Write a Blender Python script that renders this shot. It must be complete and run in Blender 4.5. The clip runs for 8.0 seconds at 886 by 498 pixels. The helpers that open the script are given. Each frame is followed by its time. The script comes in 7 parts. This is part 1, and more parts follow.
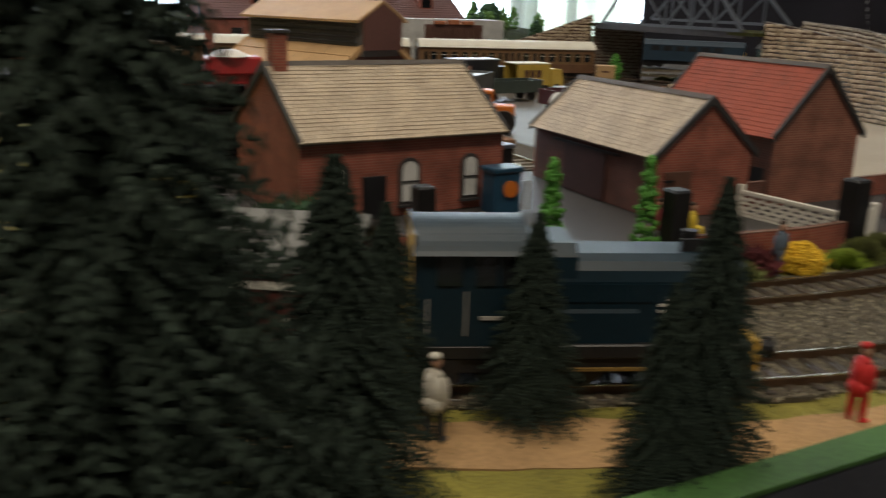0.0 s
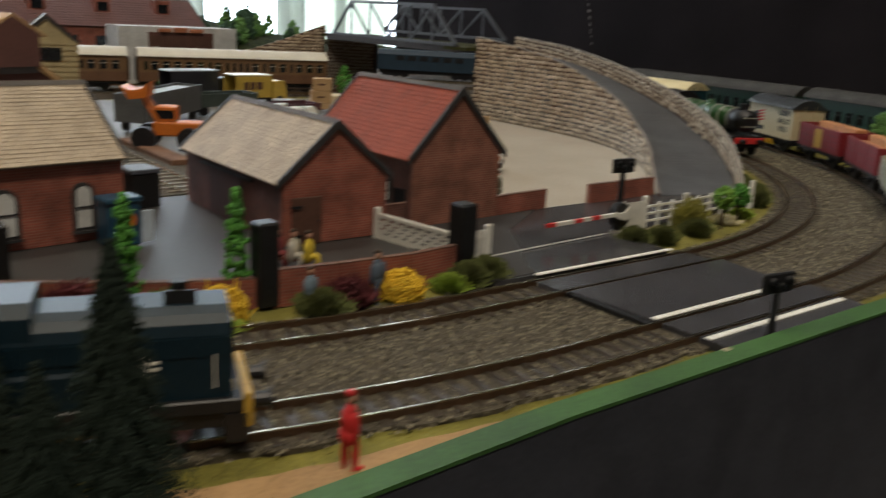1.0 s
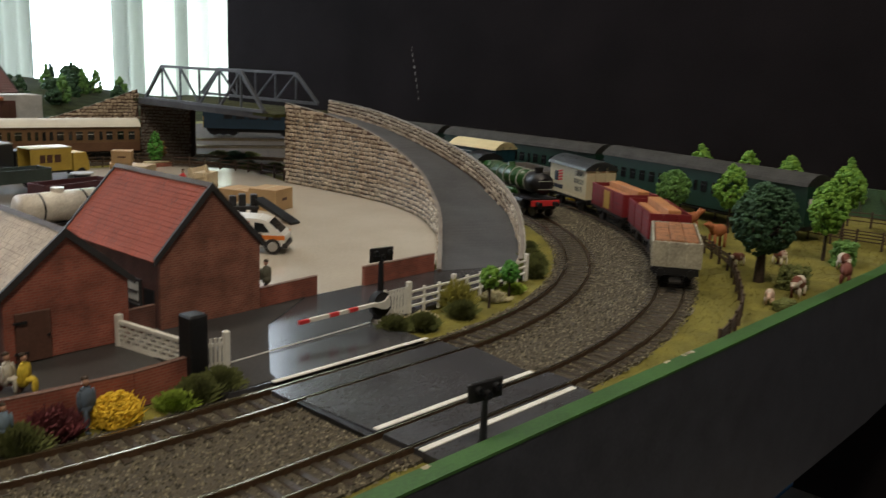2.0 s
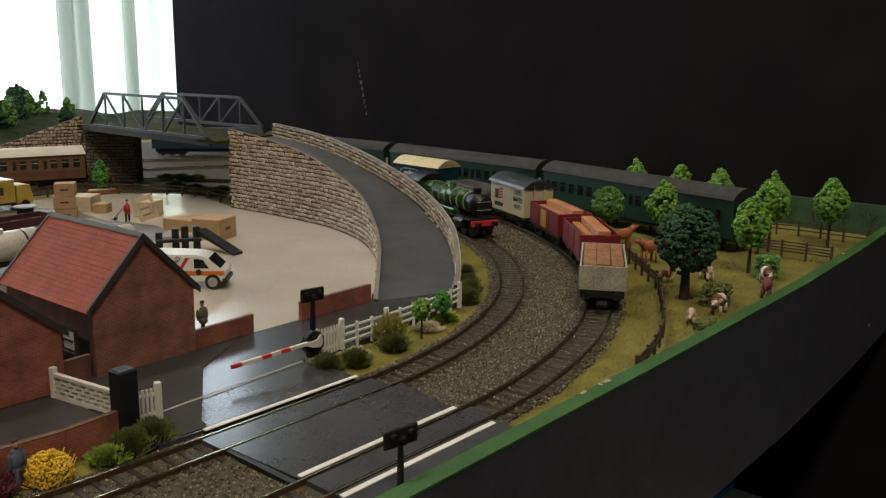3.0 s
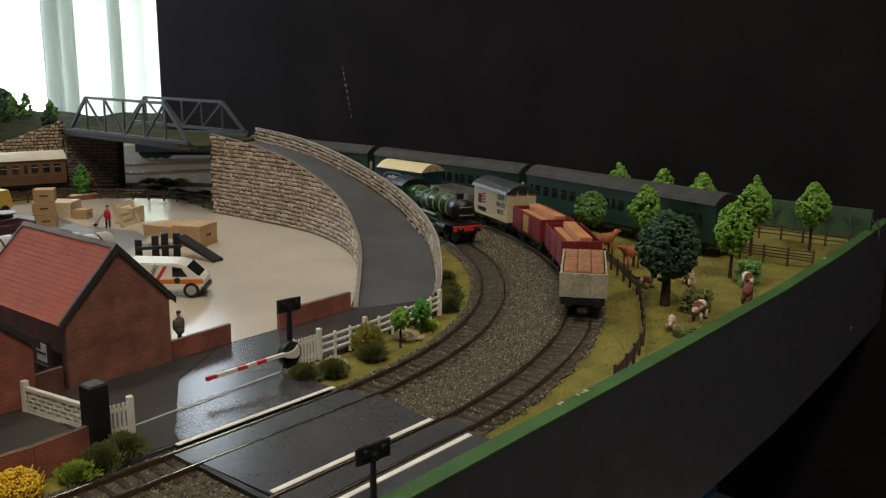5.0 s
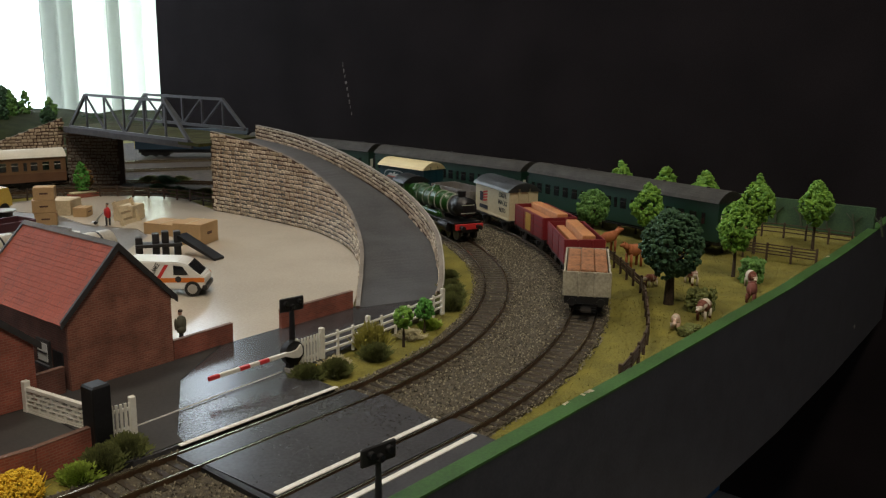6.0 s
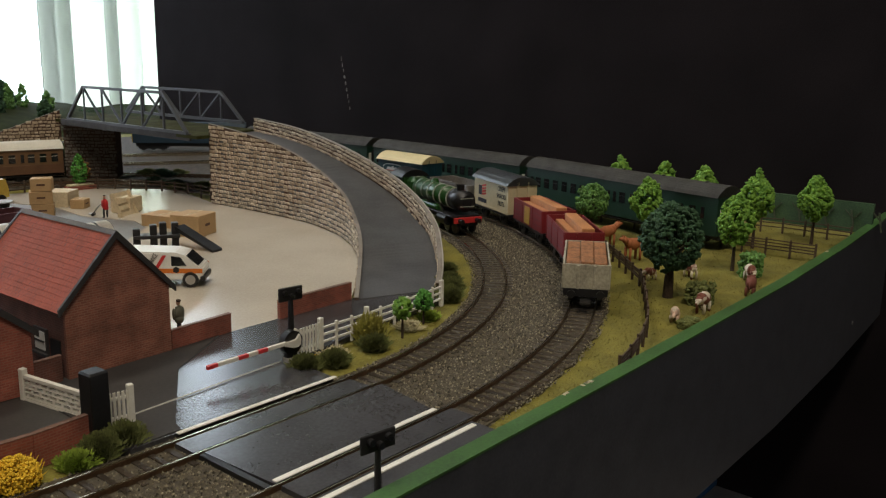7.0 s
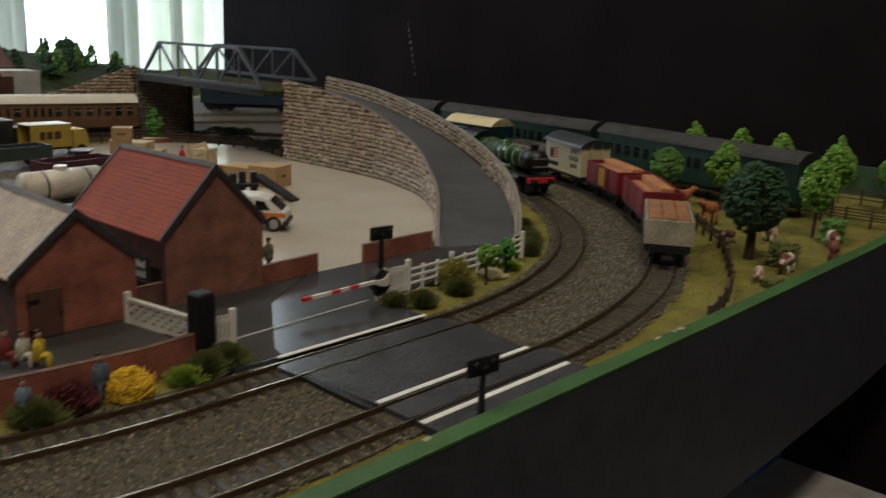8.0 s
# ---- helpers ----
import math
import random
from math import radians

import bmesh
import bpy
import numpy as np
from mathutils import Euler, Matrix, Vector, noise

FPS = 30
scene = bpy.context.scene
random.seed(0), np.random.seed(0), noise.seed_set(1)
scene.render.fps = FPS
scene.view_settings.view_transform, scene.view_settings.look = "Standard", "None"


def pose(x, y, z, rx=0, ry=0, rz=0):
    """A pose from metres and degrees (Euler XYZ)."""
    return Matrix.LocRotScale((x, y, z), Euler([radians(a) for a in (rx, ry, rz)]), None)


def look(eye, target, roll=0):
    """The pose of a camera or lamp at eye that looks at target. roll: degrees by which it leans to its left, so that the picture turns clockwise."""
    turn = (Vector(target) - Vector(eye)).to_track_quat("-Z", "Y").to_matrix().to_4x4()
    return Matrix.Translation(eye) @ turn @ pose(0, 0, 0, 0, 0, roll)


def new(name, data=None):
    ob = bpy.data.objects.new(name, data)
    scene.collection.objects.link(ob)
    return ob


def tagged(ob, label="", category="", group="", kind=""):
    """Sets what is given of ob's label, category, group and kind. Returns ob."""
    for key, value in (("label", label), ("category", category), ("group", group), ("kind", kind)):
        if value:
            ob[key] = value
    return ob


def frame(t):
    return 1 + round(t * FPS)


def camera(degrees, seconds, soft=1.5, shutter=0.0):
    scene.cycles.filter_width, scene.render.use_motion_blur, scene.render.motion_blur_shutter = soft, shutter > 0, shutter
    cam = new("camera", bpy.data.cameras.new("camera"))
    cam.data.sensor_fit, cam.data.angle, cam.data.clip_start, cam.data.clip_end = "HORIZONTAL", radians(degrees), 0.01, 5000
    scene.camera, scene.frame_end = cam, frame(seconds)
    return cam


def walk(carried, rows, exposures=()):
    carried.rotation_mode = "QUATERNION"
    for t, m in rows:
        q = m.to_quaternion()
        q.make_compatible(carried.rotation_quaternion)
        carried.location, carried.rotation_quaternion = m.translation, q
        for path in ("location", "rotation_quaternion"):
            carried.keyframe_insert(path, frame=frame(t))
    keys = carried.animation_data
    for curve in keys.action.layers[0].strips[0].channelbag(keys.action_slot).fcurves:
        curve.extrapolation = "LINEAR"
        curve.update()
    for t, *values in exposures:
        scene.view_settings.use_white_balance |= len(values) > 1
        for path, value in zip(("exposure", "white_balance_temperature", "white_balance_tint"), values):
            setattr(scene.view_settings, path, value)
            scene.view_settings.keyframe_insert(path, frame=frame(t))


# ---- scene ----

# ---------------------------------------------------------------- camera
cam = camera(53.8, 8.0, soft=1.25, shutter=0.5)
walk(cam, [
    (0.0, look((-0.3486, -0.2435, 0.1011), (-0.1047, 0.2795, -0.0630), 1.78)),
    (0.5, look((-0.3110, -0.2591, 0.1043), (-0.0092, 0.2327, -0.0604), 2.72)),
    (1.0, look((-0.2689, -0.2710, 0.1122), (0.0915, 0.1827, -0.0437), 3.08)),
    (1.5, look((-0.2374, -0.2846, 0.1249), (0.1643, 0.1386, -0.0152), 2.79)),
    (2.0, look((-0.2162, -0.3030, 0.1423), (0.2119, 0.0979, 0.0158), 2.25)),
    (3.5, look((-0.2102, -0.3302, 0.1725), (0.2363, 0.0497, 0.0449), 0.50)),
    (4.0, look((-0.2057, -0.3289, 0.1731), (0.2420, 0.0500, 0.0467), 0.51)),
    (4.5, look((-0.2049, -0.3297, 0.1722), (0.2440, 0.0479, 0.0464), 0.67)),
    (6.0, look((-0.2039, -0.3252, 0.1723), (0.2453, 0.0513, 0.0442), 0.70)),
    (6.5, look((-0.2021, -0.3211, 0.1686), (0.2480, 0.0541, 0.0398), 0.89)),
    (7.0, look((-0.2042, -0.3236, 0.1678), (0.2461, 0.0511, 0.0382), 1.03)),
    (7.5, look((-0.2115, -0.3227, 0.1625), (0.2348, 0.0548, 0.0271), 1.41)),
    (8.0, look((-0.2265, -0.3100, 0.1483), (0.2013, 0.0851, 0.0039), 2.35)),
], [(0.0, -0.03), (0.5, 0.06), (1.0, -0.12), (2.0, -0.15), (3.5, -0.18), (7.0, -0.18), (7.5, -0.28), (8.0, -0.58)])

# ---------------------------------------------------------------- light
world = bpy.data.worlds.new("hall_air")
scene.world = world
world.use_nodes = True
world.node_tree.nodes["Background"].inputs[0].default_value = (0.8, 0.85, 0.9, 1)
world.node_tree.nodes["Background"].inputs[1].default_value = 0.02


def area_lamp(name, m, sx, sy, watts, colour):
    d = bpy.data.lights.new(name, "AREA")
    d.shape, d.size, d.size_y, d.energy, d.color = "RECTANGLE", sx, sy, watts, colour
    ob = new(name, d)
    ob.matrix_world = m
    return ob


WARM = (1.0, 0.87, 0.69)
area_lamp("ceiling_strip_light", look((-0.2, 0.75, 2.25), (-0.2, 0.75, 0)), 1.5, 0.25, 20, WARM)
area_lamp("ceiling_strip_light", look((-0.7, -1.0, 2.25), (-0.7, -1.0, 0)), 1.5, 0.25, 42, WARM)

# ---------------------------------------------------------------- materials
MATS = {}


def mat(name, col, rough=0.6, metal=0.0, var=0.18, scale=60.0, bump=0.15, col2=None, fine=600.0, spec=0.5, obvar=0.0):
    """A surface with coarse and fine colour variation and fine relief."""
    if name in MATS:
        return MATS[name]
    m = bpy.data.materials.new(name)
    m.use_nodes = True
    nt = m.node_tree
    b = nt.nodes["Principled BSDF"]
    tc = nt.nodes.new("ShaderNodeTexCoord")
    n1 = nt.nodes.new("ShaderNodeTexNoise")
    n1.inputs["Scale"].default_value = scale
    n1.inputs["Detail"].default_value = 5
    n2 = nt.nodes.new("ShaderNodeTexNoise")
    n2.inputs["Scale"].default_value = fine
    n2.inputs["Detail"].default_value = 3
    for n in (n1, n2):
        nt.links.new(tc.outputs["Object"], n.inputs["Vector"])
    c2 = col2 or tuple(c * (1 - 1.6 * var) for c in col)
    mix = nt.nodes.new("ShaderNodeMix")
    mix.data_type = "RGBA"
    mix.inputs[6].default_value = (*c2, 1)
    mix.inputs[7].default_value = (*[min(1, c * (1 + 0.5 * var)) for c in col], 1)
    rmp = nt.nodes.new("ShaderNodeMapRange")
    rmp.inputs[1].default_value, rmp.inputs[2].default_value = 0.35, 0.62
    add = nt.nodes.new("ShaderNodeMath")
    add.operation = "MULTIPLY_ADD"
    add.inputs[1].default_value = 0.45
    nt.links.new(n2.outputs[0], add.inputs[0])
    sc = nt.nodes.new("ShaderNodeMath")
    sc.operation = "MULTIPLY"
    sc.inputs[1].default_value = 0.55
    nt.links.new(n1.outputs[0], sc.inputs[0])
    nt.links.new(sc.outputs[0], add.inputs[2])
    nt.links.new(add.outputs[0], rmp.inputs[0])
    nt.links.new(rmp.outputs[0], mix.inputs[0])
    out = mix.outputs[2]
    if obvar:
        oi = nt.nodes.new("ShaderNodeObjectInfo")
        hs = nt.nodes.new("ShaderNodeHueSaturation")
        mr = nt.nodes.new("ShaderNodeMapRange")
        mr.inputs[3].default_value, mr.inputs[4].default_value = 1 - obvar, 1 + obvar
        nt.links.new(oi.outputs["Random"], mr.inputs[0])
        nt.links.new(mr.outputs[0], hs.inputs["Value"])
        nt.links.new(out, hs.inputs["Color"])
        out = hs.outputs[0]
    nt.links.new(out, b.inputs["Base Color"])
    b.inputs["Roughness"].default_value = rough
    b.inputs["Metallic"].default_value = metal
    b.inputs["Specular IOR Level"].default_value = spec
    if bump:
        bp = nt.nodes.new("ShaderNodeBump")
        bp.inputs["Strength"].default_value = bump
        bp.inputs["Distance"].default_value = 0.001
        nt.links.new(add.outputs[0], bp.inputs["Height"])
        nt.links.new(bp.outputs[0], b.inputs["Normal"])
    MATS[name] = m
    return m


def glow(name, col, strength):
    m = bpy.data.materials.new(name)
    m.use_nodes = True
    b = m.node_tree.nodes["Principled BSDF"]
    b.inputs["Base Color"].default_value = (*col, 1)
    b.inputs["Emission Color"].default_value = (*col, 1)
    b.inputs["Emission Strength"].default_value = strength
    return m


GRASS = mat("static_grass_olive", (0.192, 0.172, 0.029), 0.95, var=0.3, scale=45, bump=0.9, fine=900)
PATH = mat("sandy_path", (0.36, 0.22, 0.10), 0.95, var=0.2, scale=40, bump=0.5)
ROAD = mat("grey_road_paint", (0.060, 0.060, 0.066), 0.21, var=0.25, scale=25, bump=0.012)
YARD = mat("cream_yard_paint", (0.53, 0.48, 0.40), 0.15, var=0.10, scale=12, bump=0.03)
WHITE = mat("white_paint", (0.78, 0.77, 0.72), 0.5, var=0.08)
GREENEDGE = mat("green_edge_paint", (0.045, 0.12, 0.028), 0.6, var=0.25, scale=30)
FASCIA = mat("dark_grey_fascia_paint", (0.046, 0.049, 0.060), 0.5, var=0.2, scale=60, bump=0.10)
BLACKCLOTH = mat("black_cloth", (0.013, 0.0105, 0.012), 0.95, var=0.3, scale=8, bump=0.2, spec=0.1)
SLATE = mat("tan_slate", (0.46, 0.375, 0.275), 0.7, var=0.2, scale=70)
REDTILE = mat("red_clay_tile", (0.30, 0.062, 0.031), 0.8, var=0.2, scale=80)
STONE = mat("buff_stone", (0.50, 0.42, 0.315), 0.8, var=0.42, scale=260, obvar=0.34)
COACHGREEN = mat("coach_green", (0.006, 0.034, 0.020), 0.40, var=0.15)
COACHROOF = mat("coach_roof_grey", (0.050, 0.049, 0.045), 0.75, var=0.3, spec=0.25)
BLACK = mat("black_plastic", (0.012, 0.012, 0.013), 0.45, var=0.2)


# ---------------------------------------------------------------- building blocks
def part(name, bm, material, parent=None, label="", smooth=False):
    me = bpy.data.meshes.new(name)
    bmesh.ops.recalc_face_normals(bm, faces=bm.faces)
    bm.to_mesh(me)
    bm.free()
    me.materials.append(material)
    if smooth:
        for p in me.polygons:
            p.use_smooth = True
    ob = new(name, me)
    ob.parent = parent
    return tagged(ob, label)


def thing(name, m, label, category, group="", kind=""):
    ob = new(name)
    ob.empty_display_size = 0.01
    ob.matrix_world = m
    return tagged(ob, label, category, group, kind)


def struct(name, bm, material, label, category="", smooth=False):
    ob = part(name, bm, material, None, label, smooth)
    return tagged(ob, "", category or name.replace("_", " "), "", "structure")


def box(x0, x1, y0, y1, z0, z1, bev=0.0, bm=None, m=None):
    bm = bm or bmesh.new()
    r = bmesh.ops.create_cube(bm, size=1)
    vs = r["verts"]
    bmesh.ops.scale(bm, vec=(x1 - x0, y1 - y0, z1 - z0), verts=vs)
    bmesh.ops.translate(bm, vec=((x0 + x1) / 2, (y0 + y1) / 2, (z0 + z1) / 2), verts=vs)
    if bev:
        es = list({e for v in vs for e in v.link_edges})
        g = bmesh.ops.bevel(bm, geom=es, offset=bev, segments=1, affect="EDGES")
        vs = list({v for f in g["faces"] for v in f.verts} | {v for v in vs if v.is_valid})
    if m is not None:
        bmesh.ops.transform(bm, matrix=m, verts=vs)
    return bm


def prism(poly, depth, axis="y", start=0.0, bm=None, m=None):
    """Extrudes a closed outline; axis y: outline in x,z; axis x: outline in y,z; axis z: outline in x,y."""
    bm = bm or bmesh.new()

    def put(a, b, d):
        return {"y": (a, d, b), "x": (d, a, b), "z": (a, b, d)}[axis]
    lo = [bm.verts.new(put(a, b, start)) for a, b in poly]
    hi = [bm.verts.new(put(a, b, start + depth)) for a, b in poly]
    k = len(poly)
    bm.faces.new(lo)
    bm.faces.new(hi[::-1])
    for i in range(k):
        bm.faces.new((lo[i], hi[i], hi[(i + 1) % k], lo[(i + 1) % k]))
    if m is not None:
        bmesh.ops.transform(bm, matrix=m, verts=lo + hi)
    return bm


def cyl(r, h, seg=16, r2=None, m=None, bm=None):
    """A cylinder or cone along z from 0 to h."""
    bm = bm or bmesh.new()
    mm = (m or Matrix()) @ Matrix.Translation((0, 0, h / 2))
    bmesh.ops.create_cone(bm, cap_ends=True, segments=seg, radius1=r, radius2=r if r2 is None else r2, depth=h, matrix=mm)
    return bm


def ribbon(left, right, z0, z1, bm=None):
    """A slab between two polylines of x,y (or x,y,z for its top), from z0 below to z1 above."""
    bm = bm or bmesh.new()
    rows = []
    for a, b in zip(left, right):
        za = a[2] if len(a) > 2 else z1
        zb = b[2] if len(b) > 2 else z1
        rows.append([bm.verts.new((a[0], a[1], z0)), bm.verts.new((a[0], a[1], za)), bm.verts.new((b[0], b[1], zb)), bm.verts.new((b[0], b[1], z0))])
    for p, q in zip(rows, rows[1:]):
        for i in range(4):
            bm.faces.new((p[i], p[(i + 1) % 4], q[(i + 1) % 4], q[i]))
    bm.faces.new(rows[0])
    bm.faces.new(rows[-1][::-1])
    return bm


# ---------------------------------------------------------------- more surfaces
def brick_mat(name, c1, c2, mortar, bw=0.0036, bh=0.0013):
    """Small printed bricks that follow upright walls in both directions."""
    m = bpy.data.materials.new(name)
    m.use_nodes = True
    nt = m.node_tree
    b = nt.nodes["Principled BSDF"]
    tc = nt.nodes.new("ShaderNodeTexCoord")
    sp = nt.nodes.new("ShaderNodeSeparateXYZ")
    ad = nt.nodes.new("ShaderNodeMath")
    cb = nt.nodes.new("ShaderNodeCombineXYZ")
    br = nt.nodes.new("ShaderNodeTexBrick")
    nt.links.new(tc.outputs["Object"], sp.inputs[0])
    nt.links.new(sp.outputs[0], ad.inputs[0])
    nt.links.new(sp.outputs[1], ad.inputs[1])
    nt.links.new(ad.outputs[0], cb.inputs[0])
    nt.links.new(sp.outputs[2], cb.inputs[1])
    nt.links.new(cb.outputs[0], br.inputs["Vector"])
    br.inputs["Scale"].default_value = 1.0
    br.inputs["Brick Width"].default_value = bw
    br.inputs["Row Height"].default_value = bh
    br.inputs["Mortar Size"].default_value = 0.00022
    br.inputs["Color1"].default_value = (*c1, 1)
    br.inputs["Color2"].default_value = (*c2, 1)
    br.inputs["Mortar"].default_value = (*mortar, 1)
    nz = nt.nodes.new("ShaderNodeTexNoise")
    nz.inputs["Scale"].default_value = 70
    nz.inputs["Detail"].default_value = 6
    nt.links.new(tc.outputs["Object"], nz.inputs["Vector"])
    mr = nt.nodes.new("ShaderNodeMapRange")
    mr.inputs[1].default_value, mr.inputs[2].default_value = 0.3, 0.7
    mr.inputs[3].default_value, mr.inputs[4].default_value = 0.58, 1.24
    nt.links.new(nz.outputs[0], mr.inputs[0])
    hs = nt.nodes.new("ShaderNodeHueSaturation")
    nt.links.new(mr.outputs[0], hs.inputs["Value"])
    nt.links.new(br.outputs["Color"], hs.inputs["Color"])
    nt.links.new(hs.outputs[0], b.inputs["Base Color"])
    b.inputs["Roughness"].default_value = 0.7
    bp = nt.nodes.new("ShaderNodeBump")
    bp.inputs["Strength"].default_value = 0.35
    bp.inputs["Distance"].default_value = 0.0004
    bp.invert = True
    nt.links.new(br.outputs["Fac"], bp.inputs["Height"])
    nt.links.new(bp.outputs[0], b.inputs["Normal"])
    return m


BRICK = brick_mat("printed_red_brick", (0.320, 0.082, 0.050), (0.230, 0.058, 0.038), (0.28, 0.120, 0.085))
# darkened brick copy: shade of side walls and a low wall put into colour
BRICKSHADE = brick_mat("printed_brick_shaded", (0.15, 0.050, 0.036), (0.11, 0.038, 0.030), (0.15, 0.085, 0.066))
BRICKBR = brick_mat("printed_brown_brick", (0.265, 0.090, 0.056), (0.190, 0.064, 0.042), (0.27, 0.135, 0.095))
SLEEPER = mat("sleeper_brown", (0.041, 0.030, 0.020), 0.42, var=0.3, obvar=0.25)
RAIL = mat("rail_rust", (0.16, 0.10, 0.06), 0.35, 0.7, var=0.25)
RAILTOP = mat("rail_polished_top", (0.55, 0.48, 0.36), 0.25, 1.0, var=0.1, bump=0.03)
DARKTRIM = mat("charcoal_bargeboard", (0.035, 0.033, 0.034), 0.6, var=0.2)
RIDGE = mat("grey_ridge_tile", (0.10, 0.085, 0.075), 0.7, var=0.25)
DOORBROWN = mat("brown_door_paint", (0.10, 0.045, 0.03), 0.6, var=0.2)
CREAMWIN = mat("white_window_print", (0.62, 0.62, 0.60), 0.4, var=0.1)
# darker copy of the stone: the pier face's shade is in this colour
STONESHADE = mat("shaded_grey_stone", (0.20, 0.175, 0.15), 0.85, var=0.3, scale=120, obvar=0.15)
MORTAR = mat("dark_stone_joint", (0.085, 0.046, 0.030), 0.9, var=0.3, scale=150)
KERB = mat("pale_grey_card_edge", (0.36, 0.34, 0.31), 0.8, var=0.15)
BARK = mat("tree_bark", (0.055, 0.035, 0.022), 0.9, var=0.35, scale=150, bump=0.6)
CONIFER = mat("dark_conifer_needles", (0.016, 0.030, 0.019), 0.9, var=0.45, scale=120, col2=(0.006, 0.013, 0.009))
LEAFBRIGHT = mat("bright_green_foliage", (0.16, 0.30, 0.035), 0.8, var=0.35, scale=180, col2=(0.05, 0.15, 0.02))
LEAFMID = mat("mid_green_foliage", (0.13, 0.27, 0.06), 0.8, var=0.3, scale=180, col2=(0.045, 0.11, 0.03))
LEAFDARK = mat("deep_green_foliage", (0.030, 0.080, 0.030), 0.8, var=0.35, scale=200, col2=(0.012, 0.038, 0.020))
LEAFCYP = mat("cypress_foliage", (0.07, 0.24, 0.03), 0.8, var=0.35, scale=180, col2=(0.03, 0.11, 0.018))
TUFTOLIVE = mat("olive_grass_tuft", (0.145, 0.165, 0.048), 0.9, var=0.35, scale=150)
TUFTLIME = mat("lime_grass_tuft", (0.32, 0.44, 0.06), 0.9, var=0.3, scale=150)
TUFTYELLOW = mat("yellow_flower_tuft", (0.74, 0.48, 0.03), 0.85, var=0.12, scale=150)
TUFTRED = mat("maroon_shrub", (0.13, 0.025, 0.03), 0.85, var=0.35, scale=150)
TUFTCREAM = mat("cream_flower_tuft", (0.55, 0.50, 0.32), 0.85, var=0.2, scale=150)
FENCEBROWN = mat("brown_wood_fence", (0.075, 0.048, 0.032), 0.8, var=0.3, scale=120)
WHITEPLASTIC = mat("white_plastic", (0.70, 0.68, 0.61), 0.45, var=0.08)
REDPAINT = mat("signal_red_paint", (0.55, 0.03, 0.03), 0.45, var=0.1)
GUNMETAL = mat("black_metal", (0.018, 0.018, 0.02), 0.4, 0.3, var=0.2)
STEEL = mat("bright_steel", (0.55, 0.55, 0.55), 0.3, 1.0, var=0.1, bump=0.03)
CARD = mat("tan_cardboard", (0.45, 0.29, 0.14), 0.7, var=0.1, scale=40)
CRATE = mat("pale_crate_wood", (0.60, 0.49, 0.32), 0.7, var=0.15, scale=60)
SKINTONE = mat("figure_flesh_paint", (0.50, 0.28, 0.19), 0.6)
GLASSDARK = mat("dark_glazing", (0.012, 0.014, 0.016), 0.12, var=0.1, bump=0.0)
ORANGE = mat("orange_plastic", (0.62, 0.17, 0.02), 0.45, var=0.12)
TIMBER = mat("timber_load", (0.50, 0.22, 0.085), 0.6, var=0.2, scale=40)

# ---------------------------------------------------------------- the layout's plan
CX, CXL, CY = 0.082, -0.05, 0.4235     # centres of the curves at both ends of the straight
R_IN, R_OUT = 0.4385, 0.503            # radii of the two tracks


BEND_DEG = (0, 17, 26, 37, 45, 52, 60, 70, 80, 95, 180)
BEND_IN = (0, 0.0, -0.0018, -0.0052, -0.0082, -0.0105, -0.0118, -0.0118, -0.0110, -0.0100, -0.0100)
BEND_OUT = (0, -0.0006, -0.0008, -0.0014, -0.0034, -0.0052, -0.0060, -0.0040, 0.0008, 0.0050, 0.0050)


def smoothed(degrees, values):
    """Values at every degree, eased over the knots."""
    d = np.arange(0, 181.0)
    w = np.exp(-((d[:, None] - d[None, :]) / 6) ** 2)
    return (w @ np.interp(d, degrees, values)) / w.sum(1)


EASE_IN, EASE_OUT = smoothed(BEND_DEG, BEND_IN), smoothed(BEND_DEG, BEND_OUT)


def bend(r, a):
    """How far a hand-laid curve leaves its true circle at the angle a, and how fast that grows."""
    f = (r - R_IN) / (R_OUT - R_IN)
    lo, at, hi = np.interp([math.degrees(a) + k for k in (-1, 0, 1)], np.arange(0, 181.0), (1 - f) * EASE_IN + f * EASE_OUT)
    return float(at), float(hi - lo) / radians(2)


def on_track(r, s):
    """Place and heading (radians) s metres along a track; 0 is on the straight at x = 0."""
    if CXL <= s <= CX:
        return s, CY - r, 0.0
    if s > CX:
        a = (s - CX) / r
        d, slope = bend(r, a)
        return CX + (r + d) * math.sin(a), CY - (r + d) * math.cos(a), a - math.atan2(slope, r + d)
    a = (s - CXL) / r
    return CXL + r * math.sin(a), CY - r * math.cos(a), a


def track_line(r, s0, s1, step=0.008):
    n = int((s1 - s0) / step)
    return [on_track(r, s0 + (s1 - s0) * i / n) for i in range(n + 1)]


def offset(line, d):
    return [(x + d * math.sin(a), y - d * math.cos(a)) for x, y, a in line]


def front(x):
    """y of the layout's front edge, which bows a little."""
    return float(np.interp(x, EDGE_X, EDGE_Y))


EDGE_X = (-1.0, -0.22, -0.10, 0.20, 0.45, 0.62, 0.845)
EDGE_Y = (-0.150, -0.1275, -0.1210, -0.1207, -0.1178, -0.1105, -0.0960)


def along_edge(d0, d1):
    """Outline of a band that follows the front edge between two distances from it."""
    return [(x, y + d0) for x, y in zip(EDGE_X, EDGE_Y)] + [(x, y + d1) for x, y in list(zip(EDGE_X, EDGE_Y))[::-1]]


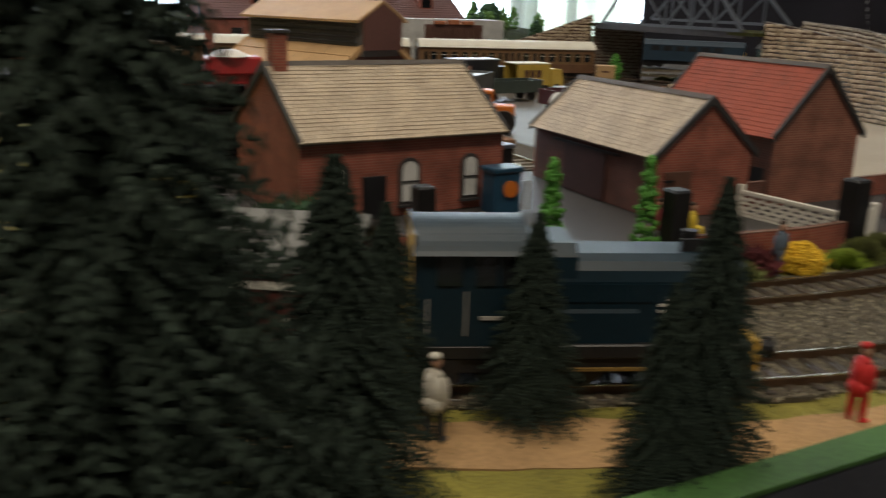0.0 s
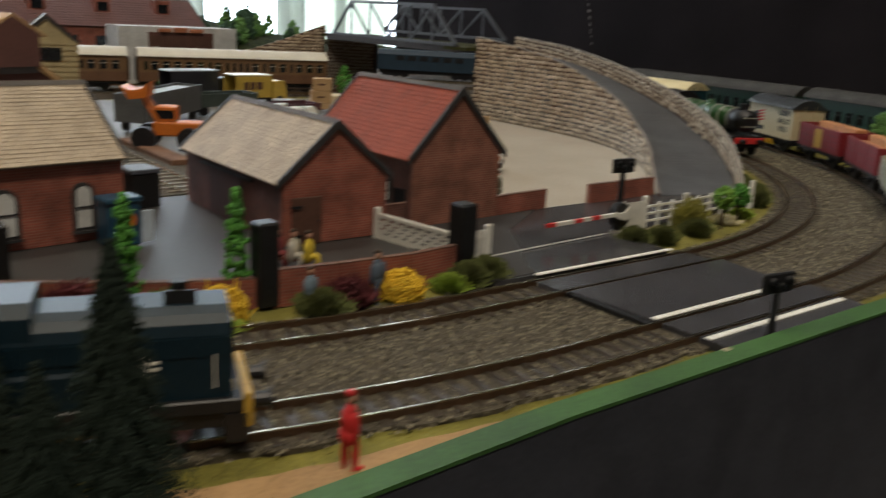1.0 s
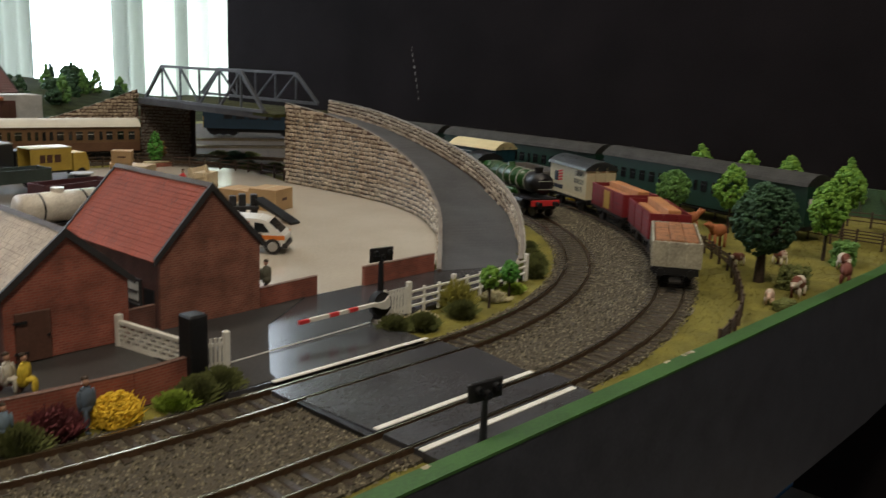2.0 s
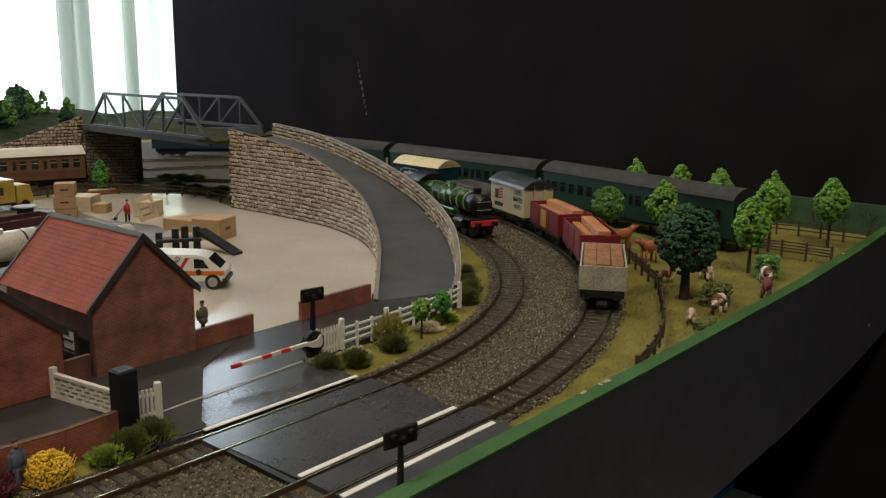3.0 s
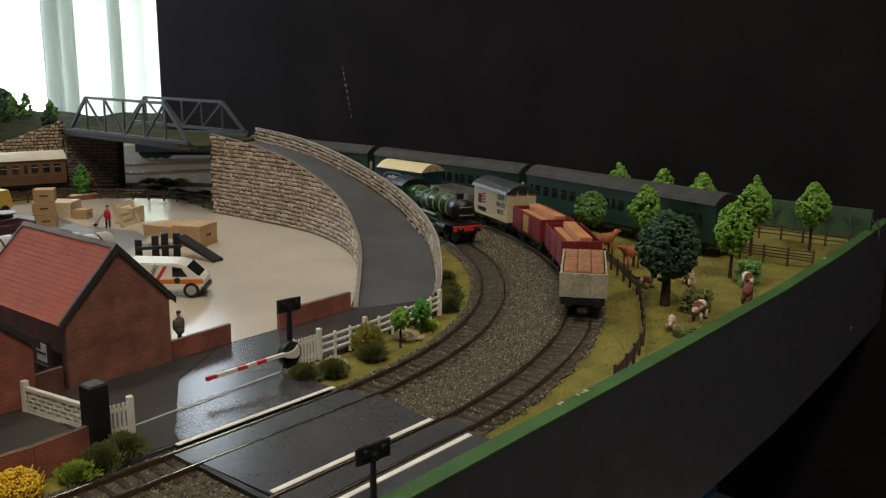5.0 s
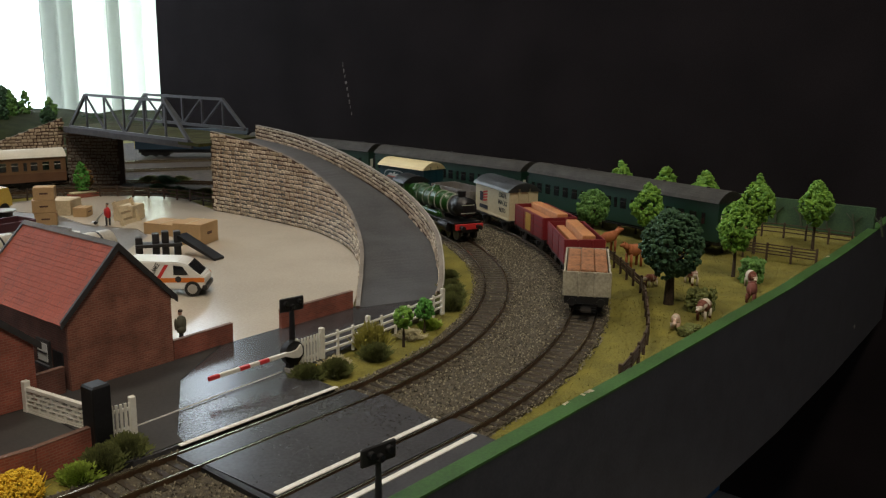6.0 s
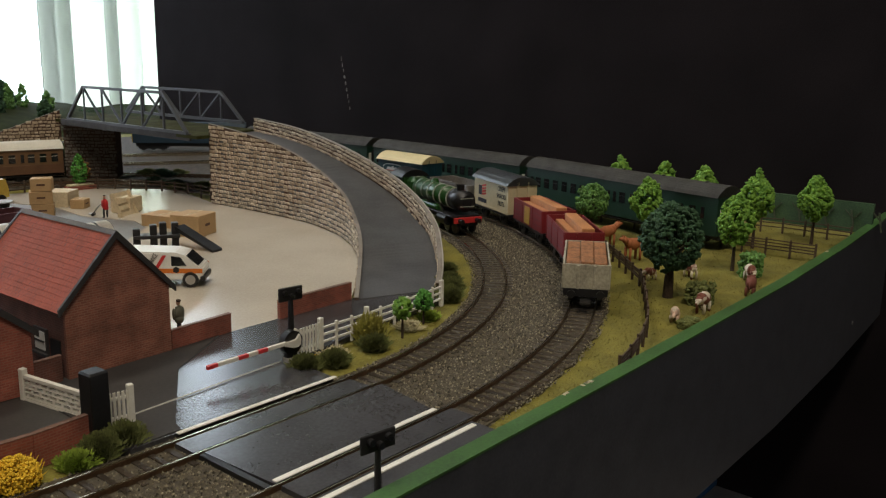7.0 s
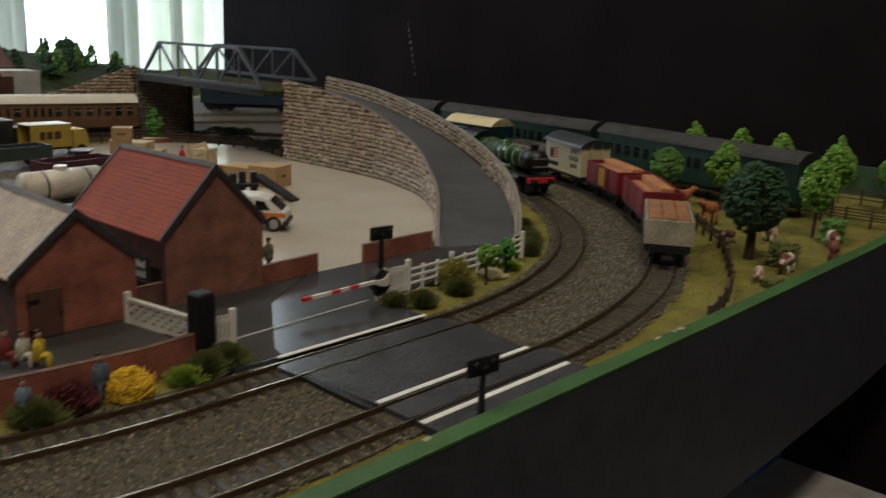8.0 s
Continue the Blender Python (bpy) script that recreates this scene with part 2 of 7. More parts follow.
def poly_at(pts, u):
    """A point at the share u of a polyline's length, with heading."""
    seg = [(Vector(a), Vector(b)) for a, b in zip(pts, pts[1:])]
    ln = [(b - a).length for a, b in seg]
    d = u * sum(ln)
    for (a, b), l in zip(seg, ln):
        if d <= l or (a, b) == seg[-1]:
            return a.lerp(b, d / l), math.atan2((b - a).y, (b - a).x)
        d -= l


def smooth_poly(pts, n):
    """n + 1 points on a smooth curve through pts (any dimension)."""
    P = [np.array(p, float) for p in pts]
    P = [2 * P[0] - P[1]] + P + [2 * P[-1] - P[-2]]
    out = []
    k = len(pts) - 1
    for i in range(n + 1):
        u = min(i / n * k, k - 1e-9)
        j = int(u)
        f = u - j
        a, b, c, d = P[j], P[j + 1], P[j + 2], P[j + 3]
        out.append(0.5 * (2 * b + (c - a) * f + (2 * a - 5 * b + 4 * c - d) * f * f + (3 * b - a - 3 * c + d) * f ** 3))
    return out


# ---------------------------------------------------------------- structure
GX0, GX1, GY1 = -1.0, 0.845, 2.1


def uneven_ground():
    bm = bmesh.new()
    nx, ny = 185, 110
    rows = []
    for j in range(ny + 1):
        row = []
        for i in range(nx + 1):
            x = GX0 + (GX1 - GX0) * i / nx
            y0 = front(x) + 0.0082
            y = y0 + (GY1 - y0) * (j / ny) ** 1.6
            h = -0.0036 + 0.0012 * noise.noise((x * 22, y * 22, 0.3)) * (1 if y < 0.02 or x > 0.5 else 0.4)
            row.append(bm.verts.new((x, y, min(h, -0.0032))))
        rows.append(row)
    for j in range(ny):
        for i in range(nx):
            bm.faces.new((rows[j][i], rows[j][i + 1], rows[j + 1][i + 1], rows[j + 1][i]))
    return bm


struct("ground", uneven_ground(), GRASS, "olive green scatter grass over the layout board", smooth=True)
struct("baseboard", prism([(x, y + 0.011) for x, y in zip(EDGE_X, EDGE_Y)] + [(GX1, GY1), (GX0, GY1)], 0.012, "z", -0.018), FASCIA, "board under the scenery")
for lx, ly in ((-0.9, 0.2), (0.7, 0.3), (-0.9, 1.9), (0.7, 1.9)):
    part("leg", box(lx - 0.02, lx + 0.02, ly - 0.02, ly + 0.02, -0.95, -0.018), FASCIA, bpy.data.objects["baseboard"], "square trestle leg")
fas = struct("front_fascia", prism(along_edge(0.0, 0.0086), 0.1156, "z", -0.110), FASCIA, "dark grey painted front board of the layout", "fascia")
struct("edge_strip", prism(along_edge(-0.0003, 0.0089), 0.0012, "z", 0.0056), GREENEDGE, "green painted top edge of the front board", "trim")
rng_c = random.Random(12)
chips = mat("bare_wood_chip", (0.50, 0.44, 0.32), 0.8)
for cx in (0.146, 0.163, 0.168, 0.585, -0.02):
    for k in range(3):
        x = cx + rng_c.uniform(-0.004, 0.004)
        part("paint_chip", box(x, x + rng_c.uniform(0.0008, 0.0028), front(x) + 0.0072 + rng_c.uniform(-0.001, 0.001), front(x) + 0.0090, 0.0062, 0.0071, 0.0002), chips, bpy.data.objects["edge_strip"], "bare chip in the green paint")
part("screw_head", cyl(0.0022, 0.0012, 12, m=Matrix.Translation((0.690, front(0.690) + 0.0004, -0.082)) @ Matrix.Rotation(radians(90), 4, "X")), mat("dull_screw_metal", (0.20, 0.20, 0.21), 0.5, 0.6), fas, "dull screw head")
struct("floor", box(-4.0, 4.0, -3.0, 4.0, -1.0, -0.95), mat("hall_floor", (0.075, 0.068, 0.065), 0.7), "dark hall floor")
struct("ceiling", box(-4.0, 4.0, -3.0, 4.0, 2.3, 2.4), mat("ceiling_white", (0.6, 0.6, 0.58), 0.8), "white hall ceiling")
struct("wall_east", box(0.86, 0.90, -3.0, 1.362, -0.95, 0.42), BLACKCLOTH, "black cloth screen standing behind the layout", "backdrop")
struct("wall_west", box(-4.1, -4.0, -3.0, 4.0, -0.95, 2.3), mat("wall_paint", (0.42, 0.40, 0.37), 0.8), "dull hall wall", "wall")
struct("wall_south", box(-4.0, 4.0, -3.1, -3.0, -0.95, 2.3), mat("wall_paint_dim", (0.30, 0.28, 0.26), 0.8), "dull hall wall behind the viewer", "wall")
struct("wall_far_east", box(4.0, 4.1, -3.0, 4.0, -0.95, 2.3), MATS["wall_paint"], "dull hall wall", "wall")
# the far wall has one wide window opening
wn = thing("wall_north", pose(0, 0, 0), "pale hall wall with a wide window opening", "wall", kind="structure")
part("wall_piece", box(-4.0, -0.9, 2.62, 2.74, -0.95, 2.3), MATS["wall_paint"], wn)
part("wall_piece", box(3.7, 4.0, 2.62, 2.74, -0.95, 2.3), MATS["wall_paint"], wn)
part("wall_piece", box(-0.9, 3.7, 2.62, 2.74, -0.95, -0.15), MATS["wall_paint"], wn)
part("wall_piece", box(-0.9, 3.7, 2.62, 2.74, 1.5, 2.3), MATS["wall_paint"], wn)
struct("sky_backdrop", box(-1.4, 3.95, 2.95, 2.96, -0.5, 1.9), glow("overcast_daylight", (0.84, 0.95, 1.08), 6.0), "plain bright overcast sky outside the window", "backdrop")


def cloth_mat(name, col, glowing):
    m = bpy.data.materials.new(name)
    m.use_nodes = True
    nt = m.node_tree
    b = nt.nodes["Principled BSDF"]
    b.inputs["Base Color"].default_value = (*col, 1)
    b.inputs["Roughness"].default_value = 0.9
    b.inputs["Transmission Weight"].default_value = 0.0
    tr = nt.nodes.new("ShaderNodeBsdfTranslucent")
    tr.inputs[0].default_value = (*glowing, 1)
    mx = nt.nodes.new("ShaderNodeMixShader")
    mx.inputs[0].default_value = 0.75
    nt.links.new(b.outputs[0], mx.inputs[1])
    nt.links.new(tr.outputs[0], mx.inputs[2])
    nt.links.new(mx.outputs[0], nt.nodes["Material Output"].inputs[0])
    return m


def curtain(x0, x1, y, folds, amp, material, label):
    bm = bmesh.new()
    n = max(36, folds * 14)
    lo, hi = [], []
    for i in range(n + 1):
        u = i / n
        yy = y + amp * math.sin(u * folds * 2 * math.pi) + amp * 0.4 * math.sin(u * folds * 4.7 + 1)
        lo.append(bm.verts.new((x0 + (x1 - x0) * u, yy, -0.12)))
        hi.append(bm.verts.new((x0 + (x1 - x0) * u, yy, 1.48)))
    for i in range(n):
        bm.faces.new((lo[i], lo[i + 1], hi[i + 1], hi[i]))
    bmesh.ops.solidify(bm, geom=bm.faces[:], thickness=0.002)
    ob = part("curtain", bm, material, None, label, True)
    return tagged(ob, "", "curtain", "window curtains")


NET = cloth_mat("grey_green_curtain_cloth", (0.48, 0.50, 0.45), (0.35, 0.37, 0.305))
SHEER = cloth_mat("thin_pale_curtain_cloth", (0.66, 0.70, 0.62), (0.84, 0.88, 0.74))
curtain(1.190, 1.300, 2.56, 2, 0.014, NET, "pale grey green curtain hanging against the daylight")
curtain(1.304, 1.420, 2.562, 1, 0.026, SHEER, "thin pale curtain with soft folds against the daylight")
curtain(1.424, 1.470, 2.56, 1, 0.010, NET, "narrow grey green curtain fold against the daylight")
curtain(1.474, 1.640, 2.562, 2, 0.022, SHEER, "thin pale curtain at the edge of the black screen")
# unseen behind the screen; added to limit the window's sheen on the road
curtain(1.87, 2.70, 2.56, 10, 0.012, NET, "unseen grey green curtain added to narrow the window's sheen")
curtain(0.55, 0.93, 2.56, 8, 0.012, NET, "pale net curtain drawn to one window side")

# ballast under both tracks, with a crumbling edge
def ballast_bed():
    n = 340
    L, R_ = [], []
    for i in range(n + 1):
        x, y, h = on_track(R_IN, -0.75 + 2.75 * i / n)
        d = -0.0165 + 0.003 * noise.noise((x * 60, y * 60, 2.0))
        L.append((x + d * math.sin(h), y - d * math.cos(h)))
        s = -0.75 + 2.75 * i / n
        s2 = s if CXL <= s <= CX else (CX + (s - CX) * R_OUT / R_IN if s > CX else CXL + (s - CXL) * R_OUT / R_IN)
        x, y, h = on_track(R_OUT, s2)
        d = 0.0155 + 0.004 * noise.noise((x * 60, y * 60, 5.0))
        R_.append((x + d * math.sin(h), y - d * math.cos(h)))
    return ribbon(L, R_, -0.0045, -0.0022)


BALLASTBED = mat("ballast_bed", (0.076, 0.064, 0.041), 0.95, var=0.5, scale=350, bump=1.0, fine=1300, col2=(0.035, 0.027, 0.020))
struct("ballast_bed", ballast_bed(), BALLASTBED, "grey brown model ballast under both tracks", "ballast")


def loose_stones():
    """Chips of ballast strewn over the bed, all in one mesh."""
    rng = np.random.default_rng(4)
    V, F = [], []
    for k in range(60000):
        s = rng.uniform(-0.42, 0.95)
        f = rng.uniform(-0.018, R_OUT - R_IN + 0.018)
        x, y, h = on_track(R_IN + f, s if CXL <= s <= CX else (CX + (s - CX) * (R_IN + f) / R_IN if s > CX else CXL + (s - CXL) * (R_IN + f) / R_IN))
        if -0.004 < x < 0.100 and y < 0.0:
            continue
        near = min(abs(f), abs(f - (R_OUT - R_IN)))
        if near < 0.0095 and rng.random() < 0.45:
            continue
        r = rng.uniform(0.00030, 0.00085)
        z = -0.0022
        a = rng.uniform(0, 6.28)
        i0 = len(V)
        for j in range(4):
            rr = r * rng.uniform(0.7, 1.2)
            V.append((x + rr * math.cos(a + j * 1.57), y + rr * math.sin(a + j * 1.57), z - 0.0001))
        V.append((x + r * rng.uniform(-0.3, 0.3), y + r * rng.uniform(-0.3, 0.3), z + r * rng.uniform(0.8, 1.4)))
        for j in range(4):
            F.append((i0 + j, i0 + (j + 1) % 4, i0 + 4))
    me = bpy.data.meshes.new("ballast_stones")
    me.from_pydata(V, [], F)
    return me


def island_mat(name, lo, hi, rough=0.9, start=0.0):
    """Colour that differs from chip to chip."""
    m = bpy.data.materials.new(name)
    m.use_nodes = True
    nt = m.node_tree
    b = nt.nodes["Principled BSDF"]
    g = nt.nodes.new("ShaderNodeNewGeometry")
    cr = nt.nodes.new("ShaderNodeValToRGB")
    cr.color_ramp.elements[0].color = (*lo, 1)
    cr.color_ramp.elements[1].color = (*hi, 1)
    cr.color_ramp.elements[0].position = start
    nt.links.new(g.outputs["Random Per Island"], cr.inputs[0])
    nt.links.new(cr.outputs[0], b.inputs["Base Color"])
    b.inputs["Roughness"].default_value = rough
    return m


me = loose_stones()
me.materials.append(island_mat("ballast_chips", (0.033, 0.028, 0.018), (0.34, 0.305, 0.21), 0.9, 0.30))
tagged(new("ballast_stones", me), "loose grey and brown ballast chips between the tracks", "ballast", "", "stuff")

# road, crossing and yards
struct("road", prism([(-0.022, 0.0008), (0.0965, 0.0008), (0.0985, 0.036), (0.150, 0.044), (0.262, 0.058), (0.275, 0.083), (0.212, 0.104), (0.0, 0.1035), (-0.022, 0.096)], 0.003, "z", -0.003), ROAD, "dark grey painted road leading over the crossing")
APRON = mat("matt_grey_card_paving", (0.040, 0.038, 0.037), 0.62, var=0.22, scale=30, bump=0.05)
struct("pavement", prism([(-0.0215, 0.0024), (0.0040, 0.0024), (0.0065, 0.0105), (0.0480, 0.0705), (0.0980, 0.1030), (0.0, 0.1030), (-0.0215, 0.0955)], 0.0009, "z", -0.0005), APRON, "matt dark grey paving before the house", "pavement")
cross = thing("crossing_deck", pose(0, 0, 0), "dark grey level crossing panels between the rails", "level crossing", kind="structure")
yi, yo = CY - R_IN, CY - R_OUT
part("crossing_panel", box(-0.006, 0.100, yi - 0.0070, yi + 0.0070, -0.003, 0.0002), ROAD, cross)
part("crossing_panel", prism([(-0.003, yi - 0.0103), (0.106, yi - 0.0103), (0.098, yo + 0.0100), (-0.001, yo + 0.0100)], 0.0034, "z", -0.003), ROAD, cross)
part("crossing_panel", box(0.0, 0.106, yo - 0.0070, yo + 0.0070, -0.003, 0.0002), ROAD, cross)
part("crossing_panel", prism([(0.0, yo - 0.0103), (0.100, yo - 0.0103), (0.100, -0.1115), (-0.001, -0.1135)], 0.0034, "z", -0.003), ROAD, cross)
part("rubber_edge", box(-0.0055, -0.0025, yo + 0.010, yi - 0.0103, -0.0032, 0.0001), BLACK, cross)
part("rubber_edge", box(-0.0245, -0.0215, 0.0008, 0.012, -0.0032, 0.0006), BLACK, cross)
for x0, x1, y0, y1 in ((0.0, 0.0965, -0.0022, 0.0004), (0.0, 0.0990, -0.0695, -0.0667), (0.0, 0.0975, -0.0950, -0.0920)):
    part("white_line", box(x0, x1, y0, y1, 0.0003, 0.0010, 0.0002), WHITE, cross, "raised white painted line")
part("white_line", prism([(0.0, -0.1098), (0.095, -0.1085), (0.095, -0.1075), (0.0, -0.1088)], 0.0008, "z", 0.0004), WHITE, cross, "thin white painted line")
part("signal_wire", ribbon([(-0.004, 0.0320), (0.05, 0.0356), (0.092, 0.0382)], [(-0.004, 0.0324), (0.05, 0.0360), (0.092, 0.0386)], 0.0004, 0.0010), WHITE, cross, "thin white wire across the road")

struct("yard", prism([(0.105, 0.1045), (0.21, 0.1045), (0.2655, 0.1525), (0.2925, 0.1795), (0.3275, 0.2225), (0.3545, 0.2675), (0.3745, 0.3270), (0.3805, 0.3760), (0.3820, 0.44), (0.380, 0.5), (0.41, 0.62), (0.34, 0.70), (0.23, 0.715), (0.222, 0.66), (0.245, 0.60), (0.238, 0.53), (0.262, 0.47), (0.25, 0.43), (0.20, 0.385), (0.10, 0.33), (0.074, 0.29), (0.074, 0.1045)], 0.0032, "z", -0.0035), YARD, "glossy cream painted goods yard")
TARMAC = mat("grey_tarmac_paint", (0.045, 0.043, 0.041), 0.50, var=0.22, scale=22, bump=0.06)
struct("pavement", prism([(-0.27, 0.105), (-0.19, 0.075), (-0.120, 0.034), (-0.022, 0.028), (-0.022, 0.098), (0.072, 0.1045), (0.072, 0.2), (0.0, 0.238), (-0.10, 0.72), (-0.22, 0.72), (-0.27, 0.3)], 0.003, "z", -0.0034), TARMAC, "glossy grey tarmac round the sheds", "pavement")


struct("yard_paving", prism([(0.0735, 0.2), (0.26, 0.2), (0.30, 0.50), (0.30, 0.72), (0.02, 0.745), (-0.099, 0.72), (0.0005, 0.2385), (0.0735, 0.2005)], 0.0026, "z", -0.0034), mat("dusty_yard_tarmac", (0.150, 0.136, 0.118), 0.45, var=0.22, scale=25, bump=0.06), "worn grey tarmac beside the goods yard", "pavement")


def strip(name, upper, lower, material, label, z1):
    """A ribbon of scenery with ragged edges."""
    n = 90
    U, Lw = smooth_poly(upper, n), smooth_poly(lower, n)
    U = [(p[0], p[1] + 0.0016 * noise.noise((p[0] * 90, p[1] * 90, 1))) for p in U]
    Lw = [(p[0], p[1] + 0.0016 * noise.noise((p[0] * 90, p[1] * 90, 7))) for p in Lw]
    return struct(name, ribbon(U, Lw, -0.006, z1), material, label)


strip("footpath", [(-0.60, 0.14), (-0.40, 0.005), (-0.283, -0.0516), (-0.23, -0.0695), (-0.186, -0.089), (-0.107, -0.0985), (-0.055, -0.1085)],
      [(-0.60, 0.11), (-0.41, -0.018), (-0.287, -0.0735), (-0.24, -0.0925), (-0.196, -0.107), (-0.119, -0.1125), (-0.055, -0.1125)], PATH, "worn sandy brown footpath along the grass", -0.0029)

struct("siding_ground", prism([(-0.088, 0.226), (-0.030, 0.226), (-0.022, 0.30), (-0.030, 0.40), (-0.050, 0.52), (-0.100, 0.52), (-0.092, 0.34)], 0.0022, "z", -0.0020), BALLASTBED, "brown earth round a yard siding", "ground")
struct("siding_platform", box(-0.046, -0.030, 0.318, 0.43, 0.0, 0.004, 0.0004), mat("brown_earth_bank", (0.20, 0.105, 0.06), 0.9, var=0.3), "low brown bank beside the siding", "platform")
for sx_ in (-0.0755, -0.0590):
    struct("siding_rail", box(sx_ - 0.0006, sx_ + 0.0006, 0.228, 0.50, 0.0010, 0.0026), RAILTOP, "polished rail of the yard siding", "railway track")
for i in range(24):
    struct("siding_sleeper", box(-0.0810, -0.0535, 0.232 + i * 0.0110, 0.2355 + i * 0.0110, 0.0, 0.0010), mat("pale_worn_sleeper", (0.22, 0.19, 0.15), 0.8), "pale worn sleeper of the siding", "sleeper")

struct("far_ballast", prism([(0.36, 0.60), (0.80, 0.60), (0.80, 1.30), (-0.6, 1.30), (-0.6, 0.80), (0.30, 0.76)], 0.0012, "z", -0.0042), mat("dark_brown_far_ballast", (0.072, 0.058, 0.044), 0.8, var=0.5, scale=200, bump=0.6, spec=0.25), "dark brown ballast round the far tracks", "ballast")
for k, (x0, y0, x1, y1) in enumerate(((0.20, 1.20, 0.80, 0.86), (0.10, 1.12, 0.78, 0.74))):
    for d in (-0.0087, 0.0087):
        struct("far_rail", ribbon([(x0, y0 + d), (x1, y1 + d)], [(x0, y0 + d + 0.0020), (x1, y1 + d + 0.0020)], -0.004, 0.0004), RAILTOP, "polished rail of a far siding", "railway track")


# ---------------------------------------------------------------- tracks
def track(name, r, s0, s1, label):
    tr = thing(name, pose(0, 0, 0), label, "railway track", kind="structure")
    line = track_line(r, s0, s1)
    for sgn in (-1, 1):
        part("rail", ribbon(offset(line, sgn * 0.0087 - 0.00055), offset(line, sgn * 0.0087 + 0.00055), -0.0022, 0.0001), RAIL, tr, "brown weathered rail")
        part("rail_head", ribbon(offset(line, sgn * 0.0087 - 0.00045), offset(line, sgn * 0.0087 + 0.00045), 0.0001, 0.00055), RAILTOP, tr, "polished rail head")
    return tr


t_in = track("track_inner", R_IN, -0.62, 1.46, "single model track on brown sleepers, inner loop")
t_out = track("track_outer", R_OUT, -0.66, 1.66, "single model track on brown sleepers, outer loop")

# ---------------------------------------------------------------- stone ramp and bridge
CARDEDGE = mat("grey_brown_card_edge", (0.22, 0.195, 0.165), 0.85, var=0.2)
def stone_wall(parent, pts, tops, bases, material, joint, row_h=0.0044, stone_w=0.0074, thick=0.003, side=1, limit=300, follow=False):
    """A wall along a polyline: a joint-coloured core faced with separate stones. side: +1 faces to the right of the way."""
    n = 70
    P = smooth_poly([(*p, t, b) for p, t, b in zip(pts, tops, bases)], n)
    L, R_ = [], []
    seg_len = [0.0]
    nrm = []
    for i, p in enumerate(P):
        a, c = P[max(0, i - 1)], P[min(n, i + 1)]
        d = np.array([c[0] - a[0], c[1] - a[1]])
        d /= np.linalg.norm(d)
        nrm.append((d[1] * side, -d[0] * side, math.atan2(d[1], d[0])))
        if i:
            seg_len.append(seg_len[-1] + math.hypot(p[0] - P[i - 1][0], p[1] - P[i - 1][1]))
    bm = bmesh.new()
    rows = []
    for p, q in zip(P, nrm):
        rows.append([bm.verts.new((p[0] + q[0] * o, p[1] + q[1] * o, z)) for o, z in ((0, p[3]), (0, p[2]), (-thick, p[2]), (-thick, p[3]))])
    for a, b in zip(rows, rows[1:]):
        for i in range(4):
            bm.faces.new((a[i], a[(i + 1) % 4], b[(i + 1) % 4], b[i]))
    bm.faces.new(rows[0])
    bm.faces.new(rows[-1][::-1])
    part("wall_core", bm, joint, parent, "dark jointed wall core")
    cap = ribbon([(p[0] + q[0] * 0.0003, p[1] + q[1] * 0.0003, p[2] + 0.0002) for p, q in zip(P, nrm)], [(p[0] - q[0] * thick, p[1] - q[1] * thick, p[2] + 0.0002) for p, q in zip(P, nrm)], 0, 0)
    for v in cap.verts:
        if v.co.z < 1e-6:
            i = min(range(n + 1), key=lambda k: (P[k][0] - v.co.x) ** 2 + (P[k][1] - v.co.y) ** 2)
            v.co.z = P[i][2] - 0.0003
    part("coping", cap, CARDEDGE, parent, "grey brown card edge along the wall top")
    rng = random.Random(7)
    meshes = []
    for k in range(9):
        b2 = box(-0.5, 0.5, 0, 1, -0.5, 0.5)
        for v in b2.verts:
            if v.co.y > 0.5:
                v.co.x *= 0.66 + 0.22 * rng.random()
                v.co.z *= 0.50 + 0.26 * rng.random()
            v.co.x += rng.uniform(-0.06, 0.06)
            v.co.z += rng.uniform(-0.11, 0.11)
        me = bpy.data.meshes.new("stone")
        bmesh.ops.recalc_face_normals(b2, faces=b2.faces)
        b2.to_mesh(me)
        b2.free()
        me.materials.append(material)
        meshes.append(me)
    total = seg_len[-1]
    zmax, zmin = max(p[2] for p in P), min(p[3] for p in P)
    made = []
    k = 0
    while (k * row_h < zmax - zmin) if not follow else (k * row_h < max(p[2] - p[3] for p in P)):
        s = -rng.random() * stone_w
        while s < total:
            w = stone_w * rng.uniform(0.42, 1.15)
            c = s + w / 2
            s += w
            if c < 0 or c > total:
                continue
            i = int(np.searchsorted(seg_len, c))
            i = min(max(i, 1), n)
            f = (c - seg_len[i - 1]) / (seg_len[i] - seg_len[i - 1])
            p = P[i - 1] * (1 - f) + P[i] * f
            q = nrm[i]
            g = (P[i][2] - P[i - 1][2]) / (seg_len[i] - seg_len[i - 1]) if follow else 0.0
            zc = (p[2] - (k + 0.5) * row_h if follow else zmin + (k + 0.5) * row_h) + rng.uniform(-0.00045, 0.00045)
            h = (row_h - 0.0010) * rng.uniform(0.72, 1.06)
            if zc + row_h * 0.35 > p[2] + 0.0012 or zc - row_h * 0.25 < p[3]:
                continue
            made.append((p[0], p[1], zc, q, w - rng.uniform(0.0006, 0.0011), h, rng.uniform(0.0005, 0.0012), g))
        k += 1
    rest_v, rest_f = [], []
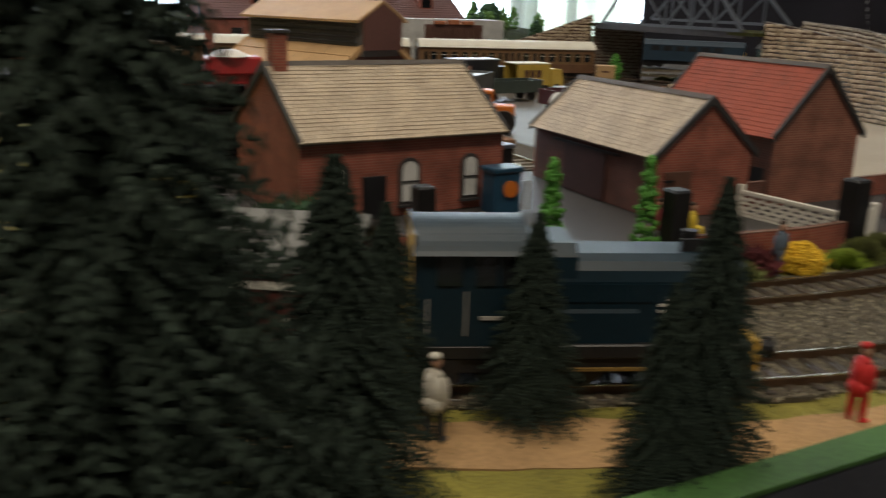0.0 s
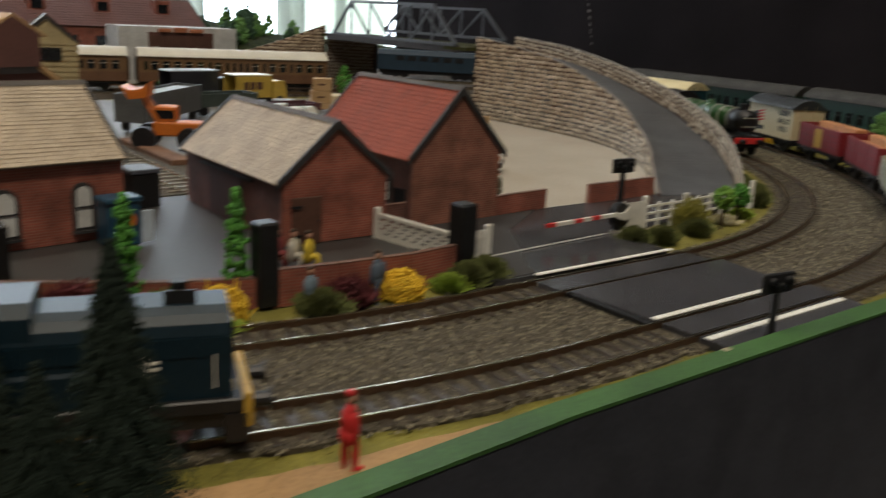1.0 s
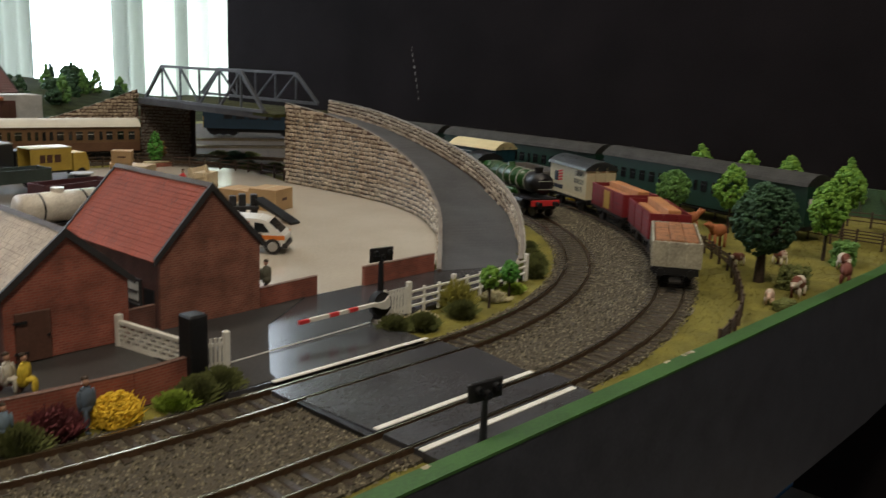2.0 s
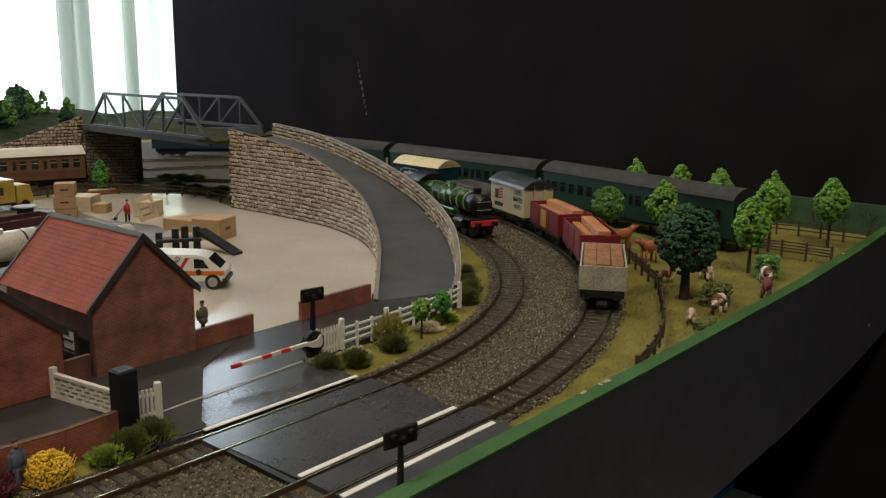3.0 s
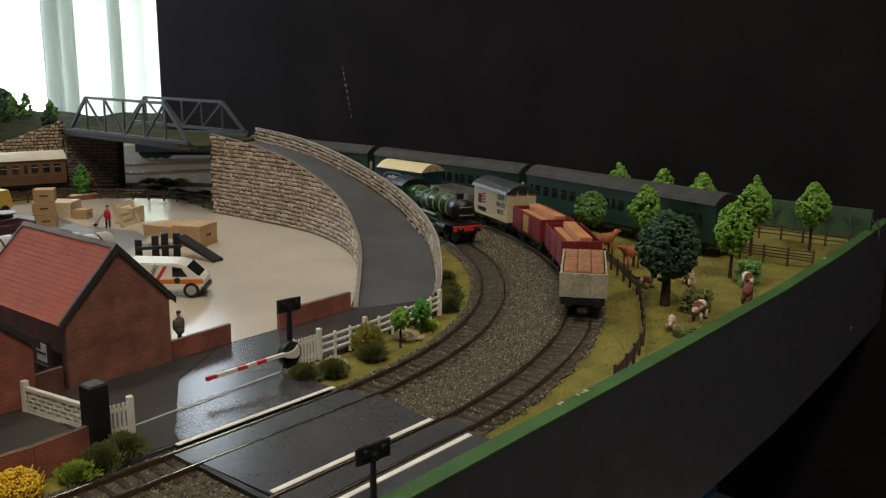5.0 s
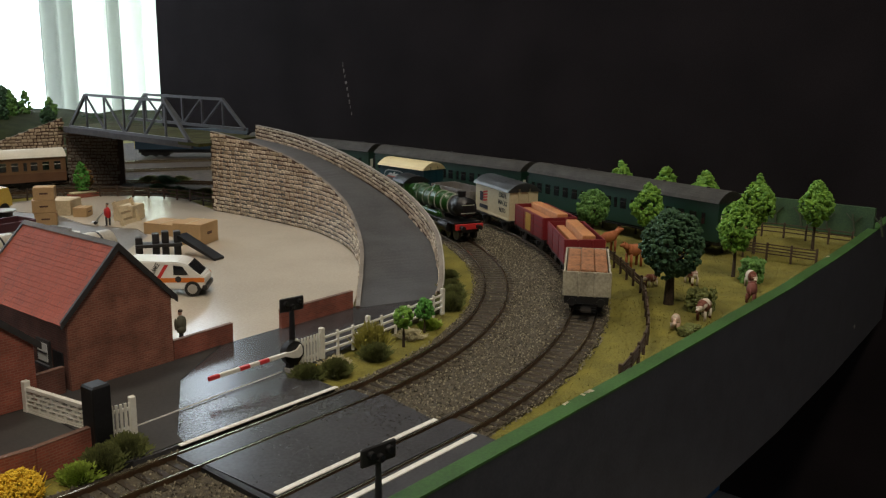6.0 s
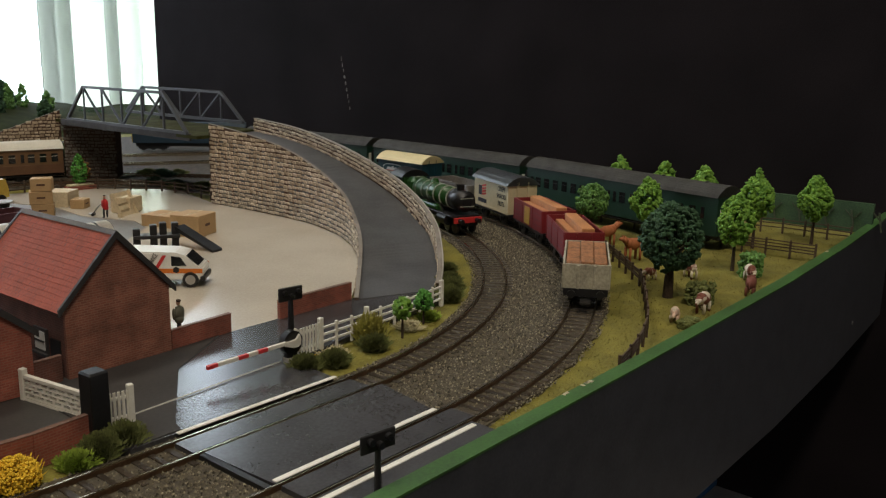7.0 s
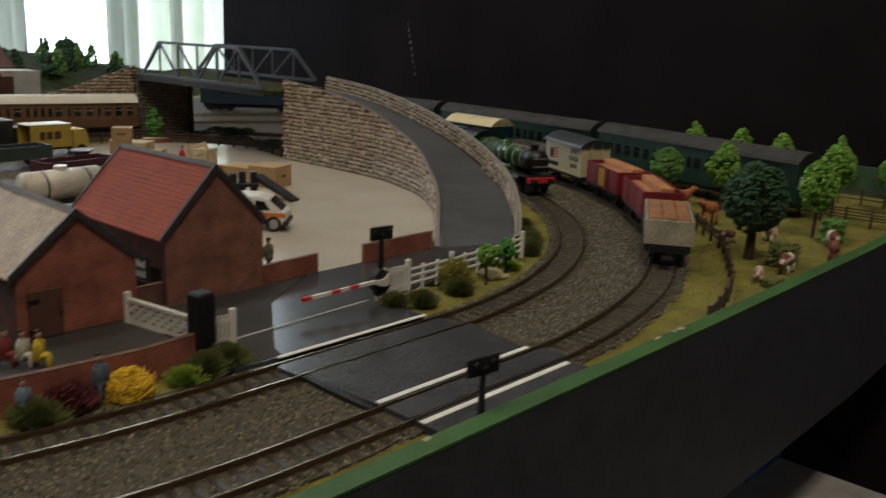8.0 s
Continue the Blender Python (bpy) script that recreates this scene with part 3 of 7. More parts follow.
    for k, (x, y, zc, q, w, h, d, g) in enumerate(made):
        m = Matrix(((math.cos(q[2]), q[0], 0, x), (math.sin(q[2]), q[1], 0, y), (g, 0, 1, zc), (0, 0, 0, 1))) @ Matrix.Diagonal((w, d, h, 1))
        if k < limit:
            ob = new("stone", meshes[k * 7 % 9])
            ob.parent = parent
            ob.matrix_parent_inverse = Matrix()
            ob.matrix_basis = parent.matrix_world.inverted() @ m
        else:
            src = meshes[k * 7 % 9]
            i0 = len(rest_v)
            rest_v += [tuple(m @ v.co) for v in src.vertices]
            rest_f += [tuple(i0 + i for i in pl.vertices) for pl in src.polygons]
    if rest_v:
        me = bpy.data.meshes.new("stonework")
        me.from_pydata(rest_v, [], rest_f)
        me.materials.append(STONEISL)
        ob = new("stonework", me)
        ob.parent = parent
        tagged(ob, "further buff stones of the wall", "", "", "stuff")


STONEISL = island_mat("buff_stone_pieces", (0.27, 0.205, 0.14), (0.54, 0.44, 0.32), 0.85)

R_INW = [(0.2090, 0.1000), (0.2290, 0.1190), (0.2650, 0.1530), (0.2920, 0.1800), (0.3270, 0.2230), (0.3540, 0.2680), (0.3740, 0.3270), (0.3800, 0.3760), (0.3815, 0.4400), (0.3790, 0.5045)]
R_INT = [0.0015, 0.0035, 0.0095, 0.0195, 0.0285, 0.0430, 0.0585, 0.0715, 0.0820, 0.0895]
R_RD = [0.0003, 0.0020, 0.0060, 0.0135, 0.0220, 0.0350, 0.0485, 0.0600, 0.0700, 0.0750]
R_OUTW = [(0.2690, 0.0765), (0.2900, 0.0920), (0.3180, 0.1170), (0.3500, 0.1500), (0.3790, 0.1930), (0.4030, 0.2440), (0.4230, 0.3080), (0.4380, 0.3700), (0.4520, 0.4450), (0.4640, 0.5330)]
R_OUTT = [0.0050, 0.0110, 0.0200, 0.0290, 0.0400, 0.0520, 0.0650, 0.0755, 0.0850, 0.0905]

ramp = thing("road_ramp", pose(0, 0, 0), "curved grey road ramp between buff stone walls", "ramp")
RAMPROAD = mat("ramp_road_grey", (0.068, 0.068, 0.070), 0.60, var=0.25, scale=35, bump=0.08)
ri = smooth_poly([(*p, z) for p, z in zip(R_INW, R_RD)], 60)
ro = smooth_poly([(*p, z) for p, z in zip(R_OUTW, R_RD)], 60)
part("roadway", ribbon([tuple(p) for p in ri], [tuple(p) for p in ro], 0.0, 0.0), RAMPROAD, ramp, "smooth dark grey ramp road")
stone_wall(ramp, R_INW, R_INT, [0.0] * 10, STONE, MORTAR, side=-1, limit=300)
stone_wall(ramp, R_OUTW, R_OUTT, [max(0.0, z - 0.001) for z in R_RD], STONE, MORTAR, side=-1, limit=160, row_h=0.0040, stone_w=0.0075, follow=True)
# outer face of the far wall
part("outer_wall_face", ribbon([(p[0] + 0.0032, p[1] - 0.001, z) for p, z in zip(smooth_poly(R_OUTW, 40), [v[0] for v in smooth_poly([(z,) for z in R_OUTT], 40)])],
                               [(p[0] + 0.0045, p[1] - 0.0015, z) for p, z in zip(smooth_poly(R_OUTW, 40), [v[0] for v in smooth_poly([(z,) for z in R_OUTT], 40)])], 0.0, 0), KERB, ramp, "plain pale back of the outer wall")

pier = thing("bridge_pier", pose(0, 0, 0), "stone bridge abutment beside the railway, its shade put into the colour", "bridge pier")
part("pier_body", prism([(0.3690, 0.8130), (0.4150, 0.7690), (0.438, 0.792), (0.392, 0.836)], 0.0745, "z", -0.002), MORTAR, pier)
stone_wall(pier, [(0.3680, 0.8140), (0.3915, 0.7915), (0.4155, 0.7680)], [0.0735] * 3, [0.0] * 3, STONESHADE, MORTAR, side=1, limit=200, thick=0.002)
wing = thing("retaining_wall", pose(0, 0, 0), "sloping buff stone retaining wall of the embankment", "retaining wall")
stone_wall(wing, [(0.2000, 0.868), (0.30, 0.842), (0.3700, 0.824)], [0.030, 0.0625, 0.0885], [0.0, 0.0, 0.0], STONE, MORTAR, side=1, limit=200, thick=0.002)
EMBANK = mat("dull_green_embankment", (0.034, 0.042, 0.016), 0.95, var=0.4, scale=40, bump=0.8, spec=0.05)
emb = struct("embankment", prism([(0.20, 0.874), (0.37, 0.830), (0.47, 0.95), (0.40, 1.25), (0.20, 1.25)], 0.03, "z", -0.004), EMBANK, "grassy embankment behind the retaining wall")

bridge = thing("girder_bridge", pose(0, 0, 0), "grey steel truss bridge with grassy deck", "bridge")
BRGREY = mat("grey_bridge_plastic", (0.042, 0.044, 0.047), 0.5, var=0.15)
DECK = mat("deck_olive", (0.048, 0.050, 0.018), 0.95, var=0.35, scale=60, bump=0.6, spec=0.05)
part("deck", prism([(0.364, 0.825), (0.360, 0.500), (0.385, 0.503), (0.468, 0.533), (0.470, 0.86)], 0.0035, "z", 0.0735), DECK, bridge, "olive green scatter deck")
part("deck_edge", box(0.3605, 0.3635, 0.515, 0.805, 0.0705, 0.0785, 0.0004), mat("rusty_black_girder", (0.030, 0.024, 0.021), 0.7, var=0.4, scale=90), bridge, "rusty dark deck girder")


def bar(p, q, w, bm=None):
    """A square bar from p to q."""
    p, q = Vector(p), Vector(q)
    d = q - p
    m = Matrix.Translation(p) @ d.to_track_quat("Z", "Y").to_matrix().to_4x4()
    return box(-w / 2, w / 2, -w / 2, w / 2, 0, d.length, bm=bm, m=m)


def truss(parent, a, b, z0, z1, bays):
    a, b = Vector((*a, z0)), Vector((*b, z0))
    up = Vector((0, 0, z1 - z0))
    nodes = [a.lerp(b, i / bays) for i in range(bays + 1)]
    part("lower_chord", bar(a, b, 0.0034), BRGREY, parent)
    part("upper_chord", bar(nodes[1] + up, nodes[-2] + up, 0.0032), BRGREY, parent)
    part("end_post", bar(nodes[0], nodes[1] + up, 0.0034), BRGREY, parent)
    part("end_post", bar(nodes[-1], nodes[-2] + up, 0.0034), BRGREY, parent)
    for i in range(1, bays):
        part("upright", bar(nodes[i], nodes[i] + up, 0.0020), BRGREY, parent)
    mid = bays / 2
    for i in range(1, bays - 1):
        p, q = (nodes[i] + up, nodes[i + 1]) if i < mid else (nodes[i], nodes[i + 1] + up)
        part("diagonal", bar(p, q, 0.0022), BRGREY, parent)


truss(bridge, (0.3635, 0.790), (0.3600, 0.518), 0.079, 0.1215, 6)
truss(bridge, (0.4540, 0.800), (0.4560, 0.5430), 0.085, 0.1195, 6)

# ---------------------------------------------------------------- buildings
def window(parent, x0, x1, z0, z1, y, arched=False, m=None, pane=None):
    """A small framed window in a wall whose outer face is at y, looking to -y."""
    mm = m or Matrix()
    w = x1 - x0
    xc = (x0 + x1) / 2

    def arch(g, zt):
        if not arched:
            return [(x0 - g, z0 - g), (x1 + g, z0 - g), (x1 + g, z1 + g), (x0 - g, z1 + g)]
        r = w / 2 + g
        zc = z1 - w / 2
        return [(x0 - g, z0 - g), (x1 + g, z0 - g)] + [(xc + r * math.cos(a), zc + r * math.sin(a)) for a in [math.pi * i / 8 for i in range(9)]]
    fr = part("window_frame", prism(arch(0.0018, 0), 0.0014, "y", y - 0.0012, m=mm), DARKTRIM, parent, "dark window surround")
    part("pane", prism(arch(0.0, 0), 0.0012, "y", y - 0.0016, m=mm), pane or CREAMWIN, fr)
    part("glazing_bar", box(x0, x1, y - 0.0021, y - 0.0015, (z0 + z1) / 2 - 0.0004, (z0 + z1) / 2 + 0.0004, m=mm), DARKTRIM, fr)
    part("sill", box(x0 - 0.0022, x1 + 0.0022, y - 0.0026, y, z0 - 0.0028, z0 - 0.0016, m=mm), DARKTRIM, fr)
    return fr


def gable_house(name, m, w, d, ze, zr, walls, roofm, courses, label, category, over=0.003, side_wall=None, barge=DARKTRIM, wave=0.0, lip=0.00042, gable=0.0010, tile=1.3):
    """A house with its ridge along local y; gables at y = 0 and y = d."""
    th = thing(name, m, label, category)
    t = 0.002
    g = [(0, 0), (w, 0), (w, ze), (w / 2, zr - 0.0015), (0, ze)]
    part("gable_wall", prism(g, t, "y", 0.0), walls, th)
    part("gable_wall", prism(g, t, "y", d - t), walls, th)
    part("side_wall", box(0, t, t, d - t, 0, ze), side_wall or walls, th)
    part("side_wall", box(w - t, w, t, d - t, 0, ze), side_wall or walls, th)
    rise, run = zr - ze, w / 2
    ang = math.atan2(rise, run)
    slope = math.hypot(rise, run) + over
    rng = random.Random(len(name))
    for sgn in (-1, 1):
        rf = part("roof", box(0.0, slope, -gable, d + gable, -0.0012, 0.0, m=Matrix.Translation((w / 2, 0, zr)) @ (Matrix.Rotation(ang, 4, "Y") if sgn > 0 else Matrix.Scale(-1, 4, (1, 0, 0)) @ Matrix.Rotation(ang, 4, "Y"))), DARKTRIM, th, "roof slope laid in courses")
        c = slope / courses
        for i in range(courses):
            # each course is a row of single tiles, laid a little unevenly
            bm = bmesh.new()
            tw = c * tile
            y0 = -gable - (tw / 2 if i % 2 else 0.0)
            while y0 < d + gable:
                v0, v1 = max(y0, -gable), min(y0 + tw - 0.00016, d + gable)
                y0 += tw
                if v1 - v0 < 0.0004:
                    continue
                z = wave * math.sin(v0 * 70 + i) + rng.uniform(-0.00007, 0.00007)
                e = (i + 1) * c + 0.0002 + rng.uniform(-0.00012, 0.00012)
                q = [bm.verts.new(p) for p in ((i * c - 0.0003, v0, 0.0002 + z), (i * c - 0.0003, v1, 0.0002 + z), (e, v1, 0.0002 + lip + z), (e, v0, 0.0002 + lip + z), (e, v1, -0.0006), (e, v0, -0.0006))]
                bm.faces.new((q[0], q[1], q[2], q[3]))
                bm.faces.new((q[3], q[2], q[4], q[5]))
            mm = Matrix.Translation((w / 2, 0, zr)) @ (Matrix.Rotation(ang, 4, "Y") if sgn > 0 else Matrix.Scale(-1, 4, (1, 0, 0)) @ Matrix.Rotation(ang, 4, "Y"))
            bmesh.ops.transform(bm, matrix=mm, verts=bm.verts)
            part("tile_course", bm, roofm, rf)
        for y in (-gable - 0.0006, d + gable - 0.0010):
            x1 = w / 2 + sgn * slope * math.cos(ang)
            z1 = zr - slope * math.sin(ang)
            part("bargeboard", prism([(w / 2, zr + 0.0016), (x1, z1 + 0.0016), (x1, z1 - 0.0022), (w / 2, zr - 0.0028)], 0.0016, "y", y), barge, th, "charcoal bargeboard")
    part("ridge_tile", prism([(w / 2 - 0.0021, zr - 0.0006), (w / 2, zr + 0.0016), (w / 2 + 0.0021, zr - 0.0006)], d + 2 * gable, "y", -gable), RIDGE, th, "grey ridge capping")
    return th


house = gable_house("red_roofed_house", pose(0.0008, 0.0972, 0, 0, 0, 1.9), 0.0620, 0.097, 0.0410, 0.0735, BRICKBR, REDTILE, 17, "brown brick house with a red clay tile roof", "house", over=0.0055, side_wall=BRICKSHADE, wave=0.00005, lip=0.00026)
wm = Matrix.Rotation(radians(-90), 4, "Z")
window(house, -0.030, -0.020, 0.012, 0.022, 0.0, m=wm)
part("doorway", box(-0.0006, 0.0, 0.006, 0.016, 0, 0.020), BLACK, house, "dark open doorway")

shed = gable_house("brick_shed", pose(-0.0775, 0.094, 0), 0.0590, 0.1170, 0.0335, 0.0590, BRICK, SLATE, 16, "red brick shed with a tan slate roof", "shed", over=0.0045, side_wall=BRICKSHADE, wave=0.00006, lip=0.00018)
dr = part("door", box(0.0045, 0.0205, -0.0014, 0.0, 0.0, 0.0235, 0.0003), DOORBROWN, shed, "brown plank door with strap hinges")
part("hinge", box(0.0035, 0.0095, -0.0022, -0.0012, 0.0185, 0.0197), BLACK, dr)
part("hinge", box(0.0035, 0.0095, -0.0022, -0.0012, 0.0040, 0.0052), BLACK, dr)
part("door_knob", cyl(0.0006, 0.001, 8, m=Matrix.Translation((0.0190, -0.0014, 0.0115)) @ Matrix.Rotation(radians(90), 4, "X")), BLACK, dr)
sd = part("side_door", box(-0.0014, 0.0, 0.042, 0.082, 0.0, 0.026, 0.0003), mat("dark_maroon_door", (0.055, 0.022, 0.02), 0.6), shed, "dark maroon double door")
part("rail", box(-0.0024, -0.0010, 0.030, 0.092, 0.0262, 0.0276), BLACK, sd)

office = gable_house("brick_office", pose(-0.2550, 0.2170, 0, 0, 0, -83), 0.0840, 0.1110, 0.0405, 0.0695, BRICK, SLATE, 21, "long red brick office with a tan slate roof", "house", over=0.004, wave=0.00012, lip=0.00028)
# its long front looks down local +x; a frame turned so that -y is outward
om = Matrix.Translation((0.0840, 0, 0)) @ Matrix.Rotation(radians(90), 4, "Z")
for a, b in ((0.0165, 0.0235), (0.0505, 0.0590), (0.0885, 0.0965)):
    window(office, 0.111 - b, 0.111 - a, 0.0070, 0.0265, 0.0, arched=True, m=om)
part("door", box(0.111 - 0.0800, 0.111 - 0.0675, -0.0014, 0, 0, 0.0205, 0.0003, m=om), GUNMETAL, office, "black panelled door")
ch = part("chimney", box(0.037, 0.047, 0.003, 0.010, 0.058, 0.0840, 0.0003), BRICK, office, "red brick chimney stack")
part("chimney_cap", box(0.0363, 0.0477, 0.0023, 0.0107, 0.0840, 0.0858, 0.0004), DARKTRIM, ch)

MAROON = mat("maroon_brown_card", (0.13, 0.058, 0.050), 0.75, var=0.12, scale=30)
OCHRE = mat("ochre_corrugated_roof", (0.52, 0.33, 0.16), 0.6, var=0.12, scale=40)
barn = gable_house("goods_barn", pose(-0.1900, 0.2700, 0, 0, 0, 22), 0.085, 0.12, 0.052, 0.0830, MAROON, OCHRE, 4, "maroon goods shed with an ochre roof", "barn", over=0.004, barge=OCHRE)
part("clerestory_wall", box(0.027, 0.058, -0.002, 0.118, 0.066, 0.0885), mat("grey_louvre", (0.12, 0.12, 0.125), 0.6), barn, "grey louvred vent along the ridge")
part("clerestory_end", prism([(0.0265, 0.070), (0.0585, 0.070), (0.0585, 0.0885), (0.0425, 0.0985), (0.0265, 0.0885)], 0.0015, "y", -0.0042), MAROON, barn)
for sgn in (-1, 1):
    part("clerestory_roof", prism([(0.0425, 0.0985), (0.0425 + sgn * 0.021, 0.0865), (0.0425 + sgn * 0.021, 0.0880), (0.0425, 0.1000)], 0.124, "y", -0.004), OCHRE, barn)
for i in range(5):
    part("louvre", box(0.0258, 0.0590, 0.004, 0.112, 0.0700 + i * 0.0034, 0.0712 + i * 0.0034), DARKTRIM, barn)

# far buildings
mill = gable_house("far_brick_mill", pose(0.3560, 1.20, 0, 0, 0, 90), 0.16, 0.46, 0.066, 0.110, BRICK, MAROON, 12, "far long brick mill with a maroon roof", "building")
for i in range(9):
    part("window_opening", box(-0.0012, 0.0, 0.03 + i * 0.046, 0.048 + i * 0.046, 0.028, 0.050), GLASSDARK, mill)
for i in range(4):
    dm = part("dormer", box(0.036, 0.060, 0.05 + i * 0.10, 0.075 + i * 0.10, 0.082, 0.108), BRICK, mill)
    part("dormer_window", box(0.0350, 0.0360, 0.054 + i * 0.10, 0.071 + i * 0.10, 0.088, 0.102), GLASSDARK, dm)
store = thing("white_storehouse", pose(0.115, 0.92, 0), "low white store with a timber loading front", "building")
part("wall", box(0, 0.166, 0, 0.05, 0, 0.0755), mat("off_white_render", (0.55, 0.55, 0.53), 0.7), store)
part("loading_front", box(0.04, 0.13, -0.003, 0, 0.045, 0.0685), mat("dark_red_timber", (0.12, 0.05, 0.04), 0.7), store)
for i in range(9):
    part("plank", box(0.041 + i * 0.01, 0.049 + i * 0.01, -0.0045, -0.003, 0.046, 0.0640), DOORBROWN, store)
for i in range(3):
    part("loading_block", box(0.052 + i * 0.022, 0.070 + i * 0.022, -0.008, -0.001, 0.0685, 0.0735 + 0.002 * (i % 2), 0.0008), mat("orange_brick_pile", (0.42, 0.15, 0.07), 0.7), store)
sb = gable_house("signal_box", pose(-0.078, 0.60, 0, 0, 0, -12), 0.050, 0.055, 0.071, 0.092, mat("cream_clapboard", (0.46, 0.37, 0.20), 0.7), mat("pale_slate", (0.40, 0.38, 0.34), 0.7), 8, "cream clapboard signal box with a pale roof", "signal box")
for i in range(14):
    part("clapboard", box(-0.0006, 0.0506, -0.0012, 0.0, 0.004 + i * 0.0048, 0.0078 + i * 0.0048), mat("cream_clapboard", (0.46, 0.37, 0.20)), sb)
part("window", box(0.014, 0.036, -0.0022, -0.0010, 0.052, 0.064), GLASSDARK, sb)

gantry = thing("red_gantry", pose(-0.262, 0.285, 0), "red steel gantry beside a black slatted load", "gantry")
GANTRYRED = mat("gantry_red_paint", (0.35, 0.015, 0.02), 0.4, var=0.12)
for x in (-0.026, 0.030):
    part("post", box(x - 0.003, x + 0.003, -0.003, 0.003, 0, 0.062, 0.0004), GANTRYRED, gantry)
part("beam", box(-0.040, 0.040, -0.003, 0.003, 0.050, 0.0555, 0.0005), GANTRYRED, gantry)
part("cab", box(0.004, 0.036, -0.006, 0.012, 0.0555, 0.0660, 0.001), GANTRYRED, gantry)
part("dome", cyl(0.013, 0.0035, 16, r2=0.005, m=Matrix.Translation((0.018, 0.003, 0.0660))), WHITEPLASTIC, gantry, "white domed top")
part("load_block", box(-0.0205, 0.0285, 0.0085, 0.0200, 0, 0.0475, 0.0006), BLACKCLOTH, gantry, "black load behind the slats")
for i in range(14):
    part("slat", box(-0.020, 0.028, 0.006, 0.010, 0.004 + i * 0.0030, 0.0058 + i * 0.0030), BLACKCLOTH, gantry)

# walls, posts and gates round the road
WALLTOP = mat("worn_brown_wall_top", (0.15, 0.078, 0.055), 0.8, var=0.3)
def low_wall(pts, h, material, label, t=0.0028):
    n = len(pts)
    th = thing("low_wall", pose(0, 0, 0), label, "wall", "low brick walls")
    for i in range(n - 1):
        a, b = Vector(pts[i]), Vector(pts[i + 1])
        d = b - a
        mm = pose(a.x, a.y, 0, 0, 0, math.degrees(math.atan2(d.y, d.x)))
        part("wall_length", box(0, d.length, -t / 2, t / 2, -0.003, h, 0.0002, m=mm), material, th)
        part("coping", box(-0.0002, d.length + 0.0002, -t / 2 - 0.0001, t / 2 + 0.0001, h, h + 0.0003, m=mm), WALLTOP, th, "worn coping")
    return th


low_wall([(0.0635, 0.1012), (0.1075, 0.1050)], 0.0115, BRICK, "short red brick wall joined to the house")
low_wall([(0.1440, 0.1030), (0.2090, 0.1040)], 0.0120, BRICK, "short red brick wall at the foot of the ramp")
low_wall([(-0.0180, 0.0980), (-0.0020, 0.0995)], 0.0140, BRICKSHADE, "low brick wall between shed and house")
low_wall([(-0.0220, 0.0230), (-0.0550, 0.0195), (-0.0900, 0.0215), (-0.1180, 0.0250)], 0.0125, BRICK, "low red brick wall behind the flower bushes")
low_wall([(-0.1240, 0.0270), (-0.16, 0.0400), (-0.20, 0.062), (-0.28, 0.10)], 0.0095, BRICK, "low red brick wall before the office")


def pillar(x, y, w, h, rz=0):
    th = thing("gate_pillar", pose(x, y, -0.002, 0, 0, rz), "square black painted gate pillar", "gate pillar", "gate pillars")
    part("shaft", box(-w / 2, w / 2, -w / 2, w / 2, 0, h, 0.0005), GUNMETAL, th)
    part("cap", box(-w / 2 + 0.0004, w / 2 - 0.0004, -w / 2 + 0.0004, w / 2 - 0.0004, h - 0.001, h + 0.0004, 0.0004), BLACK, th)
    return th


pillar(-0.0250, 0.0225, 0.0092, 0.0330, 4)
pillar(-0.1205, 0.0265, 0.0085, 0.0335)
pillar(-0.2030, 0.0900, 0.0085, 0.0270)

panel_fence = thing("panel_fence", pose(-0.0255, 0.0905, -0.001, 0, 0, -80), "cream concrete lattice panel fence", "fence")
for x in (0.0, 0.0585):
    part("post", box(x - 0.0016, x + 0.0016, -0.0016, 0.0016, 0, 0.0165, 0.0003), WHITEPLASTIC, panel_fence)
for z in (0.0010, 0.0128):
    part("rail", box(0.0016, 0.0585, -0.0012, 0.0012, z - 0.0008, z + 0.0008), WHITEPLASTIC, panel_fence)
for i in range(5):
    z = 0.0026 + i * 0.0023
    part("slat", box(0.0016, 0.0570, -0.0009, 0.0009, z - 0.0004, z + 0.0004), WHITEPLASTIC, panel_fence)
    for j in range(9):
        x = 0.0040 + j * 0.0064 + (0.0032 if i % 2 else 0)
        if i < 4 and x < 0.0565:
            part("web", box(x - 0.0009, x + 0.0009, -0.0008, 0.0008, z + 0.0004, z + 0.0019), WHITEPLASTIC, panel_fence)


def picket(m, length, h, n, label):
    th = thing("picket_fence", m, label, "fence", "white picket fences")
    part("post", box(-0.0011, 0.0011, -0.0011, 0.0011, 0, h + 0.001, 0.0003), WHITEPLASTIC, th)
    part("post", box(length - 0.0015, length + 0.0015, -0.0015, 0.0015, 0, h + 0.0025, 0.0004), WHITEPLASTIC, th)
    for z in (0.003, h - 0.004):
        part("rail", box(0, length, -0.0003, 0.0009, z, z + 0.0014), WHITEPLASTIC, th)
    for i in range(n):
        x = length * (i + 0.7) / (n + 0.4)
        part("picket", box(x - 0.0006, x + 0.0006, -0.0010, -0.0002, 0.0005, h), WHITEPLASTIC, th)
    return th


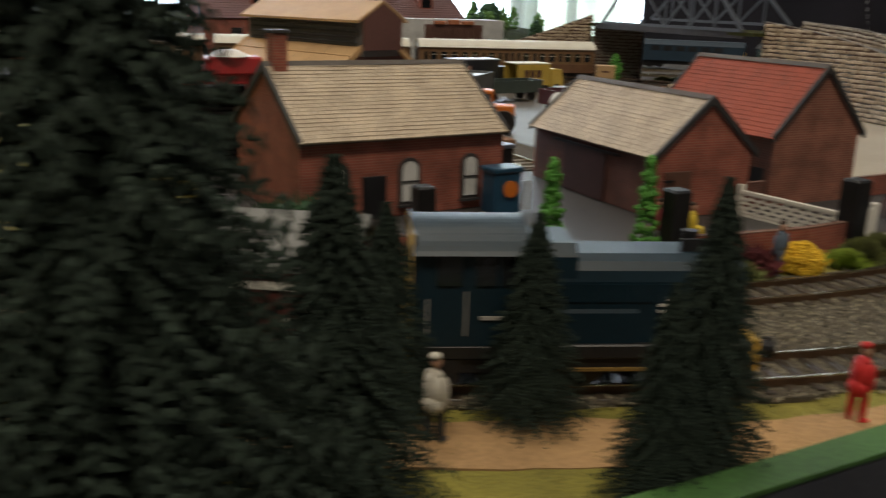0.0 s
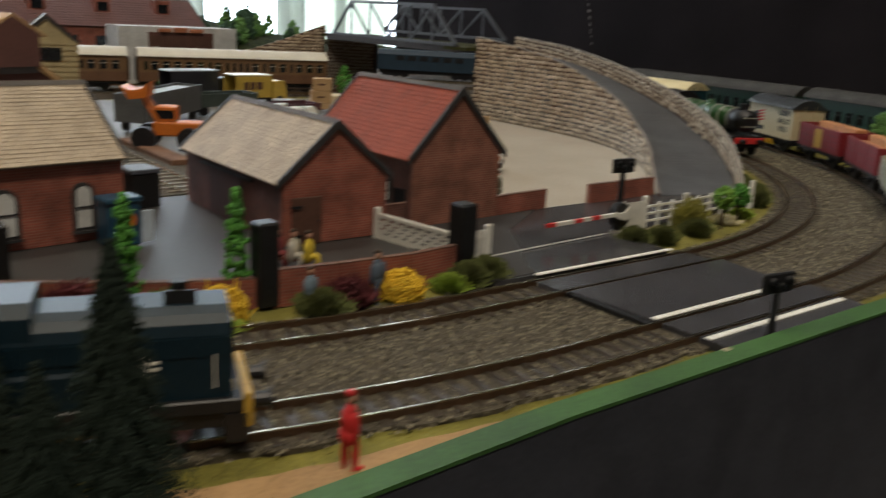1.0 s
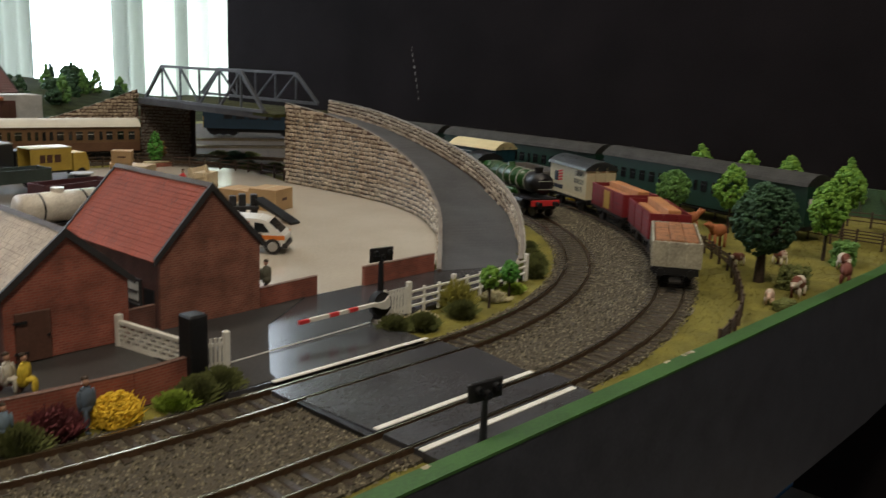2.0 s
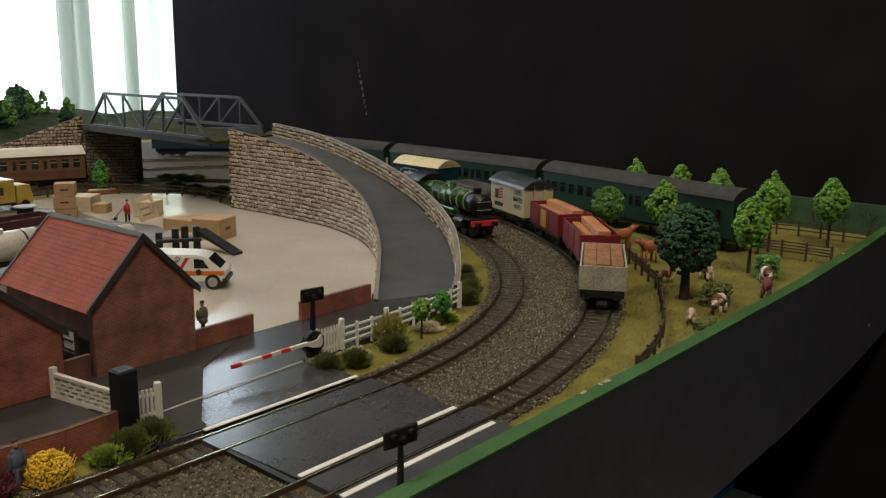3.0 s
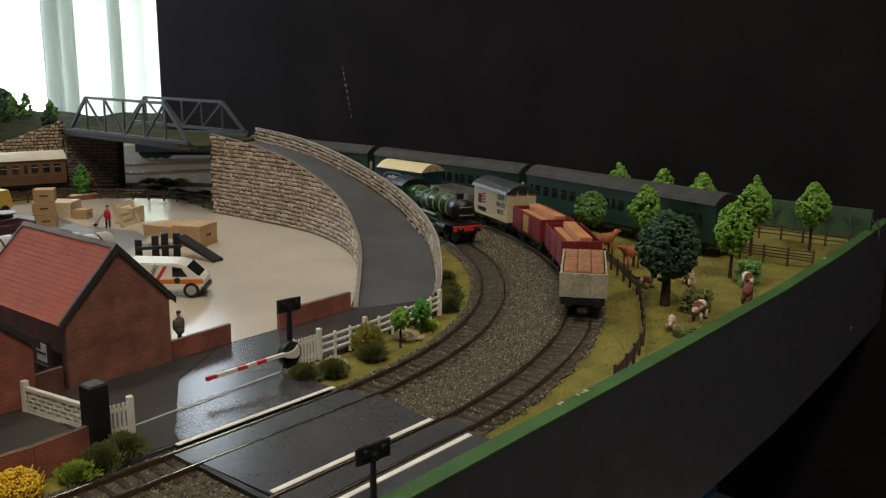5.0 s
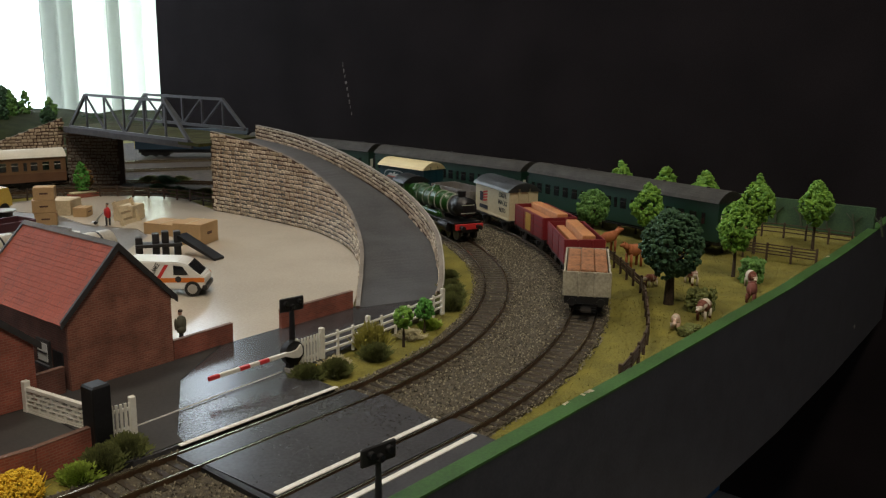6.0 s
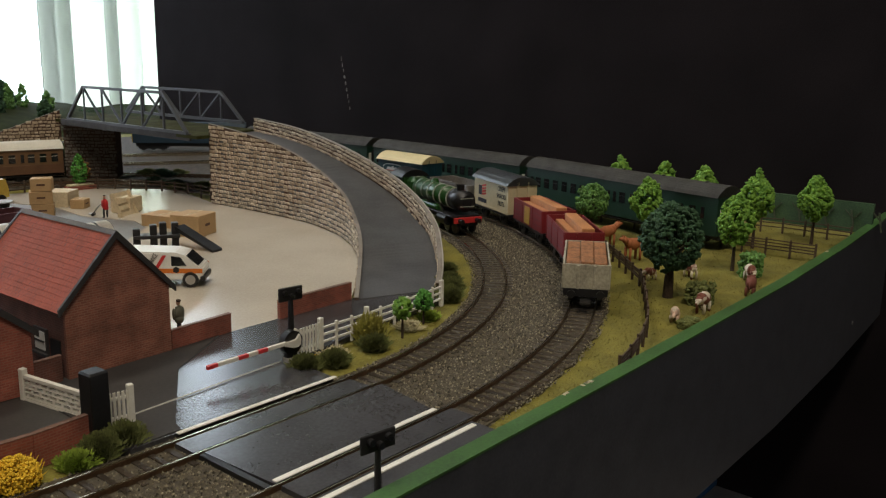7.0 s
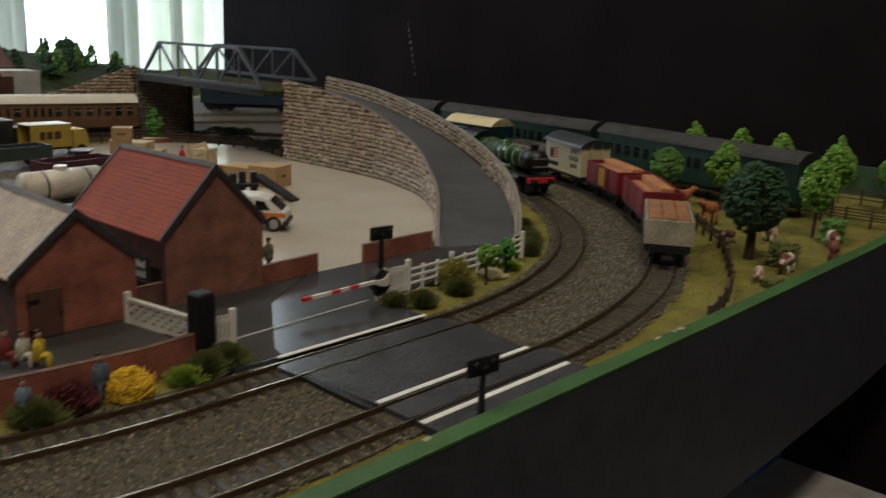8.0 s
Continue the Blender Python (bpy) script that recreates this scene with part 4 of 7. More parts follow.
picket(pose(-0.0165, 0.0290, -0.0005, 0, 0, -10), 0.0110, 0.0165, 5, "short white picket fence beside the black pillar")
picket(pose(0.1030, 0.0395, -0.0005, 0, 0, 3), 0.0205, 0.0165, 8, "white picket gate beside the barrier")
rf = thing("rail_fence", pose(0, 0, 0), "white three rail fence along the road", "fence")
rp = [(0.1240, 0.0405), (0.1365, 0.0410), (0.1495, 0.0415), (0.1625, 0.0418), (0.1760, 0.0428), (0.1900, 0.0440), (0.2040, 0.0455), (0.2180, 0.0470), (0.2330, 0.0490), (0.2440, 0.0502)]
for i, p in enumerate(rp):
    big = i in (3, 9)
    w, h = (0.0013, 0.0168) if big else (0.0008, 0.0140)
    part("post", box(p[0] - w, p[0] + w, p[1] - w, p[1] + w, -0.002, h, 0.0002), WHITEPLASTIC, rf)
for a, b in zip(rp, rp[1:]):
    for z in (0.0035, 0.0078, 0.0120):
        part("rail", bar((*a, z), (*b, z), 0.0012), WHITEPLASTIC, rf)


def wood_fence(pts, h, rails, label, step=0.021):
    """A brown post and rail fence along a curve."""
    th = thing("wood_fence", pose(0, 0, 0), label, "fence", "brown field fences")
    ln = sum((Vector(b) - Vector(a)).length for a, b in zip(pts, pts[1:]))
    n = max(2, int(ln / step))
    rng = random.Random(3)
    P = []
    for i in range(n + 1):
        p, a = poly_at(pts, i / n)
        lean = rng.uniform(-2.5, 2.5)
        P.append(p)
        part("post", box(-0.0009, 0.0009, -0.0009, 0.0009, -0.004, h, 0.0002, m=pose(p.x, p.y, 0, lean, lean, math.degrees(a))), FENCEBROWN, th)
    for i in range(n):
        for k in range(rails):
            z = 0.003 + (h - 0.005) * k / (rails - 1)
            part("rail", bar((P[i].x, P[i].y, z + rng.uniform(-0.0003, 0.0003)), (P[i + 1].x, P[i + 1].y, z + rng.uniform(-0.0003, 0.0003)), 0.0010), FENCEBROWN, th)
    return th


wood_fence([tuple(p) for p in smooth_poly([(0.205, -0.1100), (0.240, -0.1015), (0.288, -0.0840), (0.333, -0.0600), (0.3877, -0.0281), (0.4133, -0.0055), (0.4536, 0.0320), (0.4877, 0.0682), (0.5218, 0.1067), (0.5429, 0.1465), (0.5625, 0.1938), (0.5754, 0.2288)], 60)], 0.0108, 4, "brown post and rail fence round the field")
wood_fence([(0.5797, -0.0960), (0.5761, -0.0231), (0.5950, 0.0500), (0.6120, 0.1200), (0.6020, 0.2200)], 0.0130, 4, "weathered brown rail fence before the coaches")
wood_fence([(0.690, -0.0950), (0.690, -0.020), (0.665, 0.03)], 0.0130, 3, "brown rail fence at the field end")
wood_fence([(0.060, 0.742), (0.20, 0.735), (0.30, 0.720), (0.355, 0.680), (0.388, 0.620), (0.402, 0.560), (0.400, 0.515)], 0.0135, 3, "dark rail fence along the back of the yard")

# green backscene boards at the end of the field
BACKGREEN = mat("painted_hedge_green", (0.040, 0.085, 0.036), 0.8, var=0.45, scale=35, bump=0.3, col2=(0.02, 0.05, 0.03))
struct("backscene_board", box(0.752, 0.757, front(0.752) + 0.004, 0.10, -0.003, 0.0278), BACKGREEN, "low board painted as a green hedge", "backdrop")
for i in range(7):
    y = -0.108 + i * 0.027
    bm = bar((0.7510, y, 0.0), (0.7510, y + 0.004, 0.020), 0.0016)
    bar((0.7510, y + 0.002, 0.011), (0.7510, y + 0.010, 0.020), 0.0010, bm)
    bar((0.7510, y + 0.002, 0.010), (0.7510, y - 0.006, 0.019), 0.0010, bm)
    tagged(part("painted_trunk", bm, mat("pale_trunk_paint", (0.055, 0.072, 0.042), 0.8), bpy.data.objects["backscene_board"]), "pale painted tree trunk")

# ---------------------------------------------------------------- plants
ICO = bmesh.new()
bmesh.ops.create_icosphere(ICO, subdivisions=1, radius=1.0)
ICO_V = [tuple(v.co) for v in ICO.verts]
ICO_F = [tuple(v.index for v in f.verts) for f in ICO.faces]
ICO.free()


def clump_mesh(name, spots, material, seed=1):
    """Many small uneven leaf clumps at (x, y, z, radius) in one mesh."""
    rng = np.random.default_rng(seed)
    V, F = [], []
    base = np.array(ICO_V)
    for x, y, z, r in spots:
        i0 = len(V)
        jit = base * (1 + rng.uniform(-0.38, 0.38, (len(base), 1))) * r * rng.uniform(0.7, 1.2, (1, 3))
        V += [(x + a, y + b, z + c) for a, b, c in jit]
        F += [tuple(i0 + i for i in f) for f in ICO_F]
    me = bpy.data.meshes.new(name)
    me.from_pydata(V, [], F)
    me.materials.append(material)
    return me


def trunk_bm(h, r, limbs, reach, seed):
    rng = random.Random(seed)
    bm = cyl(r, h, 8, r2=r * 0.55, m=Matrix.Translation((0, 0, -0.003)))
    for i in range(limbs):
        a = i * 2.4 + rng.random()
        z = h * rng.uniform(0.55, 0.9)
        bar((0, 0, z), (reach * math.cos(a), reach * math.sin(a), z + reach * 0.8), r * 0.5, bm)
    return bm


def round_tree(x, y, h, crown_w, crown_h, material, label, seed, trunk_r=0.0020, clump=0.0028, n=330, shape=1.0, lumps=0):
    th = thing("tree", pose(x, y, -0.003, 0, 0, seed * 40), label, "tree", "field trees")
    part("trunk", trunk_bm(h - crown_h * 0.5, trunk_r, 5, crown_w * 0.3, seed), BARK, th, "brown trunk with limbs")
    rng = np.random.default_rng(seed)
    spots = []
    zc = h - crown_h / 2
    k = 0
    while len(spots) < n:
        k += 1
        u = rng.normal(size=3)
        u /= np.linalg.norm(u)
        rr = rng.uniform(0.55, 1.0) ** 0.5
        taper = 1.0 if u[2] < 0 else (1 - (1 - shape) * u[2])
        bulge = 1.0 + (0.16 * math.sin(u[0] * lumps + seed) * math.sin(u[2] * lumps + 1.3 * seed) * math.cos(u[1] * lumps) if lumps else 0.05 * math.sin(7 * u[0]))
        p = u * rr * bulge
        if noise.noise((p[0] * 2.4 + seed, p[1] * 2.4, p[2] * 2.4)) < -0.33:
            continue
        spots.append((p[0] * crown_w / 2 * taper, p[1] * crown_w / 2 * taper, zc + p[2] * crown_h / 2, clump * rng.uniform(0.6, 1.15)))
    ob = new("crown", clump_mesh("crown", spots, material, seed))
    ob.parent = th
    return th


# the field's trees
round_tree(0.3800, -0.0537, 0.0710, 0.0455, 0.0510, LEAFDARK, "deep green round field tree on a thick trunk", 3, 0.0040, 0.0018, 1500, 0.9)
round_tree(0.5330, 0.1020, 0.0530, 0.0310, 0.0340, LEAFMID, "trimmed round mid green tree by the fence", 5, 0.0016, 0.0016, 900)
round_tree(0.5450, 0.0500, 0.0625, 0.0300, 0.0420, LEAFBRIGHT, "bright green lumpy field tree", 6, 0.0016, 0.0021, 560, 0.5, 4)
round_tree(0.4950, -0.0560, 0.0650, 0.0300, 0.0440, LEAFBRIGHT, "bright green leaning field tree", 7, 0.0017, 0.0021, 600, 0.5, 4)
round_tree(0.5970, -0.0340, 0.0710, 0.0310, 0.0440, LEAFBRIGHT, "tall bright green field tree", 8, 0.0017, 0.0022, 600, 0.45, 4)
round_tree(0.6560, -0.0690, 0.0660, 0.0310, 0.0420, LEAFBRIGHT, "bright green tree at the field end", 9, 0.0017, 0.0022, 600, 0.45, 4)
round_tree(0.6260, 0.1240, 0.0690, 0.0260, 0.0400, LEAFBRIGHT, "bright green tree behind the coaches", 10, 0.0016, 0.0032, 200, 0.5, 4)
round_tree(0.6340, 0.0770, 0.0675, 0.0260, 0.0400, LEAFBRIGHT, "bright green tree behind the green coach", 11, 0.0016, 0.0032, 200, 0.5, 4)
round_tree(0.6390, 0.0350, 0.0670, 0.0270, 0.0400, LEAFBRIGHT, "bright green tree behind the last coach", 12, 0.0016, 0.0032, 200, 0.5, 4)
round_tree(0.1780, 0.0260, 0.0260, 0.0120, 0.0140, LEAFBRIGHT, "small bright green tree by the white fence", 13, 0.0010, 0.0016, 150, 0.9, 4)
round_tree(0.2080, 0.0350, 0.0230, 0.0110, 0.0140, LEAFCYP, "small fresh green tree by the white fence", 14, 0.0009, 0.0016, 130, 0.6, 4)
round_tree(0.3280, 0.7030, 0.0460, 0.0190, 0.0370, LEAFCYP, "small green tree in a yard planter", 15, 0.0010, 0.0022, 160, 0.4, 3)
round_tree(0.1100, 0.7450, 0.0330, 0.0160, 0.0280, LEAFCYP, "small green tree at the back of the yard", 16, 0.0010, 0.0022, 140, 0.4, 3)
round_tree(0.3560, 0.7480, 0.0340, 0.0200, 0.0300, mat("autumn_brown_foliage", (0.16, 0.085, 0.025), 0.85, var=0.35), "brown autumn shrub before the bridge pier", 17, 0.0010, 0.0022, 140, 0.5, 3)
round_tree(0.0050, 0.7300, 0.0330, 0.0180, 0.0280, LEAFCYP, "small green tree beside the coaches", 18, 0.0010, 0.0022, 140, 0.4, 3)


def cypress(x, y, h, w, seed):
    th = thing("cypress", pose(x, y, -0.003), "slim fresh green cypress tree by the wall", "tree", "cypress trees")
    part("trunk", cyl(0.0010, h * 0.3, 6), BARK, th)
    rng = np.random.default_rng(seed)
    spots = []
    for i in range(360):
        u = rng.random() ** 0.8
        z = h * (0.10 + 0.88 * u)
        r = w / 2 * (1 - u) ** 0.7 * (0.75 + 0.25 * math.sin(u * 40)) + 0.0004
        a = rng.uniform(0, 6.283)
        r *= rng.uniform(0.7, 1.05)
        spots.append((r * math.cos(a), r * math.sin(a), z, 0.0013 * rng.uniform(0.6, 1.2)))
    ob = new("crown", clump_mesh("crown", spots, LEAFCYP, seed))
    ob.parent = th


cypress(-0.1690, 0.0420, 0.0475, 0.0135, 2)
cypress(-0.1290, 0.0340, 0.0475, 0.0130, 4)


def conifer_mesh(seed):
    """Tiers of drooping twigs with needle blades; one metre tall, to be scaled."""
    rng = np.random.default_rng(seed)
    V, F = [], []
    tiers = 44
    for k in range(tiers):
        u = k / (tiers - 1)
        z = 0.07 + 0.90 * u
        reach = 0.300 * (1 - u) ** 0.88 + 0.012
        nb = int(27 - 13 * u)
        for b in range(nb):
            a = 6.283 * (b + rng.uniform(-0.35, 0.35)) / nb + k * 1.7
            L = reach * rng.uniform(0.72, 1.12)
            droop = rng.uniform(0.18, 0.42)
            ca, sa = math.cos(a), math.sin(a)
            m = 12
            for j in range(m):
                f = (j + 0.6) / m
                px, py, pz = L * f * ca, L * f * sa, z - droop * L * f ** 1.5
                for side in (-1, 1):
                    w = (0.030 * (1 - u * 0.4)) * (1.15 - 0.65 * f) * rng.uniform(0.7, 1.2)
                    tx, ty = px + w * (0.6 * ca - side * 0.8 * sa), py + w * (0.6 * sa + side * 0.8 * ca)
                    tz = pz + rng.uniform(-0.022, 0.012)
                    i0 = len(V)
                    t = 0.0035
                    V.extend([(px - t * ca, py - t * sa, pz), (px + t * ca, py + t * sa, pz - 0.004), (tx, ty, tz), ((px + tx) / 2, (py + ty) / 2, (pz + tz) / 2 + 0.006)])
                    F.extend([(i0, i0 + 1, i0 + 3), (i0 + 1, i0 + 2, i0 + 3), (i0, i0 + 3, i0 + 2)])
    me = bpy.data.meshes.new("needles")
    me.from_pydata(V, [], F)
    me.materials.append(CONIFER)
    return me


def conifer(x, y, h, seed, wide=1.0):
    th = thing("conifer", pose(x, y, -0.003, 0, 0, seed * 70), "dark green bottle brush fir tree on the grass", "tree", "fir trees along the path")
    part("trunk", cyl(0.016 * h, h * 0.95, 8, r2=0.003 * h), BARK, th)
    ob = new("needles", CONS[seed % 3])
    ob.parent = th
    ob.scale = (h * wide, h * wide, h)
    return th


CONS = [conifer_mesh(s) for s in (1, 2, 3)]
conifer(-0.2190, -0.1060, 0.0720, 1, 0.82)
conifer(-0.2350, -0.1120, 0.0520, 5, 0.90)
conifer(-0.2395, -0.0650, 0.0560, 2)
conifer(-0.2740, -0.0510, 0.0580, 3)
conifer(-0.2985, -0.0860, 0.0770, 4, 1.1)
conifer(-0.3420, -0.1130, 0.1450, 6, 1.12)
conifer(-0.3420, -0.0700, 0.0900, 7, 1.1)
conifer(-0.3150, -0.0350, 0.0620, 8, 1.1)
conifer(-0.3780, -0.0400, 0.0850, 9, 1.1)


def tuft(x, y, r, h, material, label, seed, blades=330, category="bush"):
    """A shrub of fine upright blades."""
    rng = np.random.default_rng(seed)
    V, F = [], []
    fine = material in (TUFTOLIVE, TUFTLIME)
    for i in range(int(blades * (3.2 if fine else 0.12 if material == TUFTYELLOW else 1.6))):
        a, q = rng.uniform(0, 6.283), rng.random() ** 0.5
        bx, by = r * 0.75 * q * math.cos(a), r * 0.75 * q * math.sin(a)
        hh = h * rng.uniform(0.60, 1.08) * (1 - 0.50 * q * q)
        lean = r * rng.uniform(0.05, 0.62) * (0.3 + q)
        tx, ty = bx + lean * math.cos(a + rng.uniform(-0.8, 0.8)), by + lean * math.sin(a + rng.uniform(-0.8, 0.8))
        w = 0.00034 * rng.uniform(0.7, 1.5)
        i0 = len(V)
        V.extend([(bx - w * math.sin(a), by + w * math.cos(a), 0), (bx + w * math.sin(a), by - w * math.cos(a), 0), (tx + w, ty, hh), (tx, ty + w, hh * 0.97), ((bx + tx) / 2 + w, (by + ty) / 2 + w, hh * 0.6)])
        F.extend([(i0, i0 + 1, i0 + 4), (i0 + 1, i0 + 2, i0 + 4), (i0 + 2, i0 + 3, i0 + 4), (i0 + 3, i0, i0 + 4)])
    V2, F2 = [], []
    for i in range(10 if fine else blades * 5 if material == TUFTYELLOW else blades):
        a, q = rng.uniform(0, 6.283), rng.random() ** 0.5
        s = r * (0.052 if material == TUFTYELLOW else 0.075) * rng.uniform(0.4, 1.4)
        bx, by, bz = r * 0.85 * q * math.cos(a), r * 0.85 * q * math.sin(a), h * rng.uniform(0.15, 0.9) * (1 - 0.45 * q * q)
        i0 = len(V2)
        V2.extend([(bx + vx * s * rng.uniform(0.6, 1.3), by + vy * s * rng.uniform(0.6, 1.3), bz + vz * s) for vx, vy, vz in ICO_V])
        F2.extend([tuple(i0 + k for k in f) for f in ICO_F])
    th = thing("bush", pose(x, y, -0.0034), label, category, "lineside bushes")
    for nm, vv, ff in (("foliage", V, F), ("leafage", V2, F2)):
        me = bpy.data.meshes.new(nm)
        me.from_pydata(vv, [], ff)
        me.materials.append(material)
        new(nm, me).parent = th
    return th


tuft(-0.0670, 0.0100, 0.0112, 0.0150, TUFTYELLOW, "bright yellow flowering bush by the brick wall", 1, 620)
tuft(-0.0430, 0.0070, 0.0070, 0.0085, TUFTLIME, "lime green grass tuft by the brick wall", 2)
tuft(-0.0310, 0.0090, 0.0080, 0.0120, TUFTOLIVE, "olive green tuft beside the black pillar", 3)
tuft(-0.0190, 0.0110, 0.0085, 0.0125, TUFTOLIVE, "dark olive tuft beside the road edge", 4)
tuft(-0.0905, 0.0120, 0.0095, 0.0130, TUFTRED, "maroon shrub against the brick wall", 5, 420)
tuft(-0.1050, 0.0080, 0.0090, 0.0110, TUFTOLIVE, "olive green tuft by the track", 6)
tuft(-0.1420, 0.0180, 0.0110, 0.0170, TUFTYELLOW, "bright yellow bush near the office wall", 7, 420)
tuft(-0.1600, 0.0230, 0.0110, 0.0150, LEAFMID, "mid green bush near the office wall", 8, 420)
tuft(-0.1850, 0.0480, 0.0120, 0.0150, TUFTRED, "maroon shrub below the office windows", 9, 420)
tuft(-0.1480, 0.0100, 0.0080, 0.0070, TUFTLIME, "low lime green tuft by the track", 10)
tuft(-0.2350, 0.0760, 0.0130, 0.0160, LEAFDARK, "large dark green shrub before the office", 31, 700)
tuft(-0.2600, 0.0800, 0.0240, 0.0300, LEAFDARK, "dark green shrub at the office corner", 32, 700)
tuft(0.0985, 0.0245, 0.0075, 0.0105, TUFTOLIVE, "olive green tuft below the barrier", 11)
tuft(0.1140, 0.0185, 0.0075, 0.0105, TUFTOLIVE, "round olive tuft by the picket gate", 12)
tuft(0.1060, 0.0285, 0.0060, 0.0075, TUFTYELLOW, "small yellow flower tuft", 13, 160)
tuft(0.1250, 0.0300, 0.0080, 0.0065, TUFTCREAM, "small cream flower tuft", 14, 160)
tuft(0.1490, 0.0220, 0.0080, 0.0105, TUFTOLIVE, "dark olive tuft by the small tree", 15)
tuft(0.1560, 0.0320, 0.0090, 0.0200, mat("yellow_green_fern", (0.30, 0.28, 0.05), 0.85, var=0.3), "yellow green feathery shrub by the fence", 16, 260)
tuft(0.1930, 0.0330, 0.0080, 0.0060, TUFTCREAM, "pale yellow flower tuft by the fence", 17, 160)
tuft(0.2170, 0.0380, 0.0070, 0.0070, TUFTLIME, "small green tuft by the fence", 18, 160)
tuft(0.2600, 0.0560, 0.0080, 0.0130, TUFTOLIVE, "dark tuft against the ramp wall", 19)
tuft(0.2780, 0.0690, 0.0085, 0.0130, TUFTOLIVE, "dark tuft below the ramp wall", 20)
tuft(0.2960, 0.0850, 0.0080, 0.0110, TUFTOLIVE, "olive tuft below the ramp wall", 21)
tuft(0.3250, 0.1120, 0.0070, 0.0090, TUFTOLIVE, "small olive tuft on the ramp verge", 22)
tuft(0.5800, 0.2450, 0.0090, 0.0080, TUFTYELLOW, "yellow flower tuft by the fence end", 23, 200)
tuft(0.5850, 0.2320, 0.0100, 0.0090, TUFTOLIVE, "olive tuft by the fence end", 24, 200)
tuft(-0.0270, -0.1080, 0.0050, 0.0035, TUFTYELLOW, "tiny yellow flower tuft at the board edge", 25, 120)
for i, (x, y) in enumerate(((0.468, 0.778), (0.482, 0.765), (0.495, 0.745), (0.475, 0.740), (0.42, 0.63), (0.435, 0.66), (0.45, 0.62), (0.43, 0.70))):
    tuft(x, y, 0.012, 0.010, LEAFDARK if i % 2 else TUFTOLIVE, "low green scrub beside the tracks under the bridge", 40 + i, 200)

# grass fibres along the front and in the field
def grass_fibres():
    rng = np.random.default_rng(9)
    V, F = [], []
    k = 0
    while k < 15000:
        x = rng.uniform(-0.42, 0.74)
        if rng.random() < 0.55:
            y = front(x) + 0.012 + rng.random() * 0.10
        else:
            y = rng.uniform(-0.1, 0.12)
        ro_ = math.hypot(x - CX, y - CY) if x > CX else (math.hypot(x - CXL, y - CY) if x < CXL else CY - y)
        if R_IN - 0.0165 < ro_ < R_OUT + 0.019 or y < front(x) + 0.011:
            k += 1
            continue
        if ro_ <= R_IN - 0.016 and not (x > 0.10 and y < 0.036 + 0.06 * max(0, x - 0.1)):
            k += 1
            continue
        k += 1
        a = rng.uniform(0, 6.28)
        h = rng.uniform(0.0006, 0.0018)
        w = 0.0003
        z = -0.0036
        i0 = len(V)
        V.extend([(x - w * math.cos(a), y - w * math.sin(a), z), (x + w * math.cos(a), y + w * math.sin(a), z), (x + rng.uniform(-1, 1) * h, y + rng.uniform(-1, 1) * h, z + h)])
        F.append((i0, i0 + 1, i0 + 2))
    me = bpy.data.meshes.new("grass_fibres")
    me.from_pydata(V, [], F)
    me.materials.append(island_mat("grass_fibre", (0.12, 0.11, 0.03), (0.27, 0.23, 0.07)))
    return me


tagged(new("grass_fibres", grass_fibres()), "short olive static grass fibres", "grass", "", "stuff")


# wooded hill at the far end
def hill():
    bm = bmesh.new()
    nx, ny = 70, 16
    rows = []
    for j in range(ny + 1):
        row = []
        for i in range(nx + 1):
            x = -0.6 + 1.9 * i / nx
            v = j / ny
            y = 1.35 + 0.75 * v
            top = 0.075 - 0.055 * max(0.0, (x - 0.55)) / 0.45
            z = max(top, 0.01) * math.sin(min(1.0, v * 1.5) * math.pi / 2) + 0.012 * noise.noise((x * 8, y * 8, 0)) * v - 0.004
            row.append(bm.verts.new((x, y, z)))
        rows.append(row)
    for j in range(ny):
        for i in range(nx):
            bm.faces.new((rows[j][i], rows[j][i + 1], rows[j + 1][i + 1], rows[j + 1][i]))
    return bm


struct("hill", hill(), EMBANK, "dull green wooded hill at the far end", smooth=True)
round_tree(0.7030, 1.7770, 0.1000, 0.055, 0.0500, LEAFDARK, "dark spreading tree on the far hill", 20, 0.0030, 0.0065, 200, 0.8, 5)
rngh = random.Random(5)
for i in range(16):
    x = 0.34 + i * 0.024 + rngh.uniform(-0.008, 0.008)
    y = 1.50 + rngh.uniform(-0.04, 0.16)
    h = rngh.uniform(0.075, 0.115) * (1.0 if x < 0.58 else 0.85)
    round_tree(x, y, h, 0.030, h * 0.65, LEAFDARK if i % 3 else LEAFMID, "dark green tree on the far hill" if i % 3 else "mid green tree on the far hill", 50 + i, 0.0020, 0.0050, 90, 0.25, 3)
for i in range(10):
    x = 0.60 + 0.012 * i + rngh.uniform(-0.008, 0.008)
    h = rngh.uniform(0.055, 0.095) - 0.0022 * i
    round_tree(x, 1.66 + rngh.uniform(-0.05, 0.08), h + 0.02, 0.026, h * 0.8, LEAFMID if i % 4 == 0 else LEAFDARK, "small pointed dark tree on the far hill" if i % 4 else "small fresh green tree on the far hill", 120 + i, 0.0016, 0.0042, 90, 0.15, 3)
for i in range(8):
    tuft(0.62 + i * 0.035, 1.62 + 0.02 * (i % 3), 0.028, 0.040, LEAFDARK, "dark green hedge on the far hill", 80 + i, 200)

